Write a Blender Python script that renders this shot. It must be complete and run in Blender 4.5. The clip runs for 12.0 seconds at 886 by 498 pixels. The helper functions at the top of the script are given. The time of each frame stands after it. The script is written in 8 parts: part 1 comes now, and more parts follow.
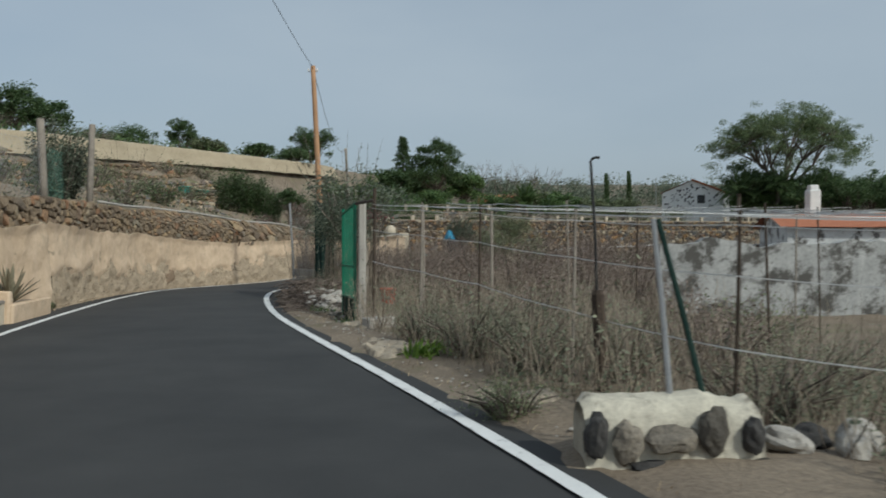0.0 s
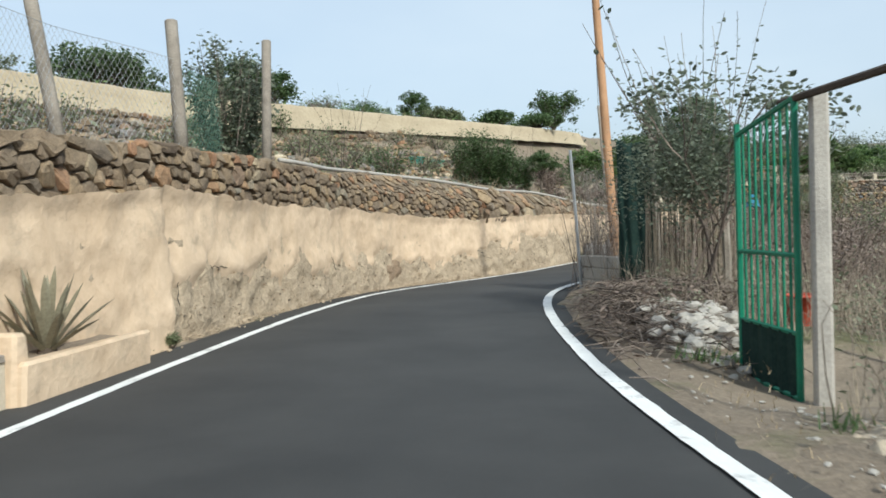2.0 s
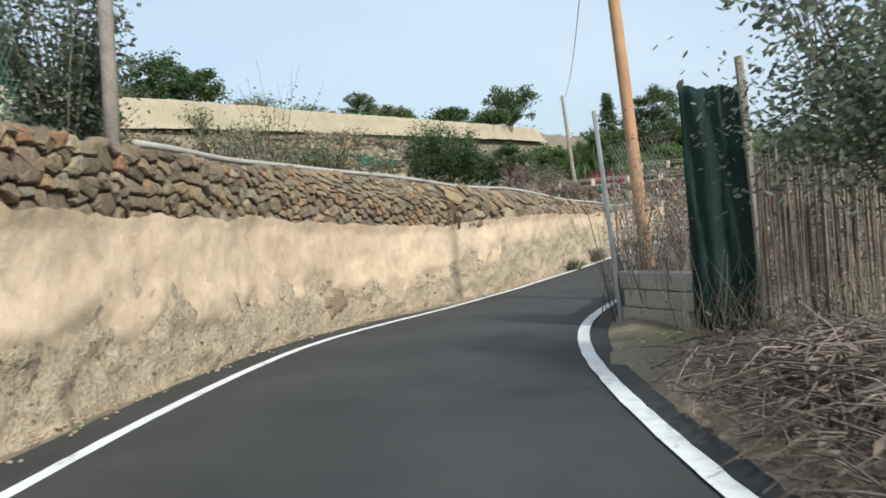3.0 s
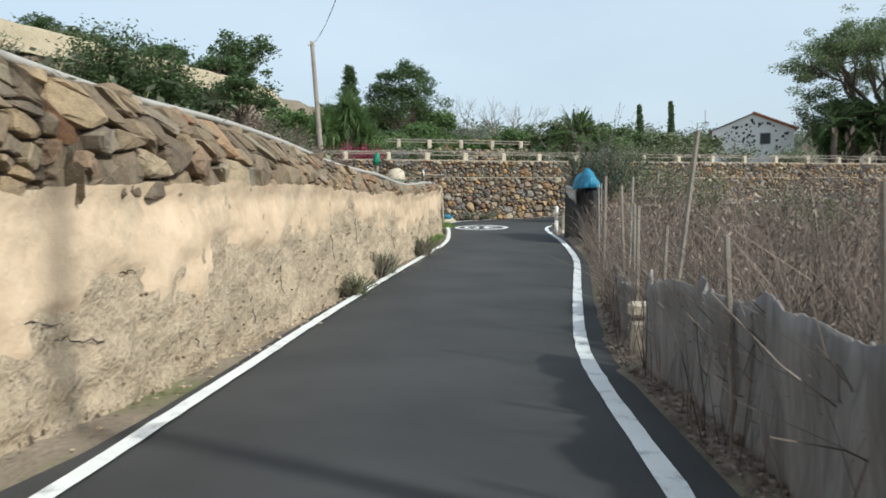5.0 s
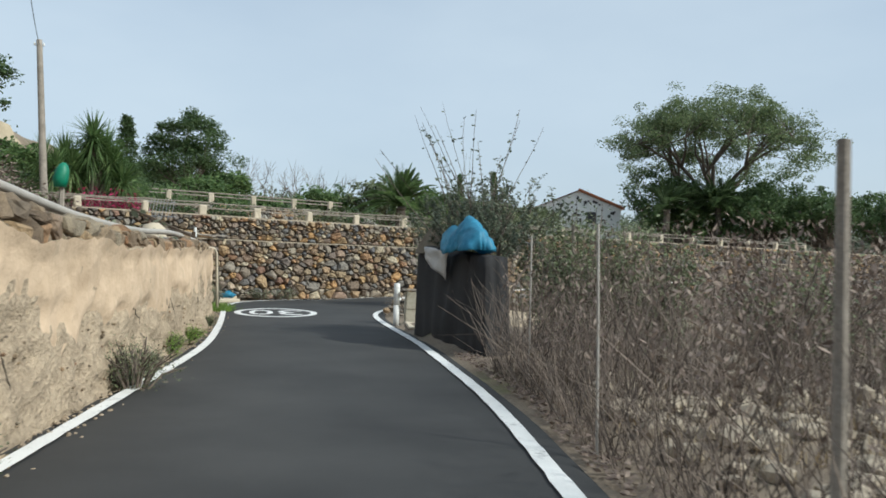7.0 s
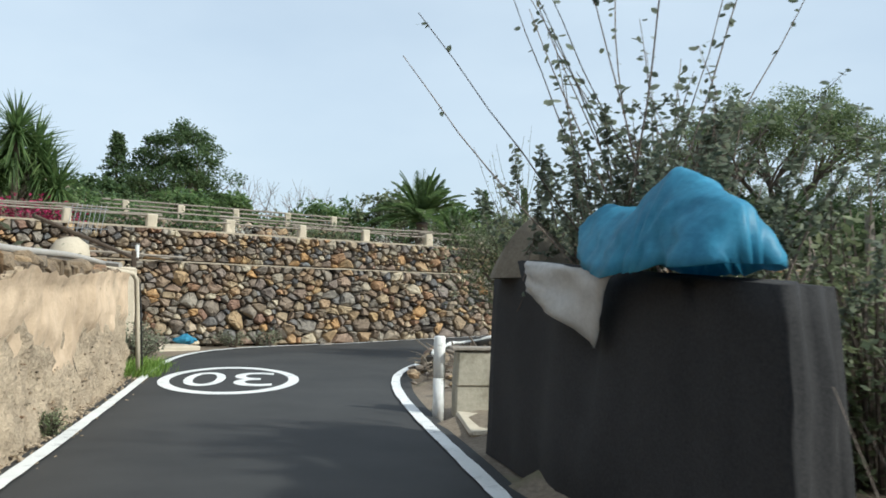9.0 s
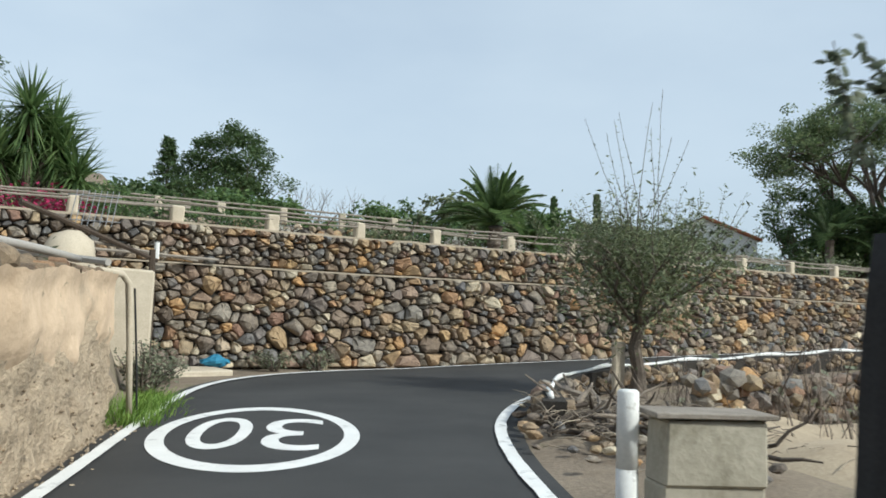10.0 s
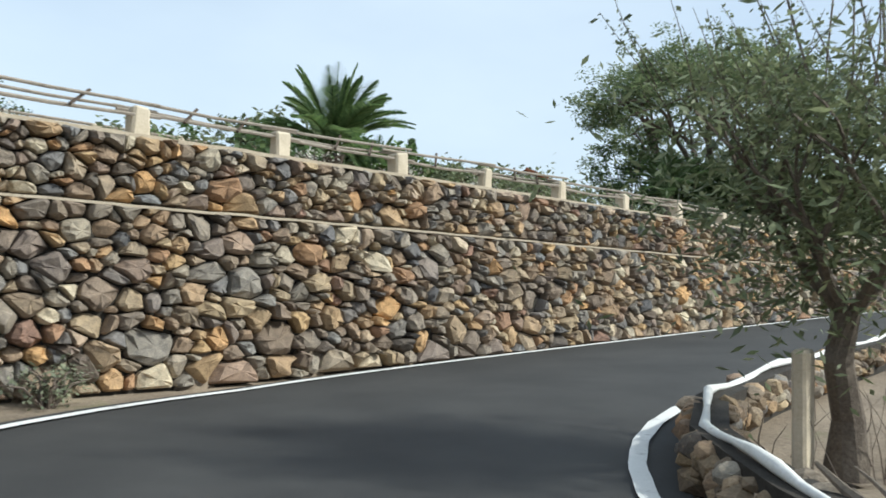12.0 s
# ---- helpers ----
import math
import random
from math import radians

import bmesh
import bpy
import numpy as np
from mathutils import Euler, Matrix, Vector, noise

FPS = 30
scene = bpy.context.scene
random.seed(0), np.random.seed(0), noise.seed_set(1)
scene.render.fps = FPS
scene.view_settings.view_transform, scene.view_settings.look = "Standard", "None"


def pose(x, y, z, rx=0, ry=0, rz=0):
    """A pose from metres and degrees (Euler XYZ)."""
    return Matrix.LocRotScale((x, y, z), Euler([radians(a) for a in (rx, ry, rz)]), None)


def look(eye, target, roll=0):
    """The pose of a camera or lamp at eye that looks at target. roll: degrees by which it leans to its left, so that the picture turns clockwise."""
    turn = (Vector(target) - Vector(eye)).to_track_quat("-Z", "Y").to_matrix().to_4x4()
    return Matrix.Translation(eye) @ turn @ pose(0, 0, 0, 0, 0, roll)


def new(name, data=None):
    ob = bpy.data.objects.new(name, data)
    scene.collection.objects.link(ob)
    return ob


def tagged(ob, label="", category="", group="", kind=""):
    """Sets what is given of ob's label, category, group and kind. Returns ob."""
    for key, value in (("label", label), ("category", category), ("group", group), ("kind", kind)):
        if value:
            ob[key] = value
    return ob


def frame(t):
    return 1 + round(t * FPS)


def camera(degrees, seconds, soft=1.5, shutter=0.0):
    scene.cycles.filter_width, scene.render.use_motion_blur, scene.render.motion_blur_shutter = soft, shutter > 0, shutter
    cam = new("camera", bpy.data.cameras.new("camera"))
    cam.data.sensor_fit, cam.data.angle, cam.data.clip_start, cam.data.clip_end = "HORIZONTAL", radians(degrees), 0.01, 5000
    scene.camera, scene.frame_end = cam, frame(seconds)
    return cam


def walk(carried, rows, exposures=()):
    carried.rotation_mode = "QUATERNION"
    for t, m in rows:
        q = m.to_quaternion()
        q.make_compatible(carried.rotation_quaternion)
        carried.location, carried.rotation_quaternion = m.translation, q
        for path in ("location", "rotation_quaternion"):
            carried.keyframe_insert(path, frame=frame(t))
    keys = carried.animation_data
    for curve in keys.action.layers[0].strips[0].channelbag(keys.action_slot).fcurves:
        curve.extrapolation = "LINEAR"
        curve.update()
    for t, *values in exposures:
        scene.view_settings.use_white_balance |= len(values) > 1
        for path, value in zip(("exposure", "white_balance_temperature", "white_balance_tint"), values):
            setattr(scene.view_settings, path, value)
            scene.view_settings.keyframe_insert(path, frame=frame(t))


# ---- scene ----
cam = camera(55.8, 12.0, soft=1.7, shutter=0.15)
# seconds, eye, pitch from the plumb line, roll, yaw
PATH = [
    (0.0, -0.249, 0.078, 1.486, 89.33, 0.06, -0.25),
    (0.5, -0.708, 2.224, 1.403, 85.98, 1.62, 7.37),
    (1.0, -1.353, 4.448, 1.321, 85.48, 1.64, 11.80),
    (1.5, -2.062, 6.870, 1.282, 85.95, 0.83, 14.70),
    (2.0, -2.823, 9.426, 1.322, 88.15, 2.16, 15.62),
    (2.5, -3.623, 11.951, 1.330, 89.04, 4.13, 14.97),
    (4.5, -5.885, 23.152, 1.288, 85.08, 1.73, -1.48),
    (5.0, -5.966, 25.666, 1.284, 86.38, 0.45, -6.28),
    (5.5, -5.861, 28.352, 1.225, 87.10, -0.55, -10.10),
    (6.0, -5.479, 30.904, 1.142, 87.39, -0.77, -14.29),
    (6.5, -4.939, 33.363, 1.106, 89.36, -0.61, -18.49),
    (7.0, -4.346, 35.845, 1.081, 91.87, -1.29, -20.04),
    (9.0, -2.286, 43.806, 1.259, 93.80, -1.13, -19.25),
    (9.5, -1.951, 45.849, 1.285, 93.79, -1.80, -17.26),
    (10.0, -1.687, 48.030, 1.303, 94.64, -1.93, -15.79),
    (10.5, -1.465, 50.181, 1.324, 94.52, -0.48, -15.31),
    (11.0, -1.144, 52.375, 1.345, 94.05, -0.60, -18.53),
    (11.5, -0.866, 54.519, 1.392, 93.33, -1.47, -24.58),
    (12.0, -0.488, 56.605, 1.359, 92.64, -1.46, -31.90),
]
EXPOSURES = [(t, e, 6120, 3) for t, e in ((0.0, -0.72), (0.5, -0.25), (1.0, -0.02), (1.5, 0.1), (2.5, 0.1), (4.5, 0.2), (5.0, 0.08), (6.0, 0.06), (6.5, 0.08), (7.0, -0.08), (9.0, 0.12), (9.5, 0.12), (10.0, -0.02), (10.5, 0.02), (11.0, 0.06), (11.5, 0.11), (12.0, 0.28))]
walk(cam, [(t, pose(x, y, z, a, b, c)) for t, x, y, z, a, b, c in PATH], EXPOSURES)

# ---- world and sun ----
SUN_AZ = math.atan2(-3.9, 4.2)      # plan direction towards the sun
SUN_EL = radians(38)
world = bpy.data.worlds.new("sky")
scene.world = world
world.use_nodes = True
wn = world.node_tree.nodes
sky = wn.new("ShaderNodeTexSky")
sky.sky_type = "NISHITA"
sky.sun_disc = False
sky.sun_elevation = SUN_EL
sky.sun_rotation = math.pi / 2 - SUN_AZ
sky.air_density, sky.dust_density, sky.ozone_density, sky.altitude = 1.0, 4.0, 2.0, 300
# thin high cloud over the blue, thicker in soft banks
wl = world.node_tree.links
wtc = wn.new("ShaderNodeTexCoord")
wmap = wn.new("ShaderNodeMapping")
wmap.inputs["Scale"].default_value = (1.0, 1.0, 2.6)
wnoise = wn.new("ShaderNodeTexNoise")
wnoise.inputs["Scale"].default_value = 1.6
wnoise.inputs["Detail"].default_value = 5.0
wramp = wn.new("ShaderNodeValToRGB")
wramp.color_ramp.elements[0].position, wramp.color_ramp.elements[0].color = 0.3, (0.5, 0.5, 0.5, 1)
wramp.color_ramp.elements[1].position, wramp.color_ramp.elements[1].color = 0.75, (0.85, 0.85, 0.85, 1)
wmix = wn.new("ShaderNodeMix")
wmix.data_type = "RGBA"
wmix.inputs[7].default_value = (4.9, 5.4, 6.0, 1)
wl.new(wtc.outputs["Generated"], wmap.inputs[0])
wl.new(wmap.outputs[0], wnoise.inputs["Vector"])
wl.new(wnoise.outputs["Fac"], wramp.inputs[0])
wl.new(wramp.outputs[0], wmix.inputs[0])
wl.new(sky.outputs[0], wmix.inputs[6])
wl.new(wmix.outputs[2], wn["Background"].inputs[0])
wn["Background"].inputs[1].default_value = 0.15
sun = new("sun", bpy.data.lights.new("sun", "SUN"))
sun.data.energy, sun.data.angle, sun.data.color = 3.9, radians(3.0), (1.0, 0.955, 0.88)
sun.matrix_world = look((0, 0, 60), (-math.cos(SUN_AZ) * math.cos(SUN_EL), -math.sin(SUN_AZ) * math.cos(SUN_EL), 60 - math.sin(SUN_EL)))

# ---- materials ----


def node(nt, kind, **inputs):
    n = nt.nodes.new(kind)
    for k, v in inputs.items():
        n.inputs[k.replace("_", " ")].default_value = v
    return n


def ramp(nt, stops):
    n = nt.nodes.new("ShaderNodeValToRGB")
    e = n.color_ramp.elements
    while len(e) < len(stops):
        e.new(0.5)
    for el, (p, c) in zip(e, stops):
        el.position, el.color = p, (*c, 1)
    return n


def surf(name, c1, c2, scale=3.0, fine=40.0, rough=0.85, bump=0.3, rand="", palette=None, metal=0.0, mix=0.5, bdist=0.02, spec=0.3, stain=None, translucent=0.0, stretch=None):
    """A surface with two scales of variation: broad patches and fine grain; rand: per object or per island colour."""
    m = bpy.data.materials.new(name)
    m.use_nodes = True
    nt = m.node_tree
    b = nt.nodes["Principled BSDF"]
    tc = nt.nodes.new("ShaderNodeTexCoord")
    lk = nt.links.new
    n1 = node(nt, "ShaderNodeTexNoise", Scale=scale, Detail=5.0, Roughness=0.6)
    n2 = node(nt, "ShaderNodeTexNoise", Scale=fine, Detail=4.0, Roughness=0.65)
    place = tc.outputs["Object"]
    if stretch:
        mp = nt.nodes.new("ShaderNodeMapping")
        mp.inputs["Scale"].default_value = stretch
        lk(place, mp.inputs[0])
        place = mp.outputs[0]
    lk(place, n1.inputs["Vector"])
    lk(place, n2.inputs["Vector"])
    mx = nt.nodes.new("ShaderNodeMix")
    mx.inputs[0].default_value = mix
    lk(n1.outputs["Fac"], mx.inputs[2])
    lk(n2.outputs["Fac"], mx.inputs[3])
    if palette:
        if rand == "object":
            src = nt.nodes.new("ShaderNodeObjectInfo").outputs["Random"]
        else:
            src = nt.nodes.new("ShaderNodeNewGeometry").outputs["Random Per Island"]
        pal = ramp(nt, palette)
        lk(src, pal.inputs[0])
        var = ramp(nt, [(0.32, (0.5, 0.5, 0.52)), (0.68, (1.5, 1.46, 1.36))])
        lk(mx.outputs[0], var.inputs[0])
        mul = nt.nodes.new("ShaderNodeMix")
        mul.data_type, mul.blend_type = "RGBA", "MULTIPLY"
        mul.inputs[0].default_value = 1.0
        lk(pal.outputs[0], mul.inputs[6])
        lk(var.outputs[0], mul.inputs[7])
        col = mul.outputs[2]
    else:
        r = ramp(nt, [(0.33, c1), (0.67, c2)])
        lk(mx.outputs[0], r.inputs[0])
        col = r.outputs[0]
    if stain:
        sc, lo, hi, scol = stain
        n3 = node(nt, "ShaderNodeTexNoise", Scale=sc, Detail=6.0, Roughness=0.7)
        lk(tc.outputs["Object"], n3.inputs["Vector"])
        sr = ramp(nt, [(lo, (0, 0, 0)), (hi, (1, 1, 1))])
        lk(n3.outputs["Fac"], sr.inputs[0])
        sm = nt.nodes.new("ShaderNodeMix")
        sm.data_type = "RGBA"
        lk(sr.outputs[0], sm.inputs[0])
        lk(col, sm.inputs[6])
        sm.inputs[7].default_value = (*scol, 1)
        col = sm.outputs[2]
    lk(col, b.inputs["Base Color"])
    b.inputs["Roughness"].default_value = rough
    b.inputs["Metallic"].default_value = metal
    b.inputs["Specular IOR Level"].default_value = spec
    if translucent:
        tr = nt.nodes.new("ShaderNodeBsdfTranslucent")
        lk(col, tr.inputs[0])
        ms = nt.nodes.new("ShaderNodeMixShader")
        ms.inputs[0].default_value = translucent
        lk(b.outputs[0], ms.inputs[1])
        lk(tr.outputs[0], ms.inputs[2])
        lk(ms.outputs[0], nt.nodes["Material Output"].inputs[0])
    if bump:
        bp = node(nt, "ShaderNodeBump", Strength=bump, Distance=bdist)
        lk(mx.outputs[0], bp.inputs["Height"])
        lk(bp.outputs[0], b.inputs["Normal"])
    return m


STONES = [(0.0, (0.085, 0.077, 0.072)), (0.08, (0.282, 0.209, 0.147)), (0.16, (0.141, 0.124, 0.113)), (0.24, (0.373, 0.294, 0.192)), (0.32, (0.192, 0.158, 0.130)), (0.4, (0.271, 0.243, 0.203)), (0.48, (0.113, 0.115, 0.124)), (0.55, (0.407, 0.288, 0.158)), (0.62, (0.237, 0.175, 0.136)), (0.7, (0.169, 0.175, 0.181)), (0.76, (0.305, 0.266, 0.215)), (0.82, (0.452, 0.282, 0.136)), (0.87, (0.215, 0.136, 0.107)), (0.93, (0.565, 0.497, 0.373)), (1.0, (0.124, 0.113, 0.107))]
TERRACE = [(0.0, (0.109, 0.084, 0.064)), (0.18, (0.211, 0.16, 0.109)), (0.34, (0.147, 0.119, 0.092)), (0.5, (0.25, 0.192, 0.131)), (0.64, (0.173, 0.136, 0.1)), (0.76, (0.307, 0.228, 0.141)), (0.84, (0.269, 0.154, 0.092)), (0.92, (0.192, 0.173, 0.138)), (1.0, (0.346, 0.275, 0.186))]
M = {}
M["asphalt"] = surf("asphalt", (0.024, 0.0243, 0.0246), (0.056, 0.055, 0.0535), 0.7, 160, 0.8, 0.35, mix=0.45, bdist=0.006, spec=0.35)
M["paint"] = surf("road_paint", (0.62, 0.62, 0.6), (0.8, 0.8, 0.78), 2.0, 60, 0.7, 0.2, bdist=0.003, stain=(5.0, 0.56, 0.74, (0.22, 0.22, 0.22)))
M["soil"] = surf("dry_soil", (0.13, 0.1, 0.075), (0.3, 0.245, 0.18), 0.8, 22, 0.95, 0.7, bdist=0.05, stain=(0.35, 0.55, 0.7, (0.13, 0.14, 0.06)))
M["pale_soil"] = surf("pale_soil", (0.33, 0.26, 0.18), (0.5, 0.41, 0.29), 1.0, 25, 0.95, 0.5, bdist=0.03)
M["plaster"] = surf("tan_plaster", (0.465, 0.342, 0.228), (0.68, 0.525, 0.372), 0.7, 4.5, 0.93, 0.9, mix=0.5, bdist=0.06, stain=(1.6, 0.55, 0.72, (0.4, 0.315, 0.225)))
M["rough_render"] = surf("worn_rough_render", (0.28, 0.22, 0.155), (0.58, 0.465, 0.33), 1.6, 20, 0.95, 1.0, mix=0.6, bdist=0.08, stain=(10, 0.57, 0.66, (0.2, 0.16, 0.115)))
M["tan_bank"] = surf("tan_earth_bank", (0.3, 0.245, 0.165), (0.46, 0.385, 0.27), 0.5, 8, 0.95, 0.4, bdist=0.05)
M["mortar"] = surf("dark_mortar", (0.018, 0.016, 0.014), (0.055, 0.048, 0.04), 5, 50, 0.95, 0.6)
M["ledge"] = surf("pale_mortar", (0.3, 0.25, 0.19), (0.45, 0.39, 0.3), 3, 40, 0.95, 0.5)
M["stone"] = surf("volcanic_stone", None, None, 9, 60, 0.9, 0.8, "object", STONES, bdist=0.03)
M["stone_i"] = surf("volcanic_stone_wall", None, None, 9, 60, 0.9, 0.8, "island", STONES, bdist=0.03)
M["tstone"] = surf("brown_rubble", None, None, 8, 55, 0.92, 0.8, "object", TERRACE, bdist=0.03)
M["tstone_i"] = surf("brown_rubble_wall", None, None, 8, 55, 0.92, 0.8, "island", TERRACE, bdist=0.03)
M["basalt"] = surf("dark_set_stone", None, None, 7, 45, 0.9, 0.8, "object", [(0, (0.06, 0.056, 0.05)), (0.4, (0.12, 0.11, 0.095)), (0.75, (0.24, 0.215, 0.18)), (1, (0.08, 0.074, 0.068))], bdist=0.03)
M["clay"] = surf("brown_clay_patch", (0.17, 0.12, 0.08), (0.33, 0.24, 0.16), 4, 25, 0.95, 0.9, bdist=0.05)
M["earth_fill"] = surf("dark_earth_fill", (0.06, 0.048, 0.036), (0.16, 0.125, 0.09), 6, 40, 0.95, 0.6)
M["canvas"] = surf("brown_canvas", (0.12, 0.1, 0.075), (0.22, 0.19, 0.145), 3, 40, 0.92, 0.5)
M["cement"] = surf("pale_cement", (0.36, 0.33, 0.28), (0.52, 0.48, 0.41), 3, 25, 0.92, 0.7, bdist=0.03)
M["concrete"] = surf("grey_concrete", (0.3, 0.28, 0.25), (0.48, 0.45, 0.4), 2.5, 40, 0.92, 0.5, stain=(3, 0.58, 0.75, (0.2, 0.18, 0.15)))
M["cream_mortar"] = surf("cream_mortar", (0.36, 0.33, 0.27), (0.62, 0.58, 0.47), 3.5, 22, 0.92, 0.7, bdist=0.03, stain=(4, 0.55, 0.68, (0.2, 0.18, 0.15)))
M["block"] = surf("weathered_block", (0.36, 0.33, 0.26), (0.5, 0.46, 0.37), 2.2, 18, 0.92, 0.6, stain=(2.5, 0.52, 0.7, (0.24, 0.22, 0.16)))
M["tan_concrete"] = surf("tan_concrete", (0.42, 0.36, 0.27), (0.58, 0.51, 0.4), 3, 40, 0.92, 0.5)
M["wood_pole"] = surf("orange_pole_wood", (0.33, 0.18, 0.095), (0.5, 0.3, 0.17), 2.0, 30, 0.8, 0.4)
M["old_wood"] = surf("grey_weathered_wood", (0.17, 0.145, 0.12), (0.36, 0.32, 0.27), 4, 50, 0.9, 0.5)
M["old_root"] = surf("old_root_wood", None, None, 4, 40, 0.92, 0.6, "object", [(0, (0.06, 0.048, 0.04)), (0.5, (0.13, 0.11, 0.092)), (1, (0.25, 0.215, 0.18))])
M["dark_wood"] = surf("dark_wood", (0.04, 0.03, 0.024), (0.1, 0.075, 0.055), 4, 40, 0.9, 0.5)
M["cane"] = surf("dry_cane", None, None, 4, 40, 0.85, 0.3, "island", [(0, (0.12, 0.1, 0.08)), (0.5, (0.2, 0.17, 0.135)), (1, (0.3, 0.26, 0.205))])
M["green_paint"] = surf("green_paint", (0.0, 0.13, 0.07), (0.01, 0.21, 0.115), 4, 40, 0.5, 0.2, spec=0.5)
M["dark_green"] = surf("dark_green_tarp", (0.013, 0.03, 0.026), (0.034, 0.06, 0.05), 2, 30, 0.95, 0.4, spec=0.1)
M["black_cloth"] = surf("black_cloth", (0.012, 0.012, 0.013), (0.042, 0.041, 0.042), 0.9, 60, 0.85, 0.4, bdist=0.01)
M["grey_cloth"] = surf("grey_shade_cloth", (0.1, 0.094, 0.09), (0.34, 0.32, 0.305), 2.6, 30, 0.95, 0.4, mix=0.35, bdist=0.01, stretch=(1.0, 1.0, 0.12))
M["flap"] = surf("pale_grey_plastic", (0.4, 0.39, 0.37), (0.55, 0.54, 0.52), 3, 30, 0.6, 0.2)
M["blue"] = surf("blue_plastic", (0.03, 0.19, 0.33), (0.08, 0.36, 0.54), 2.5, 14, 0.5, 0.5, spec=0.35, translucent=0.3)
M["white"] = surf("white_paint", (0.62, 0.62, 0.6), (0.8, 0.8, 0.77), 3, 40, 0.7, 0.3, stain=(6, 0.62, 0.72, (0.35, 0.32, 0.28)))
M["lime"] = surf("limewash", (0.55, 0.55, 0.53), (0.78, 0.78, 0.76), 1.0, 12, 0.9, 0.4, stain=(1.8, 0.52, 0.6, (0.12, 0.11, 0.1)))
M["white_wall"] = surf("white_house_wall", (0.8, 0.8, 0.78), (0.9, 0.9, 0.88), 0.8, 10, 0.9, 0.3)
M["old_wash"] = surf("grey_old_whitewash", (0.3, 0.3, 0.29), (0.55, 0.55, 0.53), 0.9, 9, 0.92, 0.5, stain=(1.5, 0.47, 0.58, (0.11, 0.105, 0.095)))
M["spots"] = surf("dark_stone", (0.03, 0.03, 0.03), (0.08, 0.075, 0.07), 8, 40, 0.9, 0.5)
M["tile"] = surf("red_roof_tile", (0.3, 0.1, 0.05), (0.47, 0.19, 0.1), 3, 25, 0.85, 0.4)
M["orange_wall"] = surf("orange_render", (0.4, 0.17, 0.09), (0.5, 0.24, 0.13), 1, 10, 0.9, 0.2)
M["steel"] = surf("galvanised_wire", (0.3, 0.31, 0.32), (0.45, 0.46, 0.47), 5, 60, 0.5, 0.0, metal=0.6)
M["green_wire"] = surf("green_wire", (0.08, 0.2, 0.15), (0.14, 0.28, 0.22), 5, 60, 0.6, 0.0)
M["wire"] = surf("black_cable", (0.02, 0.02, 0.02), (0.04, 0.04, 0.04), 5, 60, 0.6, 0.0)
M["pale_wire"] = surf("pale_wire", (0.5, 0.5, 0.48), (0.68, 0.67, 0.64), 5, 60, 0.6, 0.0)
M["pipe"] = surf("grey_pipe", (0.3, 0.28, 0.25), (0.44, 0.41, 0.37), 4, 40, 0.6, 0.2)
M["red_plastic"] = surf("red_plastic", (0.4, 0.05, 0.03), (0.55, 0.1, 0.05), 4, 30, 0.5, 0.1)
M["teal_plastic"] = surf("teal_plastic", (0.05, 0.38, 0.33), (0.1, 0.5, 0.43), 4, 30, 0.5, 0.1)
M["glass"] = surf("dark_window", (0.015, 0.016, 0.018), (0.03, 0.03, 0.034), 4, 30, 0.25, 0.0, spec=0.5)


def leafmat(name, a, b, c, tr=0.35):
    return surf(name, None, None, 3, 30, 0.6, 0.0, "island", [(0, a), (0.5, b), (1, c)], translucent=tr, spec=0.4)


M["leaf_dark"] = leafmat("dark_leaves", (0.045, 0.085, 0.035), (0.085, 0.14, 0.058), (0.15, 0.21, 0.095), 0.45)
M["leaf_mid"] = leafmat("green_leaves", (0.065, 0.12, 0.045), (0.115, 0.19, 0.068), (0.19, 0.27, 0.105), 0.45)
M["leaf_olive"] = leafmat("olive_leaves", (0.088, 0.114, 0.061), (0.158, 0.193, 0.105), (0.263, 0.298, 0.175))
M["leaf_grey"] = leafmat("grey_green_leaves", (0.105, 0.131, 0.088), (0.193, 0.219, 0.149), (0.298, 0.315, 0.219))
M["leaf_dusk"] = leafmat("dusty_dark_leaves", (0.09, 0.115, 0.085), (0.15, 0.18, 0.13), (0.25, 0.28, 0.21), 0.45)
M["leaf_umbrella"] = leafmat("grey_green_canopy", (0.09, 0.135, 0.065), (0.16, 0.215, 0.105), (0.25, 0.3, 0.16), 0.5)
M["leaf_lime"] = leafmat("bright_grass", (0.105, 0.193, 0.035), (0.175, 0.298, 0.052), (0.298, 0.420, 0.105))
M["leaf_dead"] = leafmat("dead_leaves", (0.12, 0.088, 0.076), (0.195, 0.15, 0.127), (0.31, 0.245, 0.205), 0.15)
M["straw"] = leafmat("dry_straw", (0.238, 0.182, 0.119), (0.392, 0.308, 0.196), (0.560, 0.462, 0.308), 0.15)
M["twig"] = surf("twig_bark", None, None, 4, 40, 0.9, 0.2, "island", [(0, (0.075, 0.06, 0.052)), (0.5, (0.14, 0.115, 0.1)), (1, (0.26, 0.215, 0.185))])
M["dry_twig"] = surf("pale_dry_twig", None, None, 4, 40, 0.9, 0.2, "island", [(0, (0.12, 0.1, 0.08)), (0.5, (0.22, 0.185, 0.15)), (1, (0.38, 0.33, 0.26))])
M["bark"] = surf("bark", (0.07, 0.055, 0.045), (0.18, 0.15, 0.12), 5, 40, 0.95, 0.8)
M["magenta"] = leafmat("magenta_bracts", (0.1, 0.03, 0.035), (0.34, 0.02, 0.09), (0.52, 0.05, 0.17))
M["agave"] = surf("agave_leaf", (0.15, 0.13, 0.09), (0.27, 0.25, 0.17), 5, 40, 0.6, 0.2)
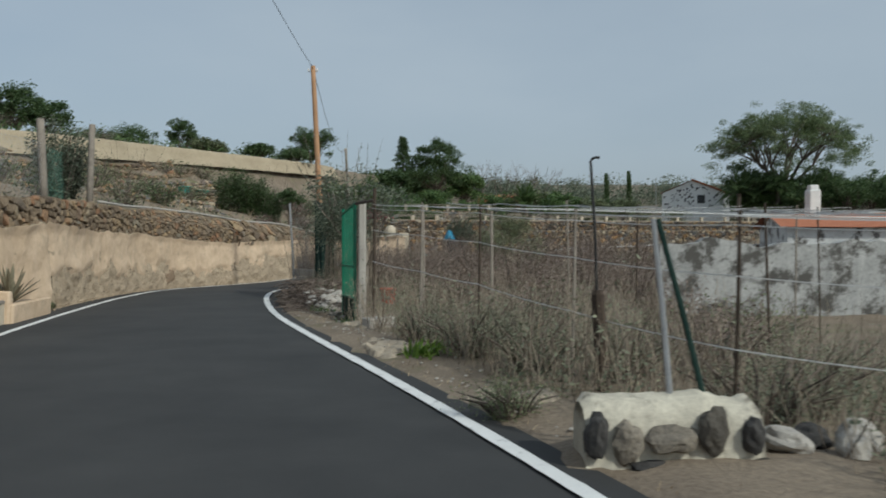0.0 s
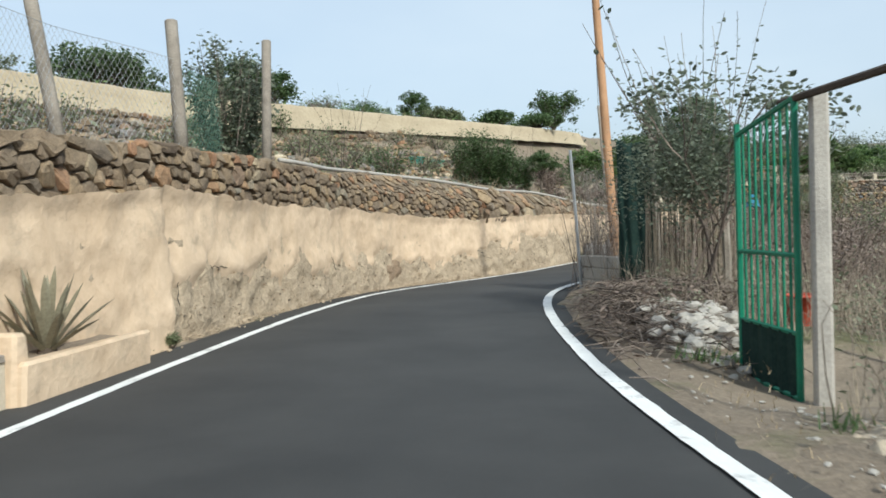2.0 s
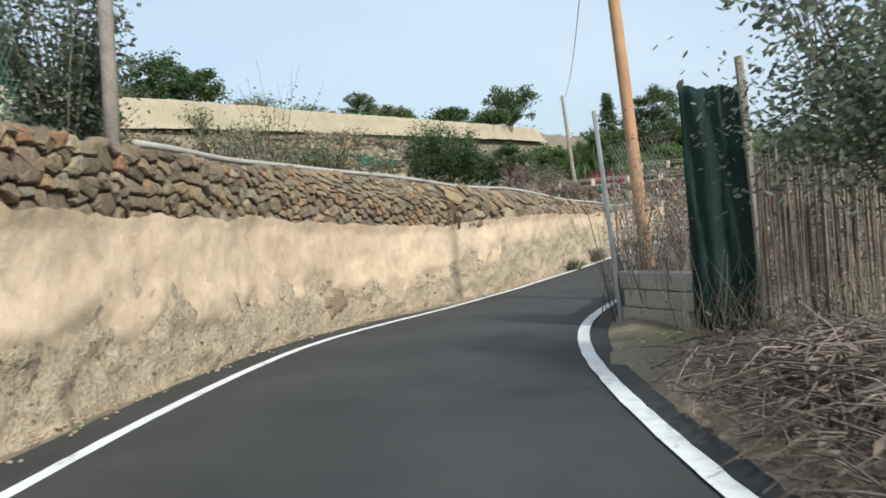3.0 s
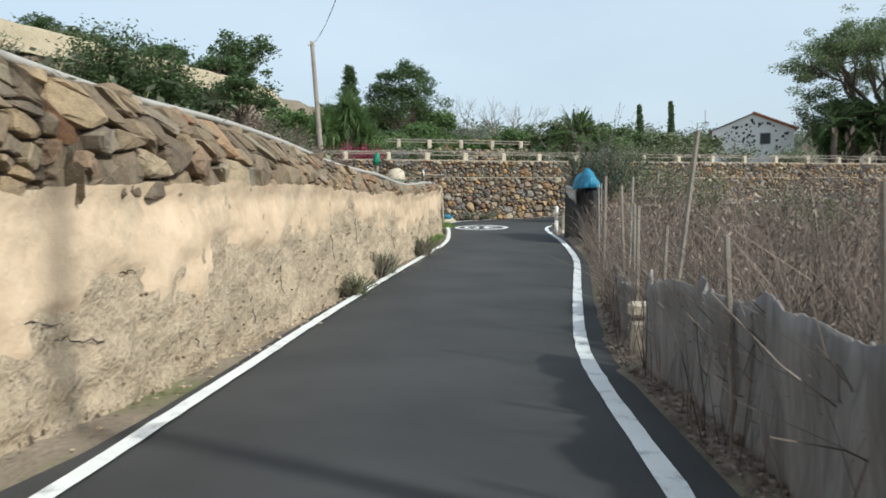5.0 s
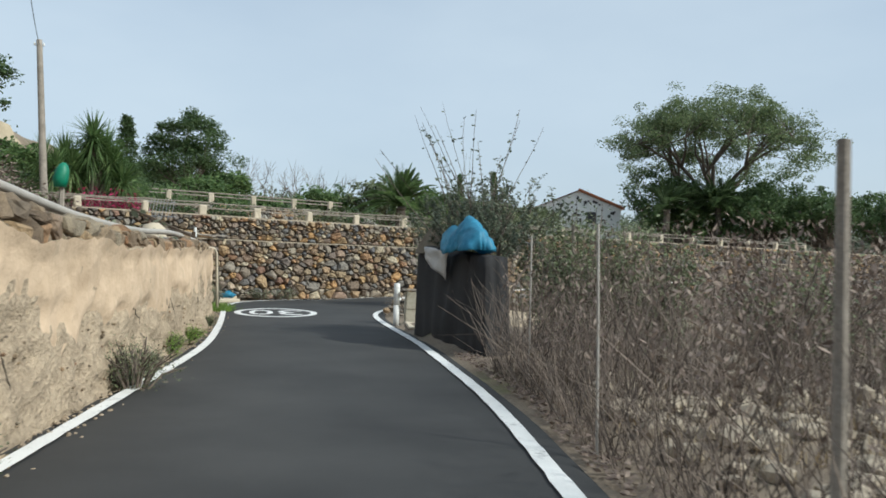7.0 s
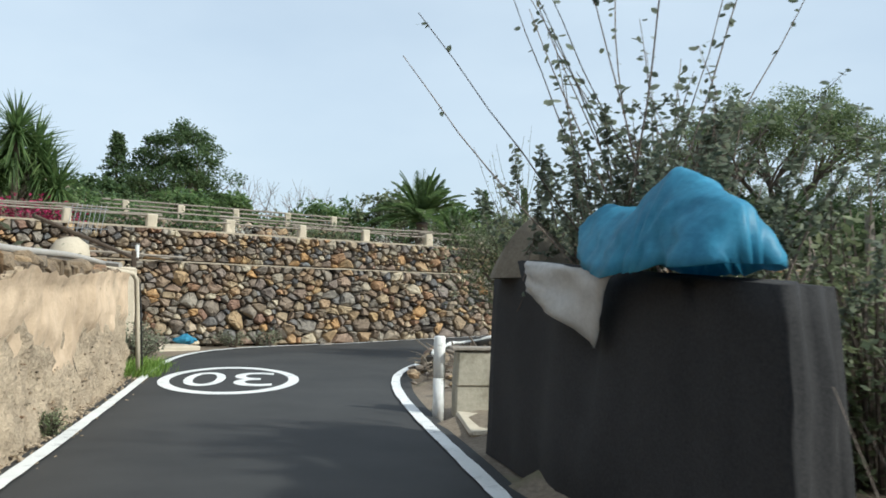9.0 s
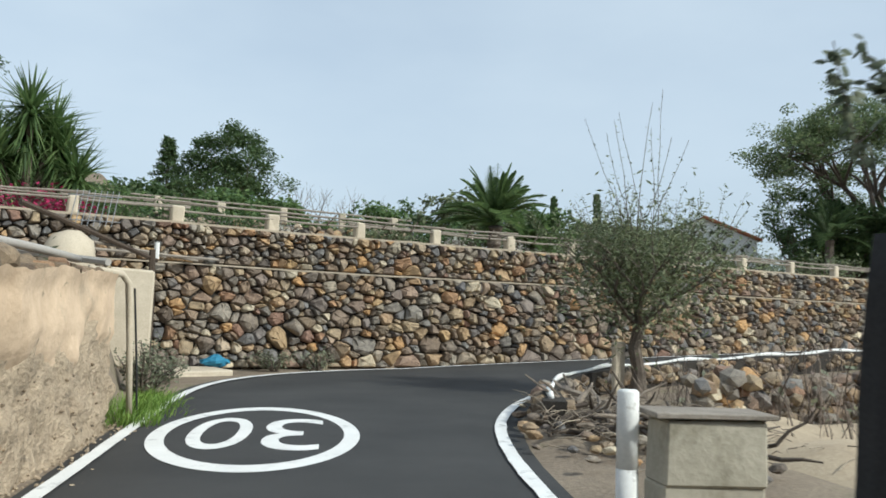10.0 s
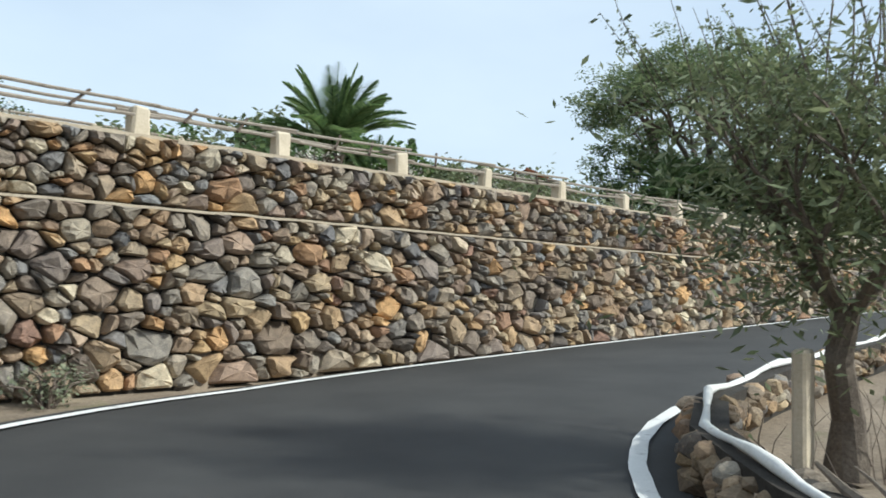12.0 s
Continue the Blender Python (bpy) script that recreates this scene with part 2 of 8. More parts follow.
M["white_flower"] = leafmat("white_flowers", (0.5, 0.5, 0.45), (0.65, 0.65, 0.6), (0.75, 0.75, 0.7))

# ---- mesh helpers ----
R = random.Random(7)


class MB:
    """Collects vertices and faces of one mesh."""

    def __init__(self):
        self.v, self.f = [], []
        self.oval = False

    def add(self, vs, fs):
        o = len(self.v)
        self.v.extend(vs)
        self.f.extend([tuple(i + o for i in f) for f in fs])

    def tube(self, pts, radii, n=6, cap=True):
        pts = [Vector(p) for p in pts]
        if not isinstance(radii, (list, tuple)):
            radii = [radii] * len(pts)
        vs, fs = [], []
        up = Vector((0.31, 0.17, 0.93))
        for i, p in enumerate(pts):
            d = (pts[min(i + 1, len(pts) - 1)] - pts[max(i - 1, 0)]).normalized()
            a = d.cross(up)
            if a.length < 0.05:
                a = d.cross(Vector((1, 0, 0)))
            a.normalize()
            b = d.cross(a)
            for k in range(n):
                w = 2 * math.pi * k / n
                vs.append(p + (a * math.cos(w) + b * math.sin(w)) * radii[i])
        for i in range(len(pts) - 1):
            for k in range(n):
                q = (k + 1) % n
                fs.append((i * n + k, i * n + q, (i + 1) * n + q, (i + 1) * n + k))
        if cap:
            fs.append(tuple(range(n))[::-1])
            fs.append(tuple((len(pts) - 1) * n + k for k in range(n)))
        self.add(vs, fs)

    def box(self, c, s, m=None, bev=0.0, jit=0.0):
        """A box with chamfered corners about c, size s, turned by m."""
        hx, hy, hz = s[0] / 2, s[1] / 2, s[2] / 2
        bm = bmesh.new()
        bmesh.ops.create_cube(bm, size=1.0)
        for v in bm.verts:
            v.co = Vector((v.co.x * 2 * hx, v.co.y * 2 * hy, v.co.z * 2 * hz))
            if jit:
                v.co += Vector((R.uniform(-jit, jit), R.uniform(-jit, jit), R.uniform(-jit, jit)))
        if bev:
            bmesh.ops.bevel(bm, geom=bm.edges[:], offset=bev, segments=1, affect="EDGES")
        bm.verts.index_update()
        vs = [((m @ v.co) if m is not None else v.co) + Vector(c) for v in bm.verts]
        fs = [tuple(v.index for v in f.verts) for f in bm.faces]
        bm.free()
        self.add(vs, fs)

    def blade(self, p, d, side, length, width, bend=0.2, seg=2):
        """A tapered blade from p along d."""
        p, d, side = Vector(p), Vector(d).normalized(), Vector(side).normalized()
        vs, fs = [], []
        for i in range(seg + 1):
            t = i / seg
            q = p + d * length * t + Vector((0, 0, -bend * length * t * t))
            w = width * (1 - t) ** 0.7 * 0.5 + 0.0015
            vs += [q - side * w, q + side * w]
        for i in range(seg):
            fs.append((2 * i, 2 * i + 1, 2 * i + 3, 2 * i + 2))
        self.add(vs, fs)

    def leaf(self, p, size, lean=None, long=1.8):
        """One leaf: a four-cornered blade folded along its rib."""
        a = R.uniform(0, 6.283)
        t = R.uniform(-0.9, 0.7) if lean is None else lean
        d = Vector((math.cos(a) * math.cos(t), math.sin(a) * math.cos(t), math.sin(t)))
        s = d.cross(Vector((R.uniform(-1, 1), R.uniform(-1, 1), 1))).normalized()
        p = Vector(p)
        L, W = size * long, size
        if self.oval:
            self.add([p, p + d * L * 0.28 + s * W * 0.42, p + d * L * 0.66 + s * W * 0.42, p + d * L, p + d * L * 0.66 - s * W * 0.42, p + d * L * 0.28 - s * W * 0.42], [(0, 1, 2, 3, 4, 5)])
            return
        self.add([p, p + d * L * 0.5 + s * W * 0.5, p + d * L, p + d * L * 0.5 - s * W * 0.5], [(0, 1, 2, 3)])

    def mesh(self, name, smooth=False):
        me = bpy.data.meshes.new(name)
        me.from_pydata([tuple(v) for v in self.v], [], self.f)
        if smooth:
            me.polygons.foreach_set("use_smooth", [True] * len(me.polygons))
        me.update()
        return me


def part(name, mb, material, parent=None, label="", smooth=False):
    """Links a mesh as one object under a thing or part; with no parent, as a thing."""
    me = mb.mesh(name, smooth) if isinstance(mb, MB) else mb
    if not me.materials:
        me.materials.append(M[material])
    ob = new(name, me)
    if parent is not None:
        ob.parent = parent
    if label:
        ob["label"] = label
    return ob


def thing(name, label, category, group="", kind=""):
    return tagged(new(name), label, category, group, kind)


def solo(name, mb, material, label, category, group="", kind="", smooth=False):
    return tagged(part(name, mb, material, None, "", smooth), label, category, group, kind)


def lerp_poly(poly, u):
    """Point and unit direction at arclength u of a plan polyline."""
    for (x0, y0), (x1, y1) in zip(poly, poly[1:]):
        L = math.hypot(x1 - x0, y1 - y0)
        if u <= L or (x1, y1) == poly[-1]:
            k = u / L
            return (x0 + (x1 - x0) * k, y0 + (y1 - y0) * k), ((x1 - x0) / L, (y1 - y0) / L)
        u -= L


def poly_len(poly):
    return sum(math.hypot(b[0] - a[0], b[1] - a[1]) for a, b in zip(poly, poly[1:]))


def smooth_poly(poly, n):
    """Resampled, softened polyline of n points."""
    L = poly_len(poly)
    p = [lerp_poly(poly, L * i / (n - 1))[0] for i in range(n)]
    for _ in range(3):
        p = [p[0]] + [((p[i - 1][0] + 2 * p[i][0] + p[i + 1][0]) / 4, (p[i - 1][1] + 2 * p[i][1] + p[i + 1][1]) / 4) for i in range(1, n - 1)] + [p[-1]]
    return p


def fbm(x, y, z=0.0, o=3):
    return noise.fractal(Vector((x, y, z)), 1.0, 2.0, o)


def sstep(a, b, x):
    t = min(1.0, max(0.0, (x - a) / (b - a)))
    return t * t * (3 - 2 * t)


# ---- plan ----
ROAD_Y = (-40, 0, 4, 8, 12, 16, 20, 24, 28, 33, 38, 43, 48, 53, 58, 64, 70, 120)
ROAD_Z = (0.9, 0.17, 0.07, 0.03, 0.035, 0.04, 0.03, 0.0, -0.07, -0.17, -0.18, -0.08, 0.03, 0.08, 0.09, 0.16, 0.2, 0.2)
LEFT_LINE = [(7.0, -40.0), (1.0, -18.0), (-2.6, -4.0), (-3.7, 0.0), (-4.7, 4.0), (-5.76, 8.0), (-6.8, 11.99), (-7.49, 16.0), (-8.12, 20.0), (-8.43, 23.0), (-8.39, 25.5), (-7.58, 28.49), (-6.88, 33.0), (-5.92, 38.0), (-4.69, 43.01), (-3.4, 47.99), (-2.76, 53.0), (-2.24, 57.99), (-1.99, 60.19), (-1.5, 62.28), (-0.76, 63.47), (0.33, 64.41), (2.12, 65.55), (4.41, 66.35), (8.0, 67.3), (12.0, 68.3), (20.0, 70.25), (45.0, 76.0)]
RIGHT_LINE = [(13.0, -40.0), (7.2, -18.0), (3.3, -4.0), (1.95, 0.0), (0.81, 4.0), (-0.47, 8.01), (-1.95, 12.0), (-3.38, 16.0), (-4.39, 19.99), (-4.95, 23.0), (-5.04, 25.5), (-4.65, 28.2), (-3.92, 33.0), (-2.57, 38.01), (-1.19, 43.0), (-0.24, 48.0), (0.54, 53.01), (1.04, 55.41), (1.71, 57.6), (2.53, 59.18), (3.54, 60.77), (4.91, 61.98), (6.6, 62.75), (8.99, 63.52), (11.99, 64.44), (19.99, 66.54), (45.0, 72.3)]
WALL = [(-4.5, -30), (-6.2, -8), (-7.3, 2), (-8.0, 8), (-8.5, 14), (-8.85, 18.5), (-9.2, 22), (-9.25, 25), (-8.95, 27.5), (-8.15, 30.5), (-7.55, 32.5), (-7.1, 34.5), (-6.2, 38.3), (-5.45, 41.2), (-4.55, 44.7), (-3.35, 51), (-2.68, 57.4)]
RUBBLE = [(-14, 61.5), (-6, 64.0), (-2.6, 65.0), (0, 65.9), (5.5, 67.2), (10.4, 68.4), (20, 70.8), (45, 76.6)]


def wall_x(y):
    return float(np.interp(y, [p[1] for p in WALL] + [60, 66, 120], [p[0] for p in WALL] + [-2.7, -3.2, -3.2]))


def rubble_y(x):
    return float(np.interp(x, [p[0] for p in RUBBLE], [p[1] for p in RUBBLE]))


def road_z(x, y):
    return float(np.interp(y, ROAD_Y, ROAD_Z)) + 0.035 * max(0.0, x - 2.5) * sstep(58, 64, y)


def stone_top(y):
    return float(np.interp(y, [0, 14, 16, 18.6, 22, 25, 28, 31, 33, 35, 38.5, 42, 44.5, 48, 51, 54, 58], [2.2, 2.25, 2.3, 2.42, 2.45, 2.32, 2.12, 1.94, 1.86, 1.79, 1.69, 1.58, 1.48, 1.48, 1.6, 1.62, 1.7])) + 0.3 * wall_rise(y)


def wall_rise(y):
    """Stretch where the rubble course climbs higher and leans back."""
    return sstep(24, 28, y) * (1 - sstep(36, 43, y))


def wall_lean(y, z):
    return 0.95 * max(0.0, z - stone_top(y) + 0.42) * wall_rise(y)


def plaster_top(y):
    return float(np.interp(y, [0, 14, 16, 18.3, 21.7, 25.4, 31, 33, 36, 42, 45, 48, 54, 57], [1.6, 1.65, 1.7, 1.84, 1.68, 1.62, 1.32, 1.38, 1.43, 1.3, 1.3, 1.36, 1.5, 1.62]))


def bank_x(y):
    return wall_x(min(y, 57)) - 16.5 + 0.25 * max(0.0, y - 57)


def bank_z(y):
    return float(np.interp(y, [-20, 41, 48, 56, 66, 83, 110], [6.7, 6.8, 7.2, 7.7, 8.15, 8.85, 9.6]))


HILL_D = (0, 3, 5, 6.2, 11, 14, 16.2, 16.8, 22, 35, 60, 150, 400, 3000)
HILL_Z = (1.75, 1.9, 2.4, 3.0, 4.0, 5.2, 6.4, 6.9, 7.5, 8.8, 11.5, 20, 38, 60)


def terrain(x, y):
    base = road_z(max(-9, min(x, 14)), max(-40, min(y, 72)))
    # garden to the right of the lane lies a little lower
    xr = float(np.interp(y, [p[1] for p in RIGHT_LINE[:21]], [p[0] for p in RIGHT_LINE[:21]]))
    g = base - 0.07
    if y < 60:
        dr = x - xr
        drop = -0.75 * sstep(2.5, 9, dr) * (1 - sstep(22, 40, y)) - 0.15 * sstep(1.5, 5, dr)
        if dr > 0.4:
            g += drop + 0.08 + 0.1 * fbm(x * 0.5, y * 0.5) - 0.34 * math.exp(-((x + 1.7) / 1.0) ** 2 - ((y - 17.0) / 1.5) ** 2)
    dl = wall_x(y) - x
    if dl > 0.3 and y < 110:
        t = stone_top(min(max(y, 0), 58)) - 0.15
        db = max(4.0, wall_x(y) - bank_x(y))
        low, top = bank_z(y) - 0.75, bank_z(y)
        if dl < db:
            h = (float(np.interp(dl / db * 16.2, HILL_D, HILL_Z)) - 1.75) / 4.65 * (low - t)
            h += 0.3 * fbm(x * 0.12, y * 0.12) * sstep(2, 6, dl) * (1 - sstep(db - 2, db, dl))
        else:
            b = dl - db
            h = low - t + 0.75 * sstep(0, 0.7, b) + 0.045 * min(b, 40) + 0.015 * max(0, b - 40)
        h += 0.2 * sstep(0.6, 0.9, dl) * (1 - sstep(1.2, 3.5, dl)) * wall_rise(y)
        g = t * min(1, (dl - 0.3) / 0.15) + h if dl < 0.45 else t + h
        if dl < 0.8:
            g -= 0.3 * wall_rise(y) * (1 - sstep(0.45, 0.8, dl))
    ny = y - rubble_y(max(-14, min(45, x)))
    if ny > 0.3:
        n = 2.92 + 0.02 * min(ny, 30) + 0.085 * max(0, ny - 25) * sstep(20, 70, ny) + 0.15 * fbm(x * 0.1, y * 0.1)
        n = min(n, 22 + 0.012 * ny) + 0.055 * max(0.0, -x - 4) * sstep(0, 20, ny)
        g = max(n, g) if dl > 0.5 else n
    elif dl > -0.2 and y > 58.5 and dl < 40:
        g = max(base - 0.02, g)
    r = math.hypot(x, y - 40)
    if r > 400 and x > 0:
        g -= 0.02 * (r - 400)
    return g


def grid_axis(lo, hi, step, reach):
    a = list(np.arange(lo, hi + step / 2, step))
    s = step
    while a[-1] < reach:
        s *= 1.3
        a.append(a[-1] + s)
    s = step
    while a[0] > -reach:
        s *= 1.3
        a.insert(0, a[0] - s)
    return a


def build_ground():
    xs, ys = grid_axis(-22, 16, 0.4, 2500), grid_axis(-6, 74, 0.4, 2500)
    v = [(x, y, terrain(x, y)) for y in ys for x in xs]
    n = len(xs)
    f = [(j * n + i, j * n + i + 1, (j + 1) * n + i + 1, (j + 1) * n + i) for j in range(len(ys) - 1) for i in range(n - 1)]
    mb = MB()
    mb.v, mb.f = v, f
    solo("ground", mb, "soil", "dry brown soil with weeds and terraces", "ground", kind="structure", smooth=True)


build_ground()

LEFT = smooth_poly(LEFT_LINE, 180)
RIGHT = smooth_poly(RIGHT_LINE, 180)


def build_road():
    mb = MB()
    cols = 9
    for i in range(180):
        a, b = Vector((*LEFT[i], 0)), Vector((*RIGHT[i], 0))
        d = (b - a).normalized()
        a, b = a - d * (0.75 - 0.5 * sstep(27, 31, a.y) + 0.07 * sstep(52, 57, a.y)), b + d * (0.42 - 0.12 * sstep(30, 36, b.y))
        for k in range(cols):
            t = k / (cols - 1)
            p = a.lerp(b, t)
            z = road_z(p.x, p.y) + 0.012 * (1 - (2 * t - 1) ** 2)
            if k in (0, cols - 1):
                p += d * (0.02 * fbm(i * 0.9, k * 3.1) + (0.02 if k else -0.02))
                z -= 0.03
            mb.v.append((p.x, p.y, z))
    for i in range(179):
        for k in range(cols - 1):
            q = i * cols + k
            mb.f.append((q, q + 1, q + cols + 1, q + cols))
    solo("road", mb, "asphalt", "narrow dark grey asphalt lane", "road", kind="structure", smooth=True)


build_road()


def strip(name, pts, w, label, wobble=0.01, lift=0.008, wv=0.0):
    """A painted line along plan points, thin but raised."""
    mb = MB()
    n = len(pts)
    for i, p in enumerate(pts):
        q, o = pts[min(i + 1, n - 1)], pts[max(i - 1, 0)]
        d = Vector((q[0] - o[0], q[1] - o[1], 0)).normalized()
        s = Vector((d.y, -d.x, 0))
        ww = w * (1 + wv * fbm(i * 0.35, 5.0))
        for e in (-1, 1):
            c = Vector((p[0], p[1], 0)) + s * (e * ww / 2 + wobble * fbm(i * 0.7, e * 4.0))
            mb.v.append((c.x, c.y, road_z(c.x, c.y) + lift))
    mb.f = [(2 * i, 2 * i + 1, 2 * i + 3, 2 * i + 2) for i in range(n - 1)]
    return solo(name, mb, "paint", label, "road marking", kind="structure", smooth=True)


def dense(poly, a, b, step=0.2):
    L = poly_len(poly)
    n = int(L * (b - a) / step)
    return [lerp_poly(poly, L * (a + (b - a) * i / n))[0] for i in range(n + 1)]


strip("edge_line", dense(LEFT, 0.2, 0.985), 0.12, "worn white painted edge line along the wall")
strip("edge_line", dense(RIGHT, 0.2, 0.985), 0.13, "white painted edge line by the gardens", wv=0.12)


def speed_mark():
    """Oval with the figures 30, read from the other way."""
    c, ax, ay, tilt = Vector((-1.12, 56.62)), 1.0, 2.1, radians(-8)
    th = thing("speed_marking", "white painted 30 speed marking in an oval on asphalt", "road marking", kind="structure")

    def put(u, v):
        x = c.x + u * math.cos(tilt) - v * math.sin(tilt)
        y = c.y + u * math.sin(tilt) + v * math.cos(tilt)
        return (x, y, road_z(x, y) + 0.016)
    mb = MB()
    n = 72
    for i in range(n):
        w = 2 * math.pi * i / n
        for k in (1.0, 0.83):
            kk = k if k == 1 else 1 - 0.16 / 1.03
            kv = 1.0 if k == 1 else 1 - 0.3 / 2.12
            mb.v.append(put(ax * kk * math.cos(w), ay * kv * math.sin(w)))
    mb.f = [(2 * i, 2 * i + 1, (2 * i + 3) % (2 * n), (2 * i + 2) % (2 * n)) for i in range(n)]
    part("oval", mb, "paint", th)
    for ch, u0 in (("3", 0.34), ("0", -0.36)):
        cu = bpy.data.curves.new("figure", "FONT")
        cu.body, cu.align_x, cu.align_y, cu.resolution_u = ch, "CENTER", "CENTER", 6
        ob = bpy.data.objects.new("figure", cu)
        scene.collection.objects.link(ob)
        dg = bpy.context.evaluated_depsgraph_get()
        me = bpy.data.meshes.new_from_object(ob.evaluated_get(dg))
        bpy.data.objects.remove(ob)
        xs = [v.co.x for v in me.vertices]
        ys = [v.co.y for v in me.vertices]
        cx, cy = (min(xs) + max(xs)) / 2, (min(ys) + max(ys)) / 2
        sx, sy = 0.58 / (max(xs) - min(xs)), 2.15 / (max(ys) - min(ys))
        for v in me.vertices:
            v.co = put(u0 - (v.co.x - cx) * sx, -(v.co.y - cy) * sy)
        me.materials.clear()
        part("figure", me, "paint", th)


speed_mark()

# ---- rubble masonry ----


def clip(poly, nx, ny, d):
    out = []
    for i, a in enumerate(poly):
        b = poly[(i + 1) % len(poly)]
        da, db = a[0] * nx + a[1] * ny - d, b[0] * nx + b[1] * ny - d
        if da <= 0:
            out.append(a)
        if da * db < 0:
            t = da / (da - db)
            out.append((a[0] + (b[0] - a[0]) * t, a[1] + (b[1] - a[1]) * t))
    return out


def rubble_cells(L, v0, v1, size, seed, aspect=1.2, spread=0.4):
    """Cells of a dry rubble face: list of (centre u, centre v, outline)."""
    rr = random.Random(seed)
    pts, cell = [], {}
    for big in (1, 0):
        tries = int(L * 3.0 / (size * size) * (1.5 if big else 10))
        for _ in range(tries):
            u, v = rr.uniform(0, L), rr.uniform(0, 3.2)
            if not (v0(u) + 0.04 < v < v1(u) - 0.04):
                continue
            r = size * (1.16 - 0.2 * (v - 0.2)) * (1 + spread * (rr.uniform(0.4, 1.1) if big else rr.uniform(-1.0, 0.3)))
            if big and rr.random() > 0.05:
                continue
            ku, kv = int(u / size), int(v * aspect / size)
            ok = True
            for i in range(ku - 2, ku + 3):
                for j in range(kv - 2, kv + 3):
                    for (a, b, ra) in cell.get((i, j), ()):
                        if (a - u) ** 2 + ((b - v) * aspect) ** 2 < (0.5 * (r + ra) * 0.86) ** 2:
                            ok = False
            if ok:
                pts.append((u, v, r))
                cell.setdefault((ku, kv), []).append((u, v, r))
    out = []
    for (u, v, r) in pts:
        m = 1.5 * size
        poly = [(-m, -m), (m, -m), (m, m), (-m, m)]
        ku, kv = int(u / size), int(v * aspect / size)
        for i in range(ku - 3, ku + 4):
            for j in range(kv - 3, kv + 4):
                for (a, b, ra) in cell.get((i, j), ()):
                    dx, dy = a - u, (b - v) * aspect
                    d2 = dx * dx + dy * dy
                    if d2 < 1e-9 or d2 > (3 * size) ** 2:
                        continue
                    t = min(0.75, max(0.25, 0.5 + (r * r - ra * ra) / (2 * d2) * 0.5))
                    # neighbours meet along a line turned at random, the same for both
                    hsh = math.sin((a + u) * 12.9898 + (b + v) * 78.233 + seed) * 43758.5453
                    w = (hsh - math.floor(hsh) - 0.5) * 0.65
                    cw, sw = math.cos(w), math.sin(w)
                    qx, qy = dx * cw - dy * sw, dx * sw + dy * cw
                    poly = clip(poly, qx, qy, t * (dx * qx + dy * qy))
        poly = [(x, y / aspect) for x, y in poly]
        poly = clip(poly, 0, 1, v1(u) - v)
        poly = clip(poly, 0, -1, v - v0(u))
        if len(poly) >= 3:
            out.append((u, v, poly))
    return out


def stone_mesh(poly, gap, bulge, put, mb, rr, tilt=1.0, soft=False):
    """One stone: recessed rim, rounded shoulder, uneven face; soft: a river-worn outline."""
    cx = sum(p[0] for p in poly) / len(poly)
    cy = sum(p[1] for p in poly) / len(poly)
    ring = []
    for i, p in enumerate(poly):
        a, b = poly[i - 1], poly[(i + 1) % len(poly)]
        for q in (a, b):
            L = math.hypot(q[0] - p[0], q[1] - p[1])
            k = 0.11 if soft else min(0.22, 0.03 / max(L, 1e-4))
            ring.append((p[0] + (q[0] - p[0]) * k, p[1] + (q[1] - p[1]) * k))
    vs = []
    n = len(ring)
    tx, ty = rr.uniform(-0.45, 0.45), rr.uniform(-0.55, 0.25)
    tx, ty = tx * tilt, ty * tilt
    ang, cut = rr.uniform(0, 6.283), rr.uniform(0.15, 0.45) * tilt
    ca, sa = math.cos(ang), math.sin(ang)
    rows = ((1.0, -0.09), (0.95, 0.55), (0.74, 0.94)) if soft else ((1.0, -0.09), (0.97, 0.5), (0.66, 0.95))
    for k, (s, h) in enumerate(rows):
        for (x, y) in ring:
            dx, dy = x - cx, y - cy
            d = math.hypot(dx, dy) or 1e-4
            q = max(0.2, (d - gap) / d) * s
            if k == 0:
                hh = h
            else:
                if k == 2:
                    q *= rr.uniform(0.8, 1.22)
                hh = h * bulge * rr.uniform(0.8, 1.15) + (dx * tx + dy * ty) * s - cut * max(0.0, dx * ca + dy * sa) * s
            vs.append(put(cx + dx * q, cy + dy * q, hh))
    vs.append(put(cx - ca * 0.03, cy - sa * 0.03, bulge * rr.uniform(0.85, 1.05)))
    fs = []
    for k in (0, 1):
        for i in range(n):
            j = (i + 1) % n
            fs.append((k * n + i, k * n + j, (k + 1) * n + j, (k + 1) * n + i))
    for i in range(n):
        fs.append((2 * n + i, 2 * n + (i + 1) % n, 3 * n))
    mb.add(vs, fs)


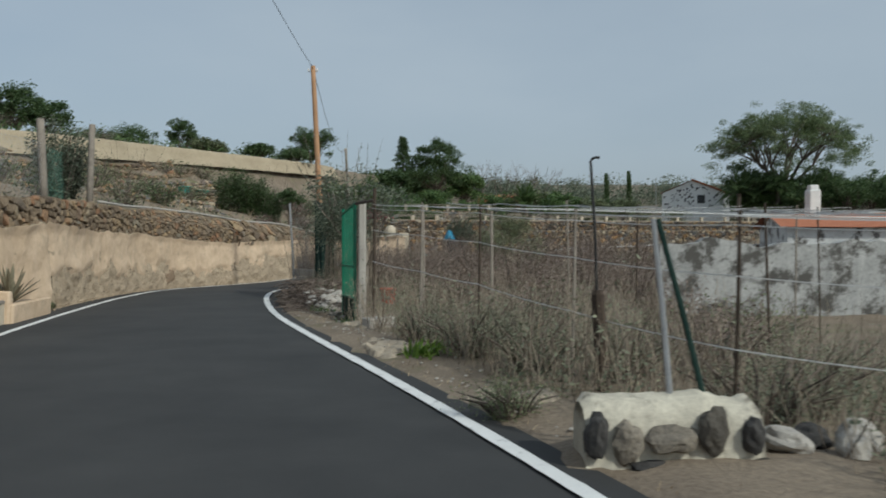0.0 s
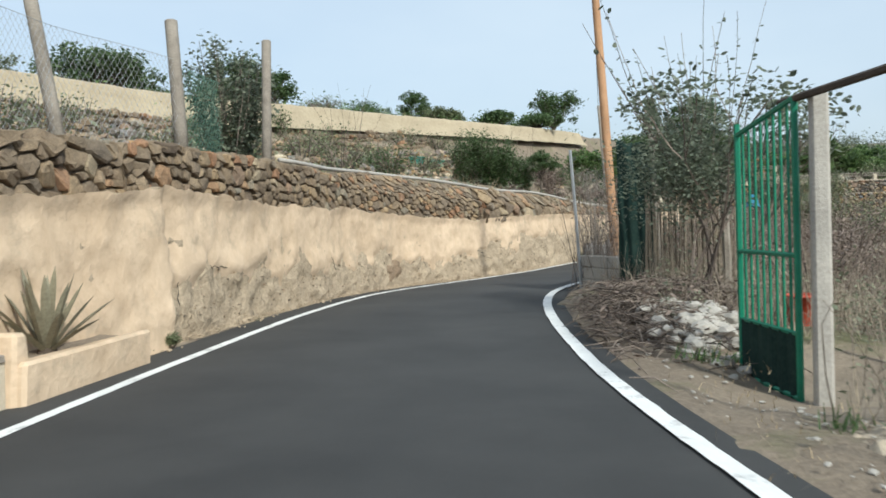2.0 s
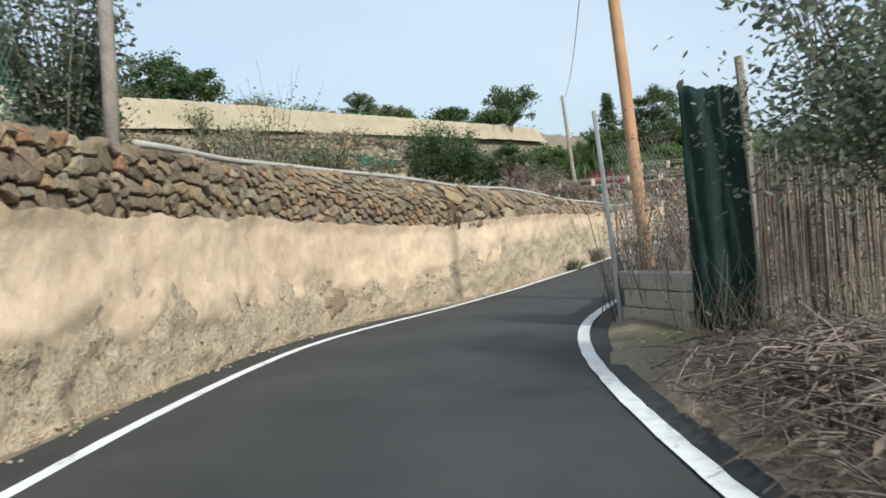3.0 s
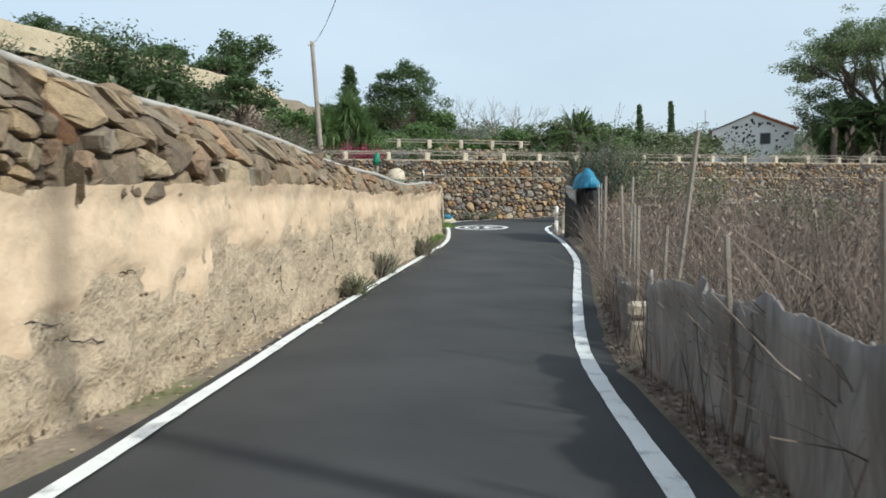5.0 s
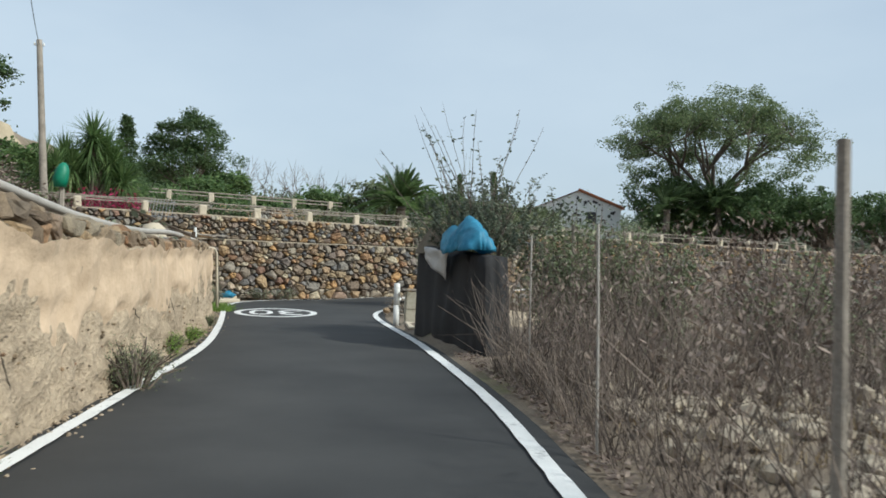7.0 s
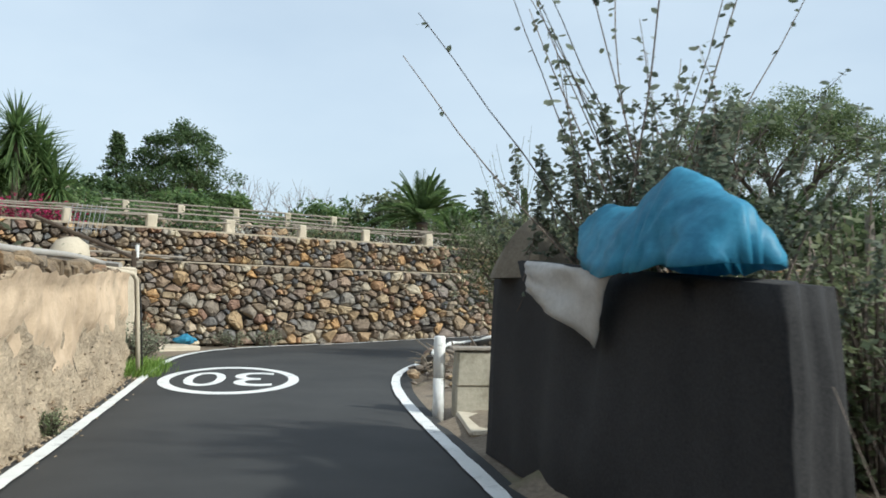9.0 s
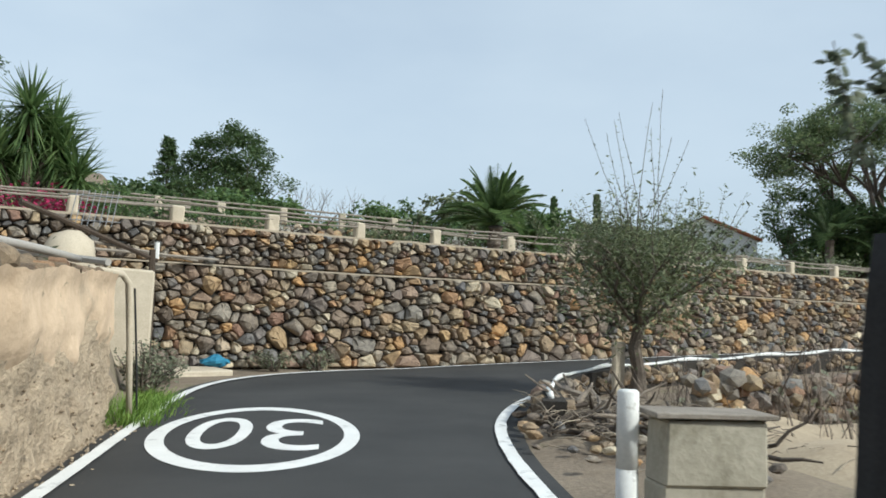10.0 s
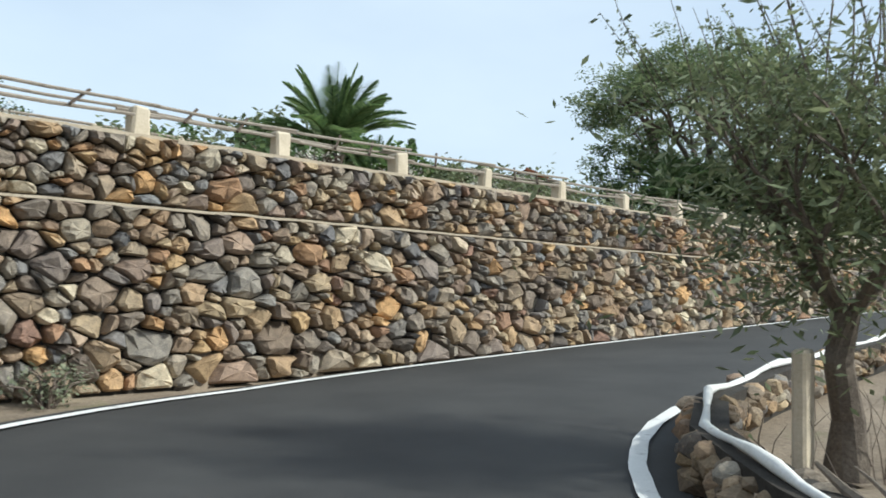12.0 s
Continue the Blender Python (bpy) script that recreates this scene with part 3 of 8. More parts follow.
def rubble_face(parent, poly, v0, v1, size, seed, mats, near, flip=1, setback=lambda v, u: 0.0, bulge=0.06, gap=0.012, aspect=1.2, spread=0.4, limit=300, tilt=1.0, soft=False):
    """Lays stones on a wall face along a plan polyline: those near a plan point as parts, the rest joined."""
    L = poly_len(poly)
    cells = rubble_cells(L, v0, v1, size, seed, aspect, spread)
    rr = random.Random(seed + 1)
    keyed = []
    for (u, v, pl) in cells:
        (x, y), d = lerp_poly(poly, u)
        keyed.append((math.hypot(x - near[0], y - near[1]), u, v, pl))
    keyed.sort(key=lambda k: k[0])
    rest = MB()
    for i, (_, u, v, pl) in enumerate(keyed):
        def put(a, b, h, u=u, v=v):
            (x, y), d = lerp_poly(poly, min(max(u + a, 0.001), L - 0.001))
            nx, ny = d[1] * flip, -d[0] * flip
            o = h - setback(v + b, u + a)
            return Vector((x + nx * o, y + ny * o, v + b))
        mb = MB() if i < limit else rest
        stone_mesh(pl, gap, bulge * (rr.uniform(0.6, 1.5) if tilt > 0.8 else rr.uniform(0.85, 1.2)), put, mb, rr, tilt, soft)
        if i < limit:
            part("stone", mb, mats[0], parent)
    if rest.v:
        ob = part("stones", rest, mats[1], parent)
        ob["kind"] = "stuff"


def wall_swell(y, z, t):
    """How far the plastered face stands out from the plan line."""
    return 0.12 * (1 - t) + 0.11 * (1 - sstep(18.0, 18.16, y + 0.12 * fbm(z * 2.0, 3.0))) + 0.08 * fbm(y * 0.45, z * 0.7, 2.0) + 0.035 * fbm(y * 1.7, z * 1.9, 7.0)


def build_left_wall():
    th = thing("wall_left", "tan plastered retaining wall, worn, under a rubble course", "wall", kind="structure")
    L = poly_len(WALL)
    nu, nv = int(L / 0.08), 28
    n = nv + 3
    base, coat = MB(), MB()
    keep = []
    for i in range(nu + 1):
        (x, y), d = lerp_poly(WALL, L * i / nu)
        nx, ny = d[1], -d[0]
        top = plaster_top(y) + 0.09 * fbm(y * 0.9, 3.0) + 0.05 * fbm(y * 1.9, 6.0) + 0.03 * fbm(y * 5.3, 9.0)
        lo = road_z(x, y) - 0.15
        for k in range(nv + 1):
            t = k / nv
            z = lo + (top - lo) * t
            w = wall_swell(y, z, t)
            o = w + 0.055 * fbm(y * 3.1, z * 3.6, 4.0) + 0.05 * fbm(y * 8.0, z * 8.0, 5.0, 4)
            base.v.append((x + nx * o, y + ny * o, z))
            # the finishing coat thins out towards the foot and in a few places
            edge = 0.36 - 0.5 * (1 - sstep(17.9, 18.3, y)) + 0.2 * fbm(y * 0.33, 1.0) + 0.12 * sstep(29, 33, y) + 0.15 * sstep(33, 37, y) * (1 - sstep(41, 45, y)) + 0.2 * fbm(y * 1.3, z * 1.6, 6.0)
            m = sstep(-0.12, 0.2, t - edge)
            e = w - 0.07 + 0.12 * m + 0.008 * fbm(y * 5.0, z * 5.0, 1.0) + 0.02 * fbm(y * 0.8, z * 2.6, 13.0) + 0.045 * sstep(0.93, 1.0, t)
            coat.v.append((x + nx * e, y + ny * e, z + (0.02 if k == nv else 0)))
            keep.append(m > 0.04)
        for o, z in ((-0.45, top + 0.02), (-0.45, lo)):
            base.v.append((x + nx * o, y + ny * o, z))
    for i in range(nu):
        for k in range(nv + 2):
            base.f.append((i * n + k, (i + 1) * n + k, (i + 1) * n + k + 1, i * n + k + 1))
        for k in range(nv):
            q = i * (nv + 1) + k
            ids = (q, q + nv + 1, q + nv + 2, q + 1)
            if any(keep[a] for a in ids):
                coat.f.append(ids)
    base.f.append(tuple(nu * n + k for k in range(n)))
    part("rough_render", base, "rough_render", th, "worn rough render with grit showing", smooth=True)
    part("smooth_render", coat, "plaster", th, "cracked tan finishing coat", smooth=True)

    def face(y, z, o):
        x = wall_x(y)
        lo = road_z(x, y) - 0.15
        return (x + wall_swell(y, z, (z - lo) / (plaster_top(y) - lo)) + o, y, z)
    rr = random.Random(15)
    for (y, z, dy, dz) in ((31.2, 0.4, 0.5, -0.12), (33.0, 0.1, 0.12, -0.25), (34.4, 0.3, 0.1, -0.3), (24.0, 0.95, 0.25, -0.5), (18.4, 1.0, -0.1, -0.6), (37.5, 0.75, 0.35, -0.5), (42, 0.7, 0.1, -0.45), (53.5, 0.75, 0.1, -0.3), (47.6, 0.9, 0.2, -0.4), (30.6, 0.62, 0.75, -0.16), (29.2, 0.75, 0.5, -0.1), (28.3, 0.5, 0.15, -0.4), (27.6, 1.0, 0.3, -0.35), (25.2, 0.7, 0.35, -0.3), (20.6, 1.2, 0.9, 0.03), (19.2, 0.85, 0.7, -0.05), (22.4, 1.25, 0.5, 0.06), (32.0, 0.75, 0.45, -0.05), (35.4, 0.5, 0.1, -0.35), (39.2, 0.95, 0.05, -0.5), (45.2, 0.7, 0.3, -0.2), (50.4, 0.9, 0.1, -0.5)):
        cr = MB()
        pts = []
        for k in range(12):
            t = k / 11
            pts.append(face(y + dy * t + rr.uniform(-0.03, 0.03), z + dz * t + rr.uniform(-0.02, 0.02), 0.03))
        cr.tube(pts, [0.002] + [rr.uniform(0.002, 0.007) for _ in range(10)] + [0.002], 4)
        part("crack", cr, "mortar", th)
    # grit and small stones that stand out of the worn render
    grit = MB()
    for _ in range(1000):
        y = rr.uniform(18.5, 57)
        lo = road_z(wall_x(y), y)
        z = lo + (plaster_top(y) - lo) * (0.05 + (0.42 + 0.15 * sstep(33, 37, y) * (1 - sstep(41, 45, y))) * rr.random() ** 1.3)
        if fbm(y * 1.1, z * 1.4, 11.0) > -0.15:
            cap_stone(grit, face(y, z, rr.uniform(-0.015, 0.015)), rr.uniform(0.008, 0.024), rr, 0.8)
    part("grit", grit, "tstone_i", th)["kind"] = "stuff"
    # patches of bare earth and of newer cement
    for (y, z, ry, rz, mt, lb) in ((27.05, 0.3, 0.72, 0.26, "clay", "brown patch of bare earth"),):
        mb = MB()
        k = 22
        for j in range(4):
            for i in range(k):
                a = 6.283 * i / k
                r = (j / 3) * (0.8 + 0.45 * fbm(math.cos(a) * 1.6, math.sin(a) * 1.6, y))
                yy_, zz = y + ry * r * math.cos(a), z + rz * r * math.sin(a)
                mb.v.append(face(yy_, zz, (0.03 if j < 3 else -0.04) + 0.03 * fbm(yy_ * 6, zz * 6)))
        for j in range(3):
            for i in range(k):
                mb.f.append((j * k + i, j * k + (i + 1) % k, (j + 1) * k + (i + 1) % k, (j + 1) * k + i))
        part("patch", mb, mt, th, lb, smooth=True)
    # backing of the rubble course
    mb = MB()
    for i in range(nu + 1):
        (x, y), d = lerp_poly(WALL, L * i / nu)
        nx, ny = d[1], -d[0]
        top = stone_top(y) - 0.07 + 0.04 * fbm(y * 1.5, 1.0)
        for o, z in ((-0.09, plaster_top(y) - 0.3), (-0.09, top - 0.42), (-0.09, top - 0.05), (-0.2, top), (-0.5, top), (-0.5, plaster_top(y) - 0.3)):
            o -= wall_lean(y, z)
            mb.v.append((x + nx * o, y + ny * o, z))
    for i in range(nu):
        for k in range(5):
            mb.f.append((i * 6 + k, (i + 1) * 6 + k, (i + 1) * 6 + k + 1, i * 6 + k + 1))
    part("core", mb, "earth_fill", th)
    # stones of differing size along the course: (from, to, size, parts, spread)
    for k, (y0, y1, size, parts, spread) in enumerate(((2, 17.5, 0.3, 30, 0.5), (17.5, 24.3, 0.29, 80, 0.55), (24.3, 31.5, 0.22, 60, 0.55), (31.5, 36.5, 0.42, 60, 0.7), (36.5, 57.4, 0.25, 70, 0.6))):
        run = [(wall_x(y), y) for y in [y0] + [p[1] for p in WALL if y0 < p[1] < y1] + [y1]]
        Lr = poly_len(run)
        ys = [lerp_poly(run, Lr * i / 200)[0][1] for i in range(201)]

        def yy(u, Lr=Lr, ys=ys):
            return ys[int(max(0, min(200, u / Lr * 200)))]
        rubble_face(th, run, lambda u: plaster_top(yy(u)) - 0.1, lambda u: stone_top(yy(u)) + 0.08 * fbm(u * 1.3, 2.0), size, 11 + k, ("tstone", "tstone_i"), (-8.5, 27), 1, lambda v, u: 0.06 + wall_lean(yy(u), v), 0.22 * size, 0.012, 1.25, spread, parts, 0.6, True)
    # loose cap stones
    rr = random.Random(5)
    cap = MB()
    u = 0.2
    while u < L:
        (x, y), d = lerp_poly(WALL, u)
        s = rr.uniform(0.06, 0.16)
        back = rr.uniform(0.1, 0.35) + 0.35 * wall_rise(y)
        if y > 8:
            cap_stone(cap, (x - d[1] * back, y + d[0] * back, stone_top(y) - 0.04), s, rr, 0.7, 2)
        u += rr.uniform(0.12, 0.3)
    ob = part("cap_stones", cap, "tstone_i", th)
    ob["kind"] = "stuff"


def cap_stone(mb, c, s, rr, flat=0.7, sub=1):
    """A loose rock: a rough, cut icosphere."""
    bm = bmesh.new()
    bmesh.ops.create_icosphere(bm, subdivisions=sub, radius=1.0)
    sx, sy, sz = s * rr.uniform(0.8, 1.3), s * rr.uniform(0.8, 1.3), s * flat * rr.uniform(0.7, 1.1)
    a = rr.uniform(0, 6.28)
    m = Matrix.Rotation(a, 3, "Z") @ Matrix.Rotation(rr.uniform(-0.4, 0.4), 3, "X")
    bm.verts.index_update()
    vs = []
    for v in bm.verts:
        p = v.co * (rr.uniform(0.8, 1.15) if sub == 1 else 1 + 0.28 * noise.noise(v.co * 1.7 + Vector(c) * 3) + 0.1 * noise.noise(v.co * 4.1 + Vector(c)))
        vs.append(m @ Vector((p.x * sx, p.y * sy, p.z * sz)) + Vector(c))
    fs = [tuple(v.index for v in f.verts) for f in bm.faces]
    bm.free()
    mb.add(vs, fs)


build_left_wall()


def build_rubble_wall():
    th = thing("wall_north", "tall two-tier rubble stone retaining wall of volcanic rock", "wall", kind="structure")

    def base(u):
        x = lerp_poly(RUBBLE, u)[0][0]
        return road_z(max(-2.5, x), 66) - 0.03

    L = poly_len(RUBBLE)
    for lo, hi, back, nm in ((None, 2.18, 0.08, "lower_core"), (2.0, 2.98, 0.2, "upper_core")):
        mb = MB()
        nu = 120
        for i in range(nu + 1):
            (x, y), d = lerp_poly(RUBBLE, L * i / nu)
            nx, ny = d[1], -d[0]
            z0 = base(L * i / nu) - 0.2 if lo is None else lo
            hh = hi + 0.02 * fbm(i * 0.7, lo or 0.0)
            for o, z in ((-back + 0.06, z0), (-back, hh), (-back - 0.45, hh), (-back - 0.45, z0)):
                mb.v.append((x + nx * o, y + ny * o, z))
        for i in range(nu):
            for k in range(3):
                mb.f.append((i * 4 + k, (i + 1) * 4 + k, (i + 1) * 4 + k + 1, i * 4 + k + 1))
        part(nm, mb, "mortar", th)
    # mortar ledge and coping
    for z, o, w, h, nm in ((2.19, 0.05, 0.25, 0.03, "ledge"), (3.0, -0.06, 0.4, 0.045, "coping")):
        mb = MB()
        nu = 260
        for i in range(nu + 1):
            (x, y), d = lerp_poly(RUBBLE, L * i / nu)
            nx, ny = d[1], -d[0]
            e = 0.02 * fbm(i * 0.8, z)
            for oo, zz in ((o + e, z - h), (o + e, z), (o - w, z + 0.02), (o - w, z - h)):
                mb.v.append((x + nx * oo, y + ny * oo, zz + 0.012 * fbm(i * 0.5, 3.3)))
        for i in range(nu):
            for k in range(4):
                q = (k + 1) % 4
                mb.f.append((i * 4 + k, (i + 1) * 4 + k, (i + 1) * 4 + q, i * 4 + q))
        part(nm, mb, "ledge", th)
    near = (3.5, 66)
    rubble_face(th, RUBBLE, base, lambda u: 2.17, 0.29, 21, ("stone", "stone_i"), near, 1, lambda v, u: 0.06 * (v / 2.2), 0.15, 0.009, 1.25, 0.7, 300)
    rubble_face(th, RUBBLE, lambda u: 2.2, lambda u: 2.97, 0.27, 22, ("stone", "stone_i"), near, 1, lambda v, u: 0.12, 0.15, 0.009, 1.2, 0.7, 200)


build_rubble_wall()

# ---- plants ----


def branch(mb, p, d, length, r, rr, depth, tips, bend=0.25, n=5, split=(2, 3), spread=0.6, shrink=0.72):
    """A bending limb that forks; collects the ends of the last forks."""
    p, d = Vector(p), Vector(d).normalized()
    pts, rad = [p.copy()], [r]
    seg = 4
    for i in range(seg):
        d = (d + Vector((rr.uniform(-1, 1), rr.uniform(-1, 1), rr.uniform(-0.6, 1))) * bend * 0.5).normalized()
        p = p + d * length / seg
        pts.append(p.copy())
        rad.append(r * (1 - 0.4 * (i + 1) / seg))
    mb.tube(pts, rad, n if depth > 0 else 3, cap=False)
    if depth <= 0:
        tips.append((p, d))
        return
    for _ in range(rr.randint(*split)):
        nd = (d + Vector((rr.uniform(-1, 1), rr.uniform(-1, 1), rr.uniform(-0.5, 0.9))) * spread).normalized()
        branch(mb, p, nd, length * rr.uniform(0.6, 0.95), r * 0.58, rr, depth - 1, tips, bend, n, split, spread, shrink)


def puff(mb, c, rad, n, size, rr, long=1.8, hollow=0.35):
    """Leaves scattered in an uneven ellipsoid, thicker towards its outside."""
    c = Vector(c)
    for _ in range(n):
        while True:
            q = Vector((rr.uniform(-1, 1), rr.uniform(-1, 1), rr.uniform(-1, 1)))
            if hollow < q.length < 1:
                break
        q *= 0.75 + 0.35 * noise.noise(q * 2.1 + c)
        mb.leaf(c + Vector((q.x * rad[0], q.y * rad[1], q.z * rad[2])), size * rr.uniform(0.6, 1.3), None, long)


def tree(name, base, height, crown, leaf, label, seed, leaf_size=0.12, n=2600, clump=0.6, trunk_r=0.16, trunk_frac=0.4, flat=0.7, category="tree", depth=3, lean=(0, 0), group="", long=1.7, bark="bark", dome=-0.75, cut=1.0):
    """Trunk with limbs reaching into a crown of leaf clumps; crown: radius; dome: lowest share of the crown that has leaves."""
    rr = random.Random(seed)
    th = thing(name, label, category, group)
    th.location = base
    wood, mb = MB(), MB()
    h0 = height * trunk_frac
    q = Vector((lean[0], lean[1], h0))
    wood.tube([(0, 0, -0.2), Vector((rr.uniform(-0.1, 0.1), rr.uniform(-0.1, 0.1), h0 * 0.5)), q], [trunk_r * 1.3, trunk_r, trunk_r * 0.85], 7)
    low = h0 * 0.75
    cz, rz = (low + height) / 2, (height - low) / 2
    k = max(14, int(2.2 * (crown / clump) ** 2 * 1.5))
    per = max(10, n // k)
    for i in range(k):
        while True:
            v = Vector((rr.uniform(-1, 1), rr.uniform(-1, 1), rr.uniform(-1, 1)))
            if 0.1 < v.length < 1 and v.normalized().z > dome:
                break
        v = v.normalized() * rr.uniform(0.12, 1.0) ** 0.5
        v *= 0.82 + 0.3 * noise.noise(v * 1.6 + Vector((seed, 0, 0)))
        c = Vector((v.x * crown * 0.9 + lean[0], v.y * crown * 0.9 + lean[1], cz + v.z * rz * 0.92))
        s = clump * rr.uniform(0.6, 1.25)
        puff(mb, c, (s, s, s * flat), int(per * 1.7 * rr.uniform(0.6, 1.4)), leaf_size * 0.72, rr, long, 0.1)
        if i % 2 == 0 or k < 30:
            m = q.lerp(c, 0.5) + Vector((rr.uniform(-0.1, 0.1), rr.uniform(-0.1, 0.1), -0.06)) * crown
            wood.tube([q - Vector((0, 0, 0.1 * h0)), q.lerp(m, 0.5) + Vector((0, 0, 0.04 * crown)), m, c], [trunk_r * 0.42, trunk_r * 0.3, trunk_r * 0.2, trunk_r * 0.06], 5, cap=False)
    part("trunk", wood, bark, th)
    part("crown", mb, leaf, th)
    return th


def shrub(name, base, rad, height, leaf, label, seed, n=900, size=0.06, stems=14, category="shrub", long=1.9, bare=0.0, group=""):
    """Many stems from the ground with leaves about them; bare: share of the height without leaves."""
    rr = random.Random(seed)
    th = thing(name, label, category, group)
    th.location = base
    wood, mb = MB(), MB()
    per = max(1, n // stems)
    for i in range(stems):
        a, b = rr.uniform(0, 6.283), rr.uniform(0.1, 1)
        end = Vector((math.cos(a) * rad * b, math.sin(a) * rad * b, height * rr.uniform(0.6, 1.0) * (1 - 0.35 * b * b)))
        mid = end * 0.5 + Vector((rr.uniform(-0.1, 0.1), rr.uniform(-0.1, 0.1), 0.08)) * rad
        s0 = Vector((math.cos(a), math.sin(a), 0)) * rad * 0.12
        wood.tube([s0 - Vector((0, 0, 0.1)), s0 + mid, s0 + end], [0.012 + 0.008 * rad, 0.01 + 0.004 * rad, 0.004], 4, cap=False)
        for _ in range(per):
            t = rr.uniform(bare, 1.02)
            c = (s0 * (1 - t) + mid * 2 * t * (1 - t) * 1.0 + end * t * t) if t < 1 else end
            o = Vector((rr.gauss(0, 1), rr.gauss(0, 1), rr.gauss(0, 1))) * 0.13 * rad
            mb.leaf(c + s0 + o, size * rr.uniform(0.6, 1.3), None, long)
    part("stem_mass", wood, "twig", th)["kind"] = "stuff"
    part("foliage", mb, leaf, th)["kind"] = "stuff"
    return th


def whips(mb, lf, base, n, length, rr, spread=0.5, leaf=0.06, leafy=10, lean=(0, 0), r=0.008):
    """Long bare shoots with few leaves near their ends."""
    for _ in range(n):
        d = Vector((rr.uniform(-1, 1) * spread + lean[0], rr.uniform(-1, 1) * spread + lean[1], 1)).normalized()
        L = length * rr.uniform(0.55, 1.1)
        p = Vector(base) + Vector((rr.uniform(-0.3, 0.3), rr.uniform(-0.3, 0.3), rr.uniform(-0.2, 0.2)))
        pts = [p]
        for i in range(6):
            d = (d + Vector((rr.uniform(-1, 1), rr.uniform(-1, 1), rr.uniform(-0.4, 0.3))) * 0.09).normalized()
            pts.append(pts[-1] + d * L / 6)
        mb.tube(pts, [r * (1 - 0.6 * i / 6) for i in range(7)], 4, cap=False)
        for _ in range(int(leafy * rr.uniform(0.5, 1.5))):
            t = rr.uniform(0.25, 1.0) * 5.9
            i = int(t)
            q = pts[i].lerp(pts[i + 1], t - i)
            lf.leaf(q + Vector((rr.uniform(-1, 1), rr.uniform(-1, 1), rr.uniform(-1, 1))) * 0.03, leaf * rr.uniform(0.6, 1.3), None, 1.5)


def palm(name, base, trunk_h, n, length, label, seed, leaf="leaf_mid", category="palm tree", r=0.22):
    """Feather palm: rough trunk and arching fronds, each with a rib and leaflets."""
    rr = random.Random(seed)
    th = thing(name, label, category)
    th.location = base
    mb = MB()
    k = 9
    mb.tube([(0.03 * math.sin(i), 0.03 * math.cos(i * 1.7), trunk_h * i / k - 0.1) for i in range(k + 1)], [r * (1.15 if i % 2 else 0.95) for i in range(k + 1)], 9)
    part("trunk", mb, "bark", th)
    for i in range(n):
        a = 6.283 * i * 0.382 + rr.uniform(-0.15, 0.15)
        el = rr.uniform(0.1, 1.5)
        L = length * rr.uniform(0.8, 1.1)
        d = Vector((math.cos(a) * math.cos(el), math.sin(a) * math.cos(el), math.sin(el)))
        fr = MB()
        pts = []
        for j in range(9):
            t = j / 8
            pts.append(Vector((0, 0, trunk_h)) + d * L * t + Vector((0, 0, -0.5 * L * t * t * (1.25 - el * 0.5))))
        fr.tube(pts, [0.03 * (1 - 0.85 * j / 8) for j in range(9)], 3, cap=False)
        side = d.cross(Vector((0, 0, 1))).normalized()
        for j in range(52):
            t = 0.12 + 0.88 * j / 51
            ii = min(7, int(t * 8))
            p = pts[ii].lerp(pts[ii + 1], t * 8 - ii)
            dd = (pts[ii + 1] - pts[ii]).normalized()
            w = L * 0.17 * math.sin(math.pi * min(1, 0.15 + t * 0.85)) + 0.06
            for s in (-1, 1):
                e = dd * 0.75 + side * s * 0.8 + Vector((0, 0, 0.25 + rr.uniform(-0.1, 0.1)))
                fr.blade(p, e, dd.cross(e), w, 0.036, 0.2, 1)
        part("frond", fr, leaf, th)
    return th


def yucca(name, base, heads, label, seed, blade=0.9, width=0.06, leaf="leaf_mid", n=110):
    """Branched trunk with rosettes of stiff sword leaves; heads: offsets of the rosettes."""
    rr = random.Random(seed)
    th = thing(name, label, "yucca")
    th.location = base
    for h in heads:
        h = Vector(h)
        tr = MB()
        tr.tube([(0, 0, -0.1), h * 0.5 + Vector((0.05, 0, 0)), h], [0.13, 0.1, 0.08], 7)
        part("trunk", tr, "bark", th)
    for h in heads:
        mb = MB()
        for i in range(n):
            a, el = rr.uniform(0, 6.283), rr.uniform(-1.1, 1.45)
            d = Vector((math.cos(a) * math.cos(el), math.sin(a) * math.cos(el), math.sin(el)))
            mb.blade(Vector(h) + Vector((0, 0, rr.uniform(-0.35, 0.1))), d, d.cross(Vector((0.1, 0.2, 1))), blade * rr.uniform(0.75, 1.1), width, 0.12 if el > 0 else 0.3, 2)
        part("rosette", mb, leaf, th)
    return th


def stems(mb, n, sample, height, rr, r=0.006, curl=0.25, segs=3):
    """Dead stalks over an area: sample() gives plan points with ground height."""
    for _ in range(n):
        x, y, z = sample()
        h = height(x, y) * rr.uniform(0.35, 1.05)
        d = Vector((rr.gauss(0, curl * 0.5), rr.gauss(0, curl * 0.5), 1)).normalized()
        pts = [Vector((x, y, z - 0.03))]
        for i in range(segs):
            d = (d + Vector((rr.gauss(0, curl), rr.gauss(0, curl), rr.gauss(0, 0.15)))).normalized()
            pts.append(pts[-1] + d * h / segs)
        w = r * rr.uniform(0.5, 1.6)
        mb.tube(pts, [w, w * 0.85, w * 0.6, w * 0.3][:segs + 1], 3, cap=False)


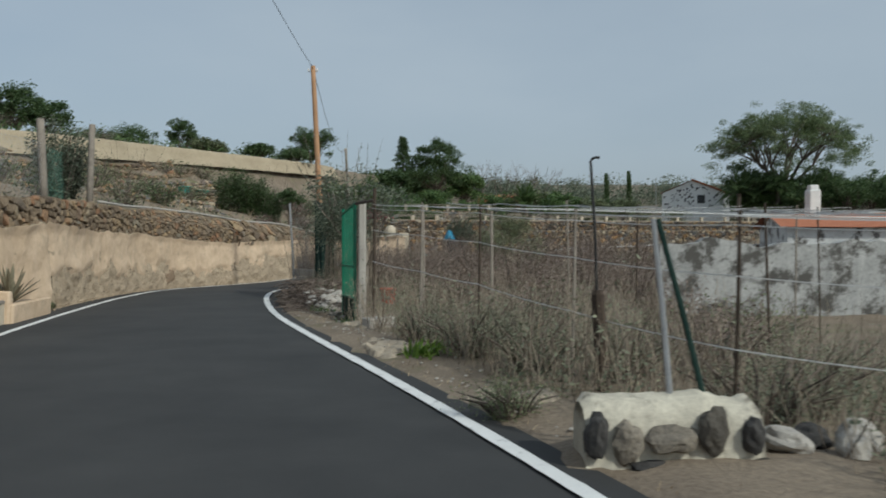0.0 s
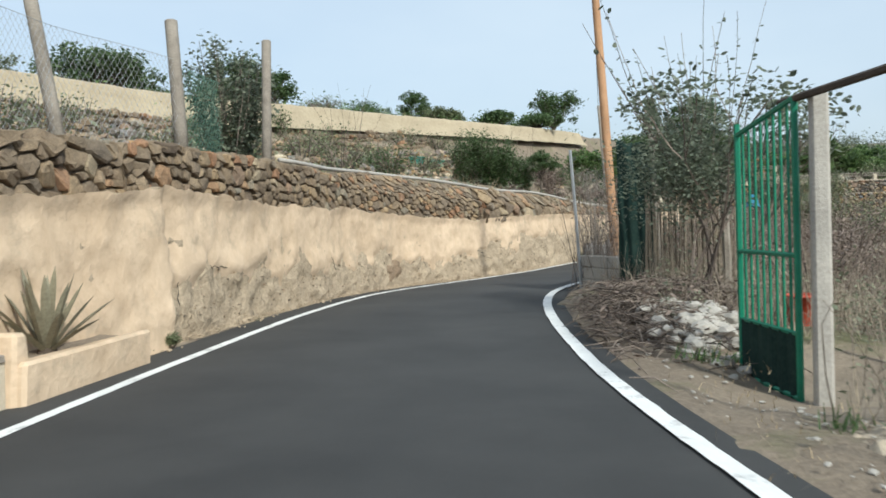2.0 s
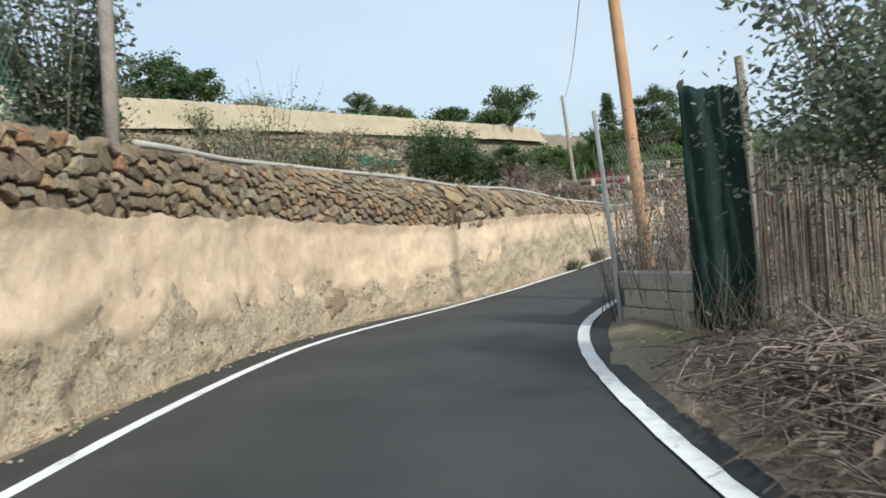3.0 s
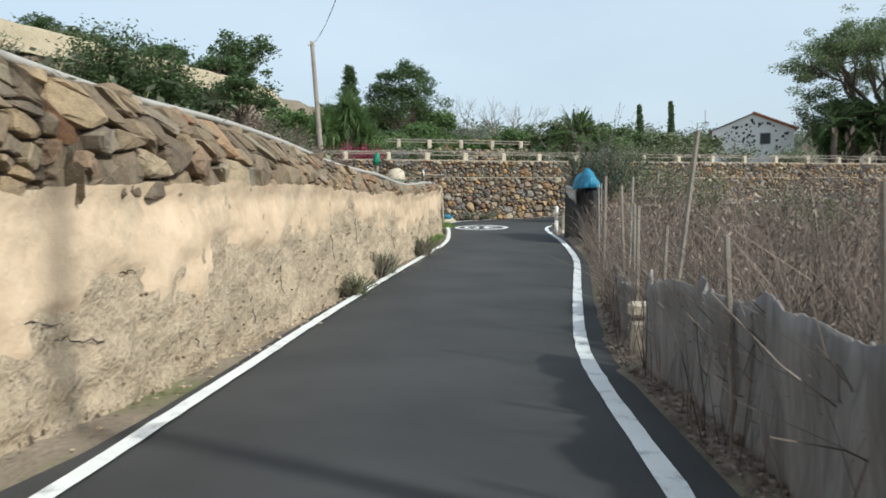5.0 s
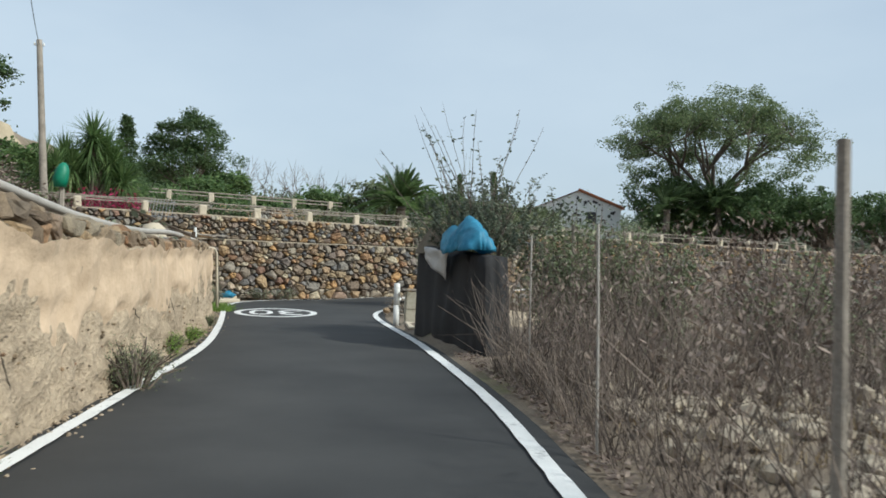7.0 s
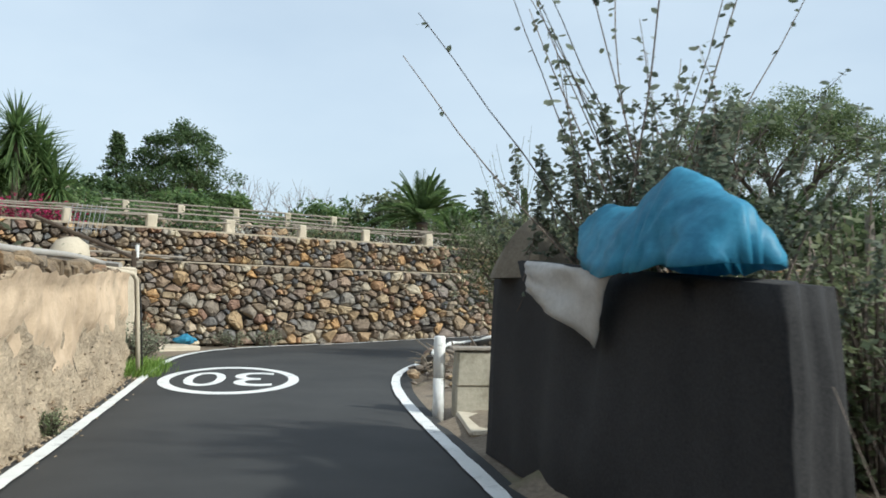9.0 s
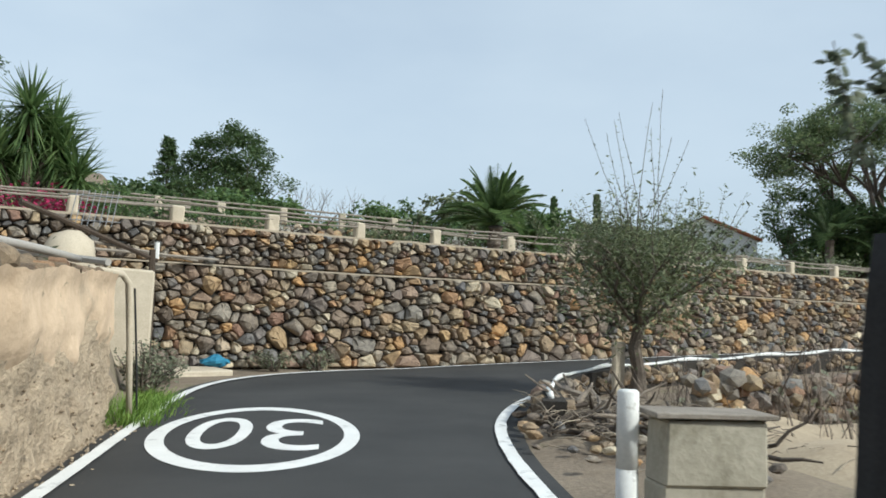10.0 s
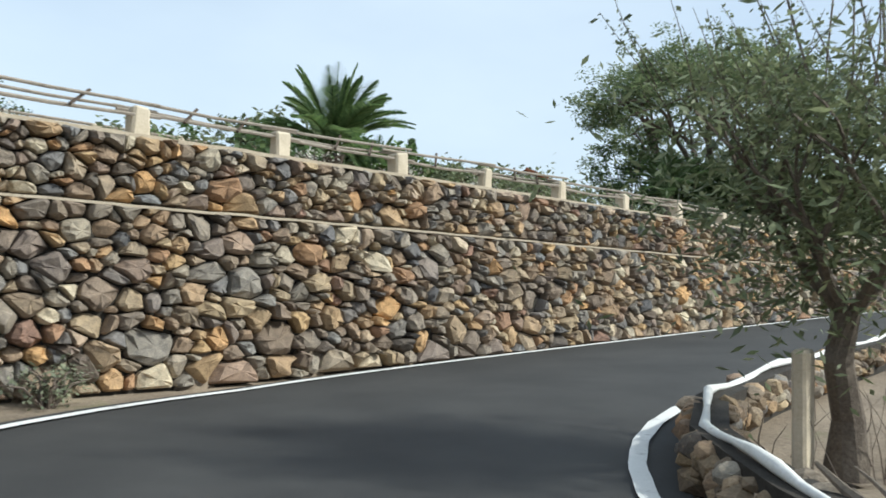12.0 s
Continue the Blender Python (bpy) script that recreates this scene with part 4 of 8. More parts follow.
def tufts(name, spots, leaf, label, seed, n=40, h=0.25, w=0.012, spread=0.12, category="grass"):
    """Tufts of grass blades."""
    rr = random.Random(seed)
    mb = MB()
    for (x, y, z, s) in spots:
        for _ in range(int(n * s)):
            a, el = rr.uniform(0, 6.283), rr.uniform(0.5, 1.5)
            d = Vector((math.cos(a) * math.cos(el), math.sin(a) * math.cos(el), math.sin(el)))
            p = Vector((x + rr.gauss(0, spread * s), y + rr.gauss(0, spread * s), z - 0.02))
            mb.blade(p, d, d.cross(Vector((0.2, 0.1, 1))), h * s * rr.uniform(0.5, 1.2), w, 0.35, 2)
    return solo(name, mb, leaf, label, category, kind="stuff")


# ---- wall by the lane: fence posts, wire netting, pipe, hanging bench ----


def wall_posts():
    spots = [((-9.77, 17.75, 2.2), (-10.05, 17.6, 4.5), 0.085), ((-9.7, 20.15, 2.35), (-9.76, 20.1, 4.36), 0.095), ((-9.7, 22.72, 2.3), (-9.62, 22.76, 4.58), 0.085), ((-9.6, 14.95, 2.05), (-9.62, 15.05, 4.3), 0.085)]
    for a, b, r in spots:
        mb = MB()
        a, b = Vector(a), Vector(b)
        mb.tube([a, a.lerp(b, 0.33), a.lerp(b, 0.66), b, b + Vector((0, 0, 0.015))], [r, r * 0.98, r * 0.95, r * 0.95, r * 0.8], 8)
        solo("fence_post", mb, "old_wood", "weathered grey wooden fence post on the rubble wall", "fence post", "fence posts on the wall", smooth=True)


wall_posts()


def netting(name, run, z0, z1, step, r, mat, label):
    """Diamond wire netting: two families of slanting wires along plan points."""
    mb = MB()
    L = poly_len(run)

    def put(u, z):
        (x, y), d = lerp_poly(run, min(max(u, 0.001), L - 0.001))
        return Vector((x + 0.04 * math.sin(u * 2.1 + z), y, z0(u) + z))
    for s in (1, -1):
        u = -3.0
        while u < L + 3:
            pts = []
            for k in range(5):
                z = z1 * k / 4
                uu = u + s * z * 0.75
                if 0 <= uu <= L:
                    pts.append(put(uu, z))
            if len(pts) > 1:
                mb.tube(pts, r, 3, cap=False)
            u += step
    for z in (0.05, z1):
        mb.tube([put(L * i / 20, z) for i in range(21)], r * 1.8, 3, cap=False)
    return solo(name, mb, mat, label, "wire fence")


netting("wire_netting", [(-9.4, 10.5), (-9.6, 15.0), (-9.8, 17.75), (-9.72, 20.15)], lambda u: 2.25, 1.55, 0.1, 0.0022, "steel", "grey diamond wire netting between wooden posts")
netting("wire_netting", [(-9.72, 20.15), (-9.85, 21.6)], lambda u: 2.4, 1.3, 0.09, 0.0024, "green_wire", "green plastic-coated wire netting, loose at one end")


def wall_pipe():
    mb = MB()
    pts = []
    for i in range(60):
        y = 22.8 + (57.2 - 22.8) * i / 59
        pts.append((wall_x(y) - 0.28 - 0.42 * wall_rise(y) + 0.03 * math.sin(i), y, stone_top(y) + 0.1 + 0.03 * math.sin(i * 0.6)))
    mb.tube(pts, 0.04, 8)
    th = thing("water_pipe", "grey water pipe along the rubble wall top", "pipe")
    part("tube", mb, "pipe", th, smooth=True)


wall_pipe()


def bench():
    th = thing("bench", "low bench of grey boards on white masonry blocks by the wall", "bench")
    th.location = (-7.95, 13.6, 0.04)
    m = Matrix.Rotation(radians(4), 3, "Z")
    for k in range(3):
        mb = MB()
        mb.box(m @ Vector((-0.28 + 0.2 * k, -0.1, 0.36)), (0.19, 2.3, 0.06), m, 0.008, 0.004)
        part("board", mb, "old_wood", th)
    for y in (-1.15, 0.95):
        mb = MB()
        mb.box(m @ Vector((-0.08, y, 0.13)), (0.55, 0.24, 0.42), m, 0.02, 0.01)
        part("support", mb, "tan_concrete", th)
    mb = MB()
    mb.box((-7.85, 11.6, 0.38), (0.6, 1.2, 0.95), Matrix.Rotation(radians(5), 3, "Z"), 0.03, 0.02)
    solo("masonry_block", mb, "plaster", "pale rendered masonry block beside the bench", "wall block")
    mb = MB()
    mb.box((-7.53, 11.75, 0.72), (0.02, 0.3, 0.14), Matrix.Rotation(radians(5), 3, "Z"), 0.004)
    solo("green_plate", mb, "green_paint", "small plain green plate on the masonry block", "plate")


bench()


def agave_planter():
    th = thing("planter", "low rough concrete planter at the foot of the wall", "planter")
    m = Matrix.Rotation(radians(7), 3, "Z")
    th.location = (-8.05, 15.7, 0.04)
    mb = MB()
    mb.box((0.12, 0, 0.1), (0.2, 2.0, 0.42), m, 0.03, 0.02)
    part("front_wall", mb, "plaster", th)
    mb = MB()
    mb.box(m @ Vector((-0.1, -0.95, 0.22)), (0.55, 0.2, 0.66), m, 0.03, 0.02)
    part("end_wall", mb, "plaster", th)
    mb = MB()
    mb.box(m @ Vector((-0.22, 0.05, 0.12)), (0.5, 1.8, 0.3), m, 0.02, 0.03)
    part("soil_fill", mb, "soil", th)
    rr = random.Random(3)
    th = thing("agave", "dry olive-brown agave with stiff pointed leaves in the planter", "agave plant")
    th.location = (-8.16, 15.5, 0.3)
    for i in range(21):
        a, el = 6.283 * i * 0.382, 0.5 + 0.95 * (i / 21)
        d = Vector((math.cos(a) * math.cos(el), math.sin(a) * math.cos(el), math.sin(el)))
        s = d.cross(Vector((0, 0, 1))).normalized()
        mb = MB()
        L = 0.78 * rr.uniform(0.75, 1.08)
        vs, fs = [], []
        nn = d.cross(s)
        for k in range(6):
            t = k / 5
            p = d * L * t + Vector((0, 0, 0.1 * t * (1 - t)))
            w = 0.05 * (1 - t) ** 0.6 * (0.75 + t) + 0.002
            vs += [p - s * w, p + nn * w * 0.45, p + s * w, p + nn * w * 0.1]
        for k in range(5):
            for j in range(4):
                q = (j + 1) % 4
                fs.append((4 * k + j, 4 * k + q, 4 * k + 4 + q, 4 * k + 4 + j))
        mb.add(vs, fs)
        part("leaf", mb, "agave", th)
    mb = MB()
    mb.tube([(0, 0, -0.08), (0, 0, 0.1)], [0.1, 0.07], 8)
    part("stem", mb, "dark_wood", th)


agave_planter()

# ---- hillside behind the wall ----


def bank():
    """Long tan earth bank along the hill."""
    mb = MB()
    n = 220
    prof = ((1.0, -1.1), (0.55, -0.6), (0.42, -0.3), (0.34, 0.0), (0.2, 0.1), (-0.5, 0.11), (-1.4, -0.5))
    k = len(prof)
    for i in range(n + 1):
        y = -20 + 108 * i / n
        x = bank_x(y) + 0.35 * fbm(y * 0.1, 2.0)
        for o, dz in prof:
            e = 0.07 * fbm(y * 1.1, dz * 2.0, o)
            mb.v.append((x + o + e, y, bank_z(y) + dz + 0.05 * fbm(y * 0.6, 1.0)))
    for i in range(n):
        for q in range(k - 1):
            mb.f.append((i * k + q, (i + 1) * k + q, (i + 1) * k + q + 1, i * k + q + 1))
    solo("earth_bank", mb, "tan_bank", "long tan earth bank across the hillside", "earth bank", kind="structure", smooth=True)


bank()


def terrace_walls():
    for d, h, y0, y1, seed in ((6.2, 0.4, 14, 60, 31), (8.4, 0.75, 22, 60, 35), (10.6, 0.9, 18, 62, 36), (12.5, 1.0, 16, 62, 33), (14.2, 0.8, 14, 64, 32), (15.4, 0.9, 14, 66, 34)):
        run = [(wall_x(y) - d + 0.4 * math.sin(y * 0.4), y) for y in np.arange(y0, y1, 2.0)]
        th = thing("terrace_wall", "low dry-stone terrace wall on the hillside, half tumbled", "stone wall", "terrace walls", kind="structure")
        L = poly_len(run)

        def low(u, run=run):
            p = lerp_poly(run, u)[0]
            return terrain(p[0] + 0.5, p[1]) - 0.1
        rr = random.Random(seed)
        mb = MB()
        u = 0.0
        while u < L:
            (x, y), dd = lerp_poly(run, u)
            z = low(u)
            k = 0.0
            hh = h * (0.75 + 0.5 * fbm(u * 0.3, seed))
            while k < hh:
                cap_stone(mb, (x + rr.uniform(-0.1, 0.1) - k * 0.15, y + rr.uniform(-0.1, 0.1), z + k), rr.uniform(0.13, 0.24), rr, 0.8)
                k += 0.2
            u += 0.3
        ob = part("stones", mb, "stone_i" if seed % 2 else "tstone_i", th)
        ob["kind"] = "stuff"


terrace_walls()


def hill_plants():
    rr = random.Random(17)
    spots = [(-10.75, 23.3, 0.8, 2.75, "leaf_dusk", 3600), (-11.8, 25.0, 1.0, 1.8, "leaf_dark", 1000), (-12.9, 33.7, 1.1, 1.7, "leaf_olive", 700), (-12.7, 37.9, 1.0, 1.3, "leaf_dark", 800), (-15.2, 36, 1.2, 1.5, "leaf_olive", 600), (-14.5, 41, 1.2, 1.4, "leaf_grey", 600),
             (-11.2, 46.6, 0.9, 2.5, "leaf_dark", 4200), (-10.3, 46.7, 0.85, 2.5, "leaf_dark", 4200), (-12.0, 46.5, 0.9, 2.4, "leaf_dark", 3600), (-9.6, 47.0, 0.7, 1.9, "leaf_dark", 2400), (-12.2, 53.2, 1.0, 1.5, "leaf_dark", 1800), (-14, 46, 1.0, 1.2, "leaf_olive", 600), (-11.5, 46.5, 0.8, 1.0, "leaf_grey", 500), (-10, 48.5, 0.8, 0.9, "leaf_olive", 500), (-9.5, 44.5, 0.8, 0.9, "leaf_dead", 900), (-8.8, 51, 0.9, 1.2, "leaf_dead", 1000), (-7.4, 53, 0.8, 1.0, "leaf_dead", 900), (-8.2, 48.6, 0.9, 1.1, "leaf_dead", 1000), (-7.0, 56.0, 0.8, 1.1, "leaf_dead", 900), (-9.6, 54.0, 1.1, 1.4, "leaf_dead", 1000), (-10.4, 50.6, 1.1, 1.4, "leaf_dead", 1000), (-6.4, 58.6, 0.7, 1.0, "leaf_dead", 800), (-8.4, 60.6, 0.9, 1.5, "leaf_dead", 900), (-16, 30, 1.2, 1.3, "leaf_olive", 600), (-17.5, 24, 1.2, 1.4, "leaf_grey", 600), (-13, 20, 1.0, 1.2, "leaf_olive", 500), (-18, 44, 1.3, 1.5, "leaf_olive", 600), (-8.2, 57.5, 0.8, 1.2, "leaf_olive", 700), (-7, 60.5, 0.7, 1.0, "leaf_mid", 700), (-9.5, 60, 1.0, 1.4, "leaf_dark", 900)]
    for k in range(46):
        y = rr.uniform(12, 66)
        d = rr.uniform(7, 16) if k % 3 else rr.uniform(17.5, 24)
        spots.append((wall_x(min(y, 57)) - d + 0.2 * max(0, y - 57), y, rr.uniform(0.6, 1.3), rr.uniform(0.7, 1.5), rr.choice(("leaf_dark", "leaf_olive", "leaf_grey", "leaf_olive")), 480))
    for i, (x, y, r, h, lf, n) in enumerate(spots):
        shrub("shrub", (x, y, terrain(x, y)), r, h, lf, {"leaf_dark": "dense dark green shrub on the terrace", "leaf_dusk": "tall dark shrub between the fence posts", "leaf_dead": "dry brown scrub bush on the terrace", "leaf_olive": "sparse olive-green shrub on dry ground", "leaf_grey": "dry grey-green shrub on the hillside", "leaf_mid": "leafy green shrub by the path"}[lf], 100 + i, int(n * 1.9), 0.052, 34, group="hillside shrubs")
    # small gnarled tree over the terrace
    tree("gnarled_tree", (-8.6, 46.7, terrain(-8.6, 46.7)), 2.75, 1.15, "leaf_dark", "small gnarled tree with dark leaves on the terrace", 71, 0.07, 2600, 0.3, 0.06, 0.45, 0.6, dome=-0.3)
    # taller trees on the ridge
    ridge = [(-27.8, 55, 11.9, 2.9, "leaf_dark"), (-25.2, 53.5, 10.8, 2.2, "leaf_dark"), (-30.6, 57.5, 11.0, 2.4, "leaf_olive"), (-31.5, 85, 13.2, 3.6, "leaf_dark"), (-26.5, 86, 14.3, 2.3, "leaf_dark"), (-36, 84, 13.0, 3.4, "leaf_dark"), (-33, 110, 17.0, 4.2, "leaf_dark"), (-40, 64, 12.4, 3.4, "leaf_dark"), (-34.4, 42, 10.4, 2.6, "leaf_olive"), (-25.5, 38.5, 9.0, 2.6, "leaf_dark"), (-28, 43.5, 9.6, 2.8, "leaf_dark"), (-20, 72, 9.6, 2.0, "leaf_olive"), (-14, 80, 8.2, 2.6, "leaf_dark"), (-17, 78, 8.6, 2.4, "leaf_dark")]
    for i, (x, y, top, c, lf) in enumerate(ridge):
        z = terrain(x, y) - 0.1
        tree("hill_tree", (x, y, z), max(1.8, top - z), c, lf, "rounded dark green tree on the ridge", 200 + i, 0.16, 3000, c * 0.24, 0.14, 0.2, 0.75, group="trees on the ridge")
    lf = MB()
    for _ in range(5200):
        y = rr.uniform(20, 92)
        x = bank_x(y) - 0.9 - rr.uniform(0, 3.5)
        if fbm(y * 0.22, x * 0.2, 4.0) > -0.3:
            lf.leaf((x, y, terrain(x, y) + abs(rr.gauss(0, 0.38))), rr.uniform(0.08, 0.16), None, 1.8)
    solo("ridge_scrub", lf, "leaf_mid", "low green scrub along the top of the bank", "scrub", kind="stuff")
    mb = MB()

    def sample():
        y = rr.uniform(5, 62)
        d = rr.uniform(0.7, 18) if rr.random() < 0.6 else rr.uniform(0.6, 5)
        x = wall_x(y) - d
        return x, y, terrain(x, y)
    stems(mb, 5200, sample, lambda x, y: 0.55 if wall_x(y) - x > 3.5 else 0.25, rr, 0.007, 0.3, 2)
    solo("dry_grass", mb, "straw", "dry straw-coloured grass and stalks on the terraces", "dry grass", kind="stuff")
    lf = MB()
    for _ in range(9000):
        x, y, z = sample()
        if fbm(x * 0.4, y * 0.4, 3.0) > -0.05:
            lf.leaf((x + rr.gauss(0, 0.1), y + rr.gauss(0, 0.1), z + abs(rr.gauss(0, 0.22))), rr.uniform(0.04, 0.1), None, 2.0)
    solo("low_weeds", lf, "leaf_grey", "low grey-green weeds over the terraces", "weeds", kind="stuff")
    mb = MB()
    wl = MB()
    for (x, y) in ((-12.5, 59), (-11.2, 58), (-12.9, 34.5)):
        whips(mb, wl, (x, y, terrain(x, y)), 12, 3.0, rr, 0.25, 0.05, 4)
    th = thing("bare_saplings", "thin bare saplings on the terrace", "sapling", kind="stuff")
    part("stem_mass", mb, "twig", th)
    part("foliage", wl, "leaf_olive", th)


hill_plants()


def tub(name, p, r, h, mat, label, seed):
    mb = MB()
    n = 14
    prof = [(r * 0.8, 0), (r, h), (r * 1.08, h), (r * 1.08, h - 0.03), (r * 0.95, h - 0.02), (r * 0.75, 0.03)]
    for (q, z) in prof:
        for k in range(n):
            a = 6.283 * k / n
            mb.v.append((q * math.cos(a), q * math.sin(a), z))
    for i in range(len(prof) - 1):
        for k in range(n):
            mb.f.append((i * n + k, i * n + (k + 1) % n, (i + 1) * n + (k + 1) % n, (i + 1) * n + k))
    mb.f.append(tuple((len(prof) - 1) * n + k for k in range(n)))
    ob = solo(name, mb, mat, label, "tub", smooth=True)
    ob.location = p
    return ob


for i, (x, y, mt, lb) in enumerate([(-15.2, 49.3, "teal_plastic", "teal plastic tub on the terrace"), (-14.3, 49.8, "teal_plastic", "teal plastic tub beside a shrub"), (-13.2, 54.2, "red_plastic", "red plastic tub on the terrace"), (-12.6, 54.5, "teal_plastic", "teal plastic tub beside a red one"), (-14.0, 50.6, "pipe", "grey plastic tub on the terrace"), (-13.8, 53.6, "pipe", "grey plastic tub beside a red one")]):
    tub("plastic_tub", (x, y, terrain(x, y) + 0.02), 0.38, 0.55, mt, lb, i)

# ---- poles and cables ----


def utility_pole(name, a, b, r, mat, label):
    th = thing(name, label, "utility pole")
    a, b = Vector(a), Vector(b)
    mb = MB()
    n = 10
    mb.tube([a.lerp(b, i / n) for i in range(n + 1)], [r * (1.08 - 0.3 * i / n) for i in range(n + 1)], 12)
    part("pole", mb, mat, th, smooth=True)
    mb = MB()
    t = b - Vector((0, 0, 0.18))
    mb.tube([t + Vector((-0.16, 0, 0)), t + Vector((0.16, 0.02, 0))], 0.018, 6)
    part("bracket", mb, "steel", th)
    for s in (-0.14, 0.14):
        mb = MB()
        mb.tube([t + Vector((s, 0, 0)), t + Vector((s, 0, 0.06)), t + Vector((s, 0, 0.1))], [0.03, 0.035, 0.015], 8)
        part("insulator", mb, "white", th)
    return th


utility_pole("utility_pole", (-4.1, 28.03, -0.3), (-4.46, 28.07, 7.27), 0.1, "wood_pole", "orange-brown wooden utility pole beside the lane")
utility_pole("utility_pole", (-7.35, 66.6, 3.2), (-7.72, 66.9, 8.75), 0.12, "old_wood", "grey weathered wooden utility pole above the wall")


def cable(a, b, sag, label="thin black overhead cable between poles"):
    mb = MB()
    a, b = Vector(a), Vector(b)
    mb.tube([a.lerp(b, i / 24) - Vector((0, 0, 4 * sag * (i / 24) * (1 - i / 24))) for i in range(25)], 0.011, 4)
    solo("overhead_cable", mb, "wire", label, "cable", "overhead cables")


cable((-4.44, 28.07, 7.17), (-7.72, 66.9, 8.6), 1.1)
cable((-4.44, 28.07, 7.17), (-3.6, -14, 10.5), 0.8)

# ---- rail on the stone wall ----


def rail_top():
    posts = [-8.1, -6.2, -4.2, -2.35, -0.42, 1.55, 3.45, 5.5, 7.4, 9.4, 11.5, 13.6, 15.7, 17.8, 20.0, 22.2, 24.4, 26.6, 29.0, 31.5]
    rr = random.Random(9)
    th = thing("rail_fence", "low fence of concrete posts and grey pole rails", "fence")
    for x in posts:
        y = rubble_y(x) + 0.38
        mb = MB()
        mb.box((x, y, 3.14), (rr.uniform(0.2, 0.27), 0.22, 0.42), Matrix.Rotation(radians(rr.uniform(8, 20)), 3, "Z"), 0.03, 0.025)
        part("post", mb, "tan_concrete", th)
    for lane, (dz, dy, r) in enumerate(((0.28, -0.02, 0.024), (0.42, 0.06, 0.022), (0.36, 0.2, 0.02))):
        for a, b in zip(posts, posts[1:]):
            if lane == 2 and rr.random() < 0.45:
                continue
            pa, pb = Vector((a - 0.25, rubble_y(a) + 0.38 + dy, 3.0 + dz)), Vector((b + 0.25, rubble_y(b) + 0.38 + dy, 3.0 + dz))
            pa.z += rr.uniform(-0.03, 0.03)
            pb.z += rr.uniform(-0.03, 0.03)
            mb = MB()
            mid = pa.lerp(pb, 0.5) - Vector((0, 0, rr.uniform(0, 0.04)))
            mb.tube([pa, mid, pb], [r, r * 0.95, r * 0.85], 6)
            part("rail", mb, "old_wood", th)
    for x in (0.9, 2.2, 2.9, 4.4, 5.0, 6.3, 8.2, 8.8):
        y = rubble_y(x) + 0.38
        mb = MB()
        mb.tube([(x - 0.12, y - 0.14, 3.24), (x + 0.13, y + 0.25, 3.5)], 0.02, 5)
        part("cross_stick", mb, "dark_wood", th)
    # second tier behind
    th = thing("rail_fence", "pole rail fence on a second low rubble wall", "fence")
    for x in (-3.2, -1.4, 0.5, 2.4, 4.2):
        mb = MB()
        mb.box((x, 74.4 + 0.2 * x, 4.28), (0.22, 0.2, 0.5), None, 0.03, 0.02)
        part("post", mb, "tan_concrete", th)
    for dz in (0.05, 0.2):
        mb = MB()
        mb.tube([(-4, 73.6, 4.35 + dz), (0.5, 74.5, 4.33 + dz), (4.8, 75.3, 4.28 + dz)], 0.03, 6)
        part("rail", mb, "old_wood", th)
    wl = thing("garden_wall", "low rubble garden wall behind the fence", "stone wall", kind="structure")
    run = [(-4, 73.8), (0.5, 74.6), (5, 75.5)]
    mb = MB()
    for i in range(30):
        (x, y), d = lerp_poly(run, poly_len(run) * i / 29)
        for o, z in ((0, 2.9), (0.02, 4.0), (-0.4, 4.02), (-0.4, 2.9)):
            mb.v.append((x + d[1] * o, y - d[0] * o, z))
    for i in range(29):
        for k in range(3):
            mb.f.append((i * 4 + k, i * 4 + 4 + k, i * 4 + 5 + k, i * 4 + 1 + k))
    part("core", mb, "mortar", wl)
    rr2 = random.Random(4)
    st = MB()
    for i in range(420):
        u = rr2.uniform(0, poly_len(run))
        (x, y), d = lerp_poly(run, u)
        cap_stone(st, (x + d[1] * 0.05, y - d[0] * 0.05, rr2.uniform(3.1, 4.0)), rr2.uniform(0.11, 0.2), rr2, 0.9)
    ob = part("stones", st, "stone_i", wl)
    ob["kind"] = "stuff"


rail_top()

# ---- garden above the stone wall ----


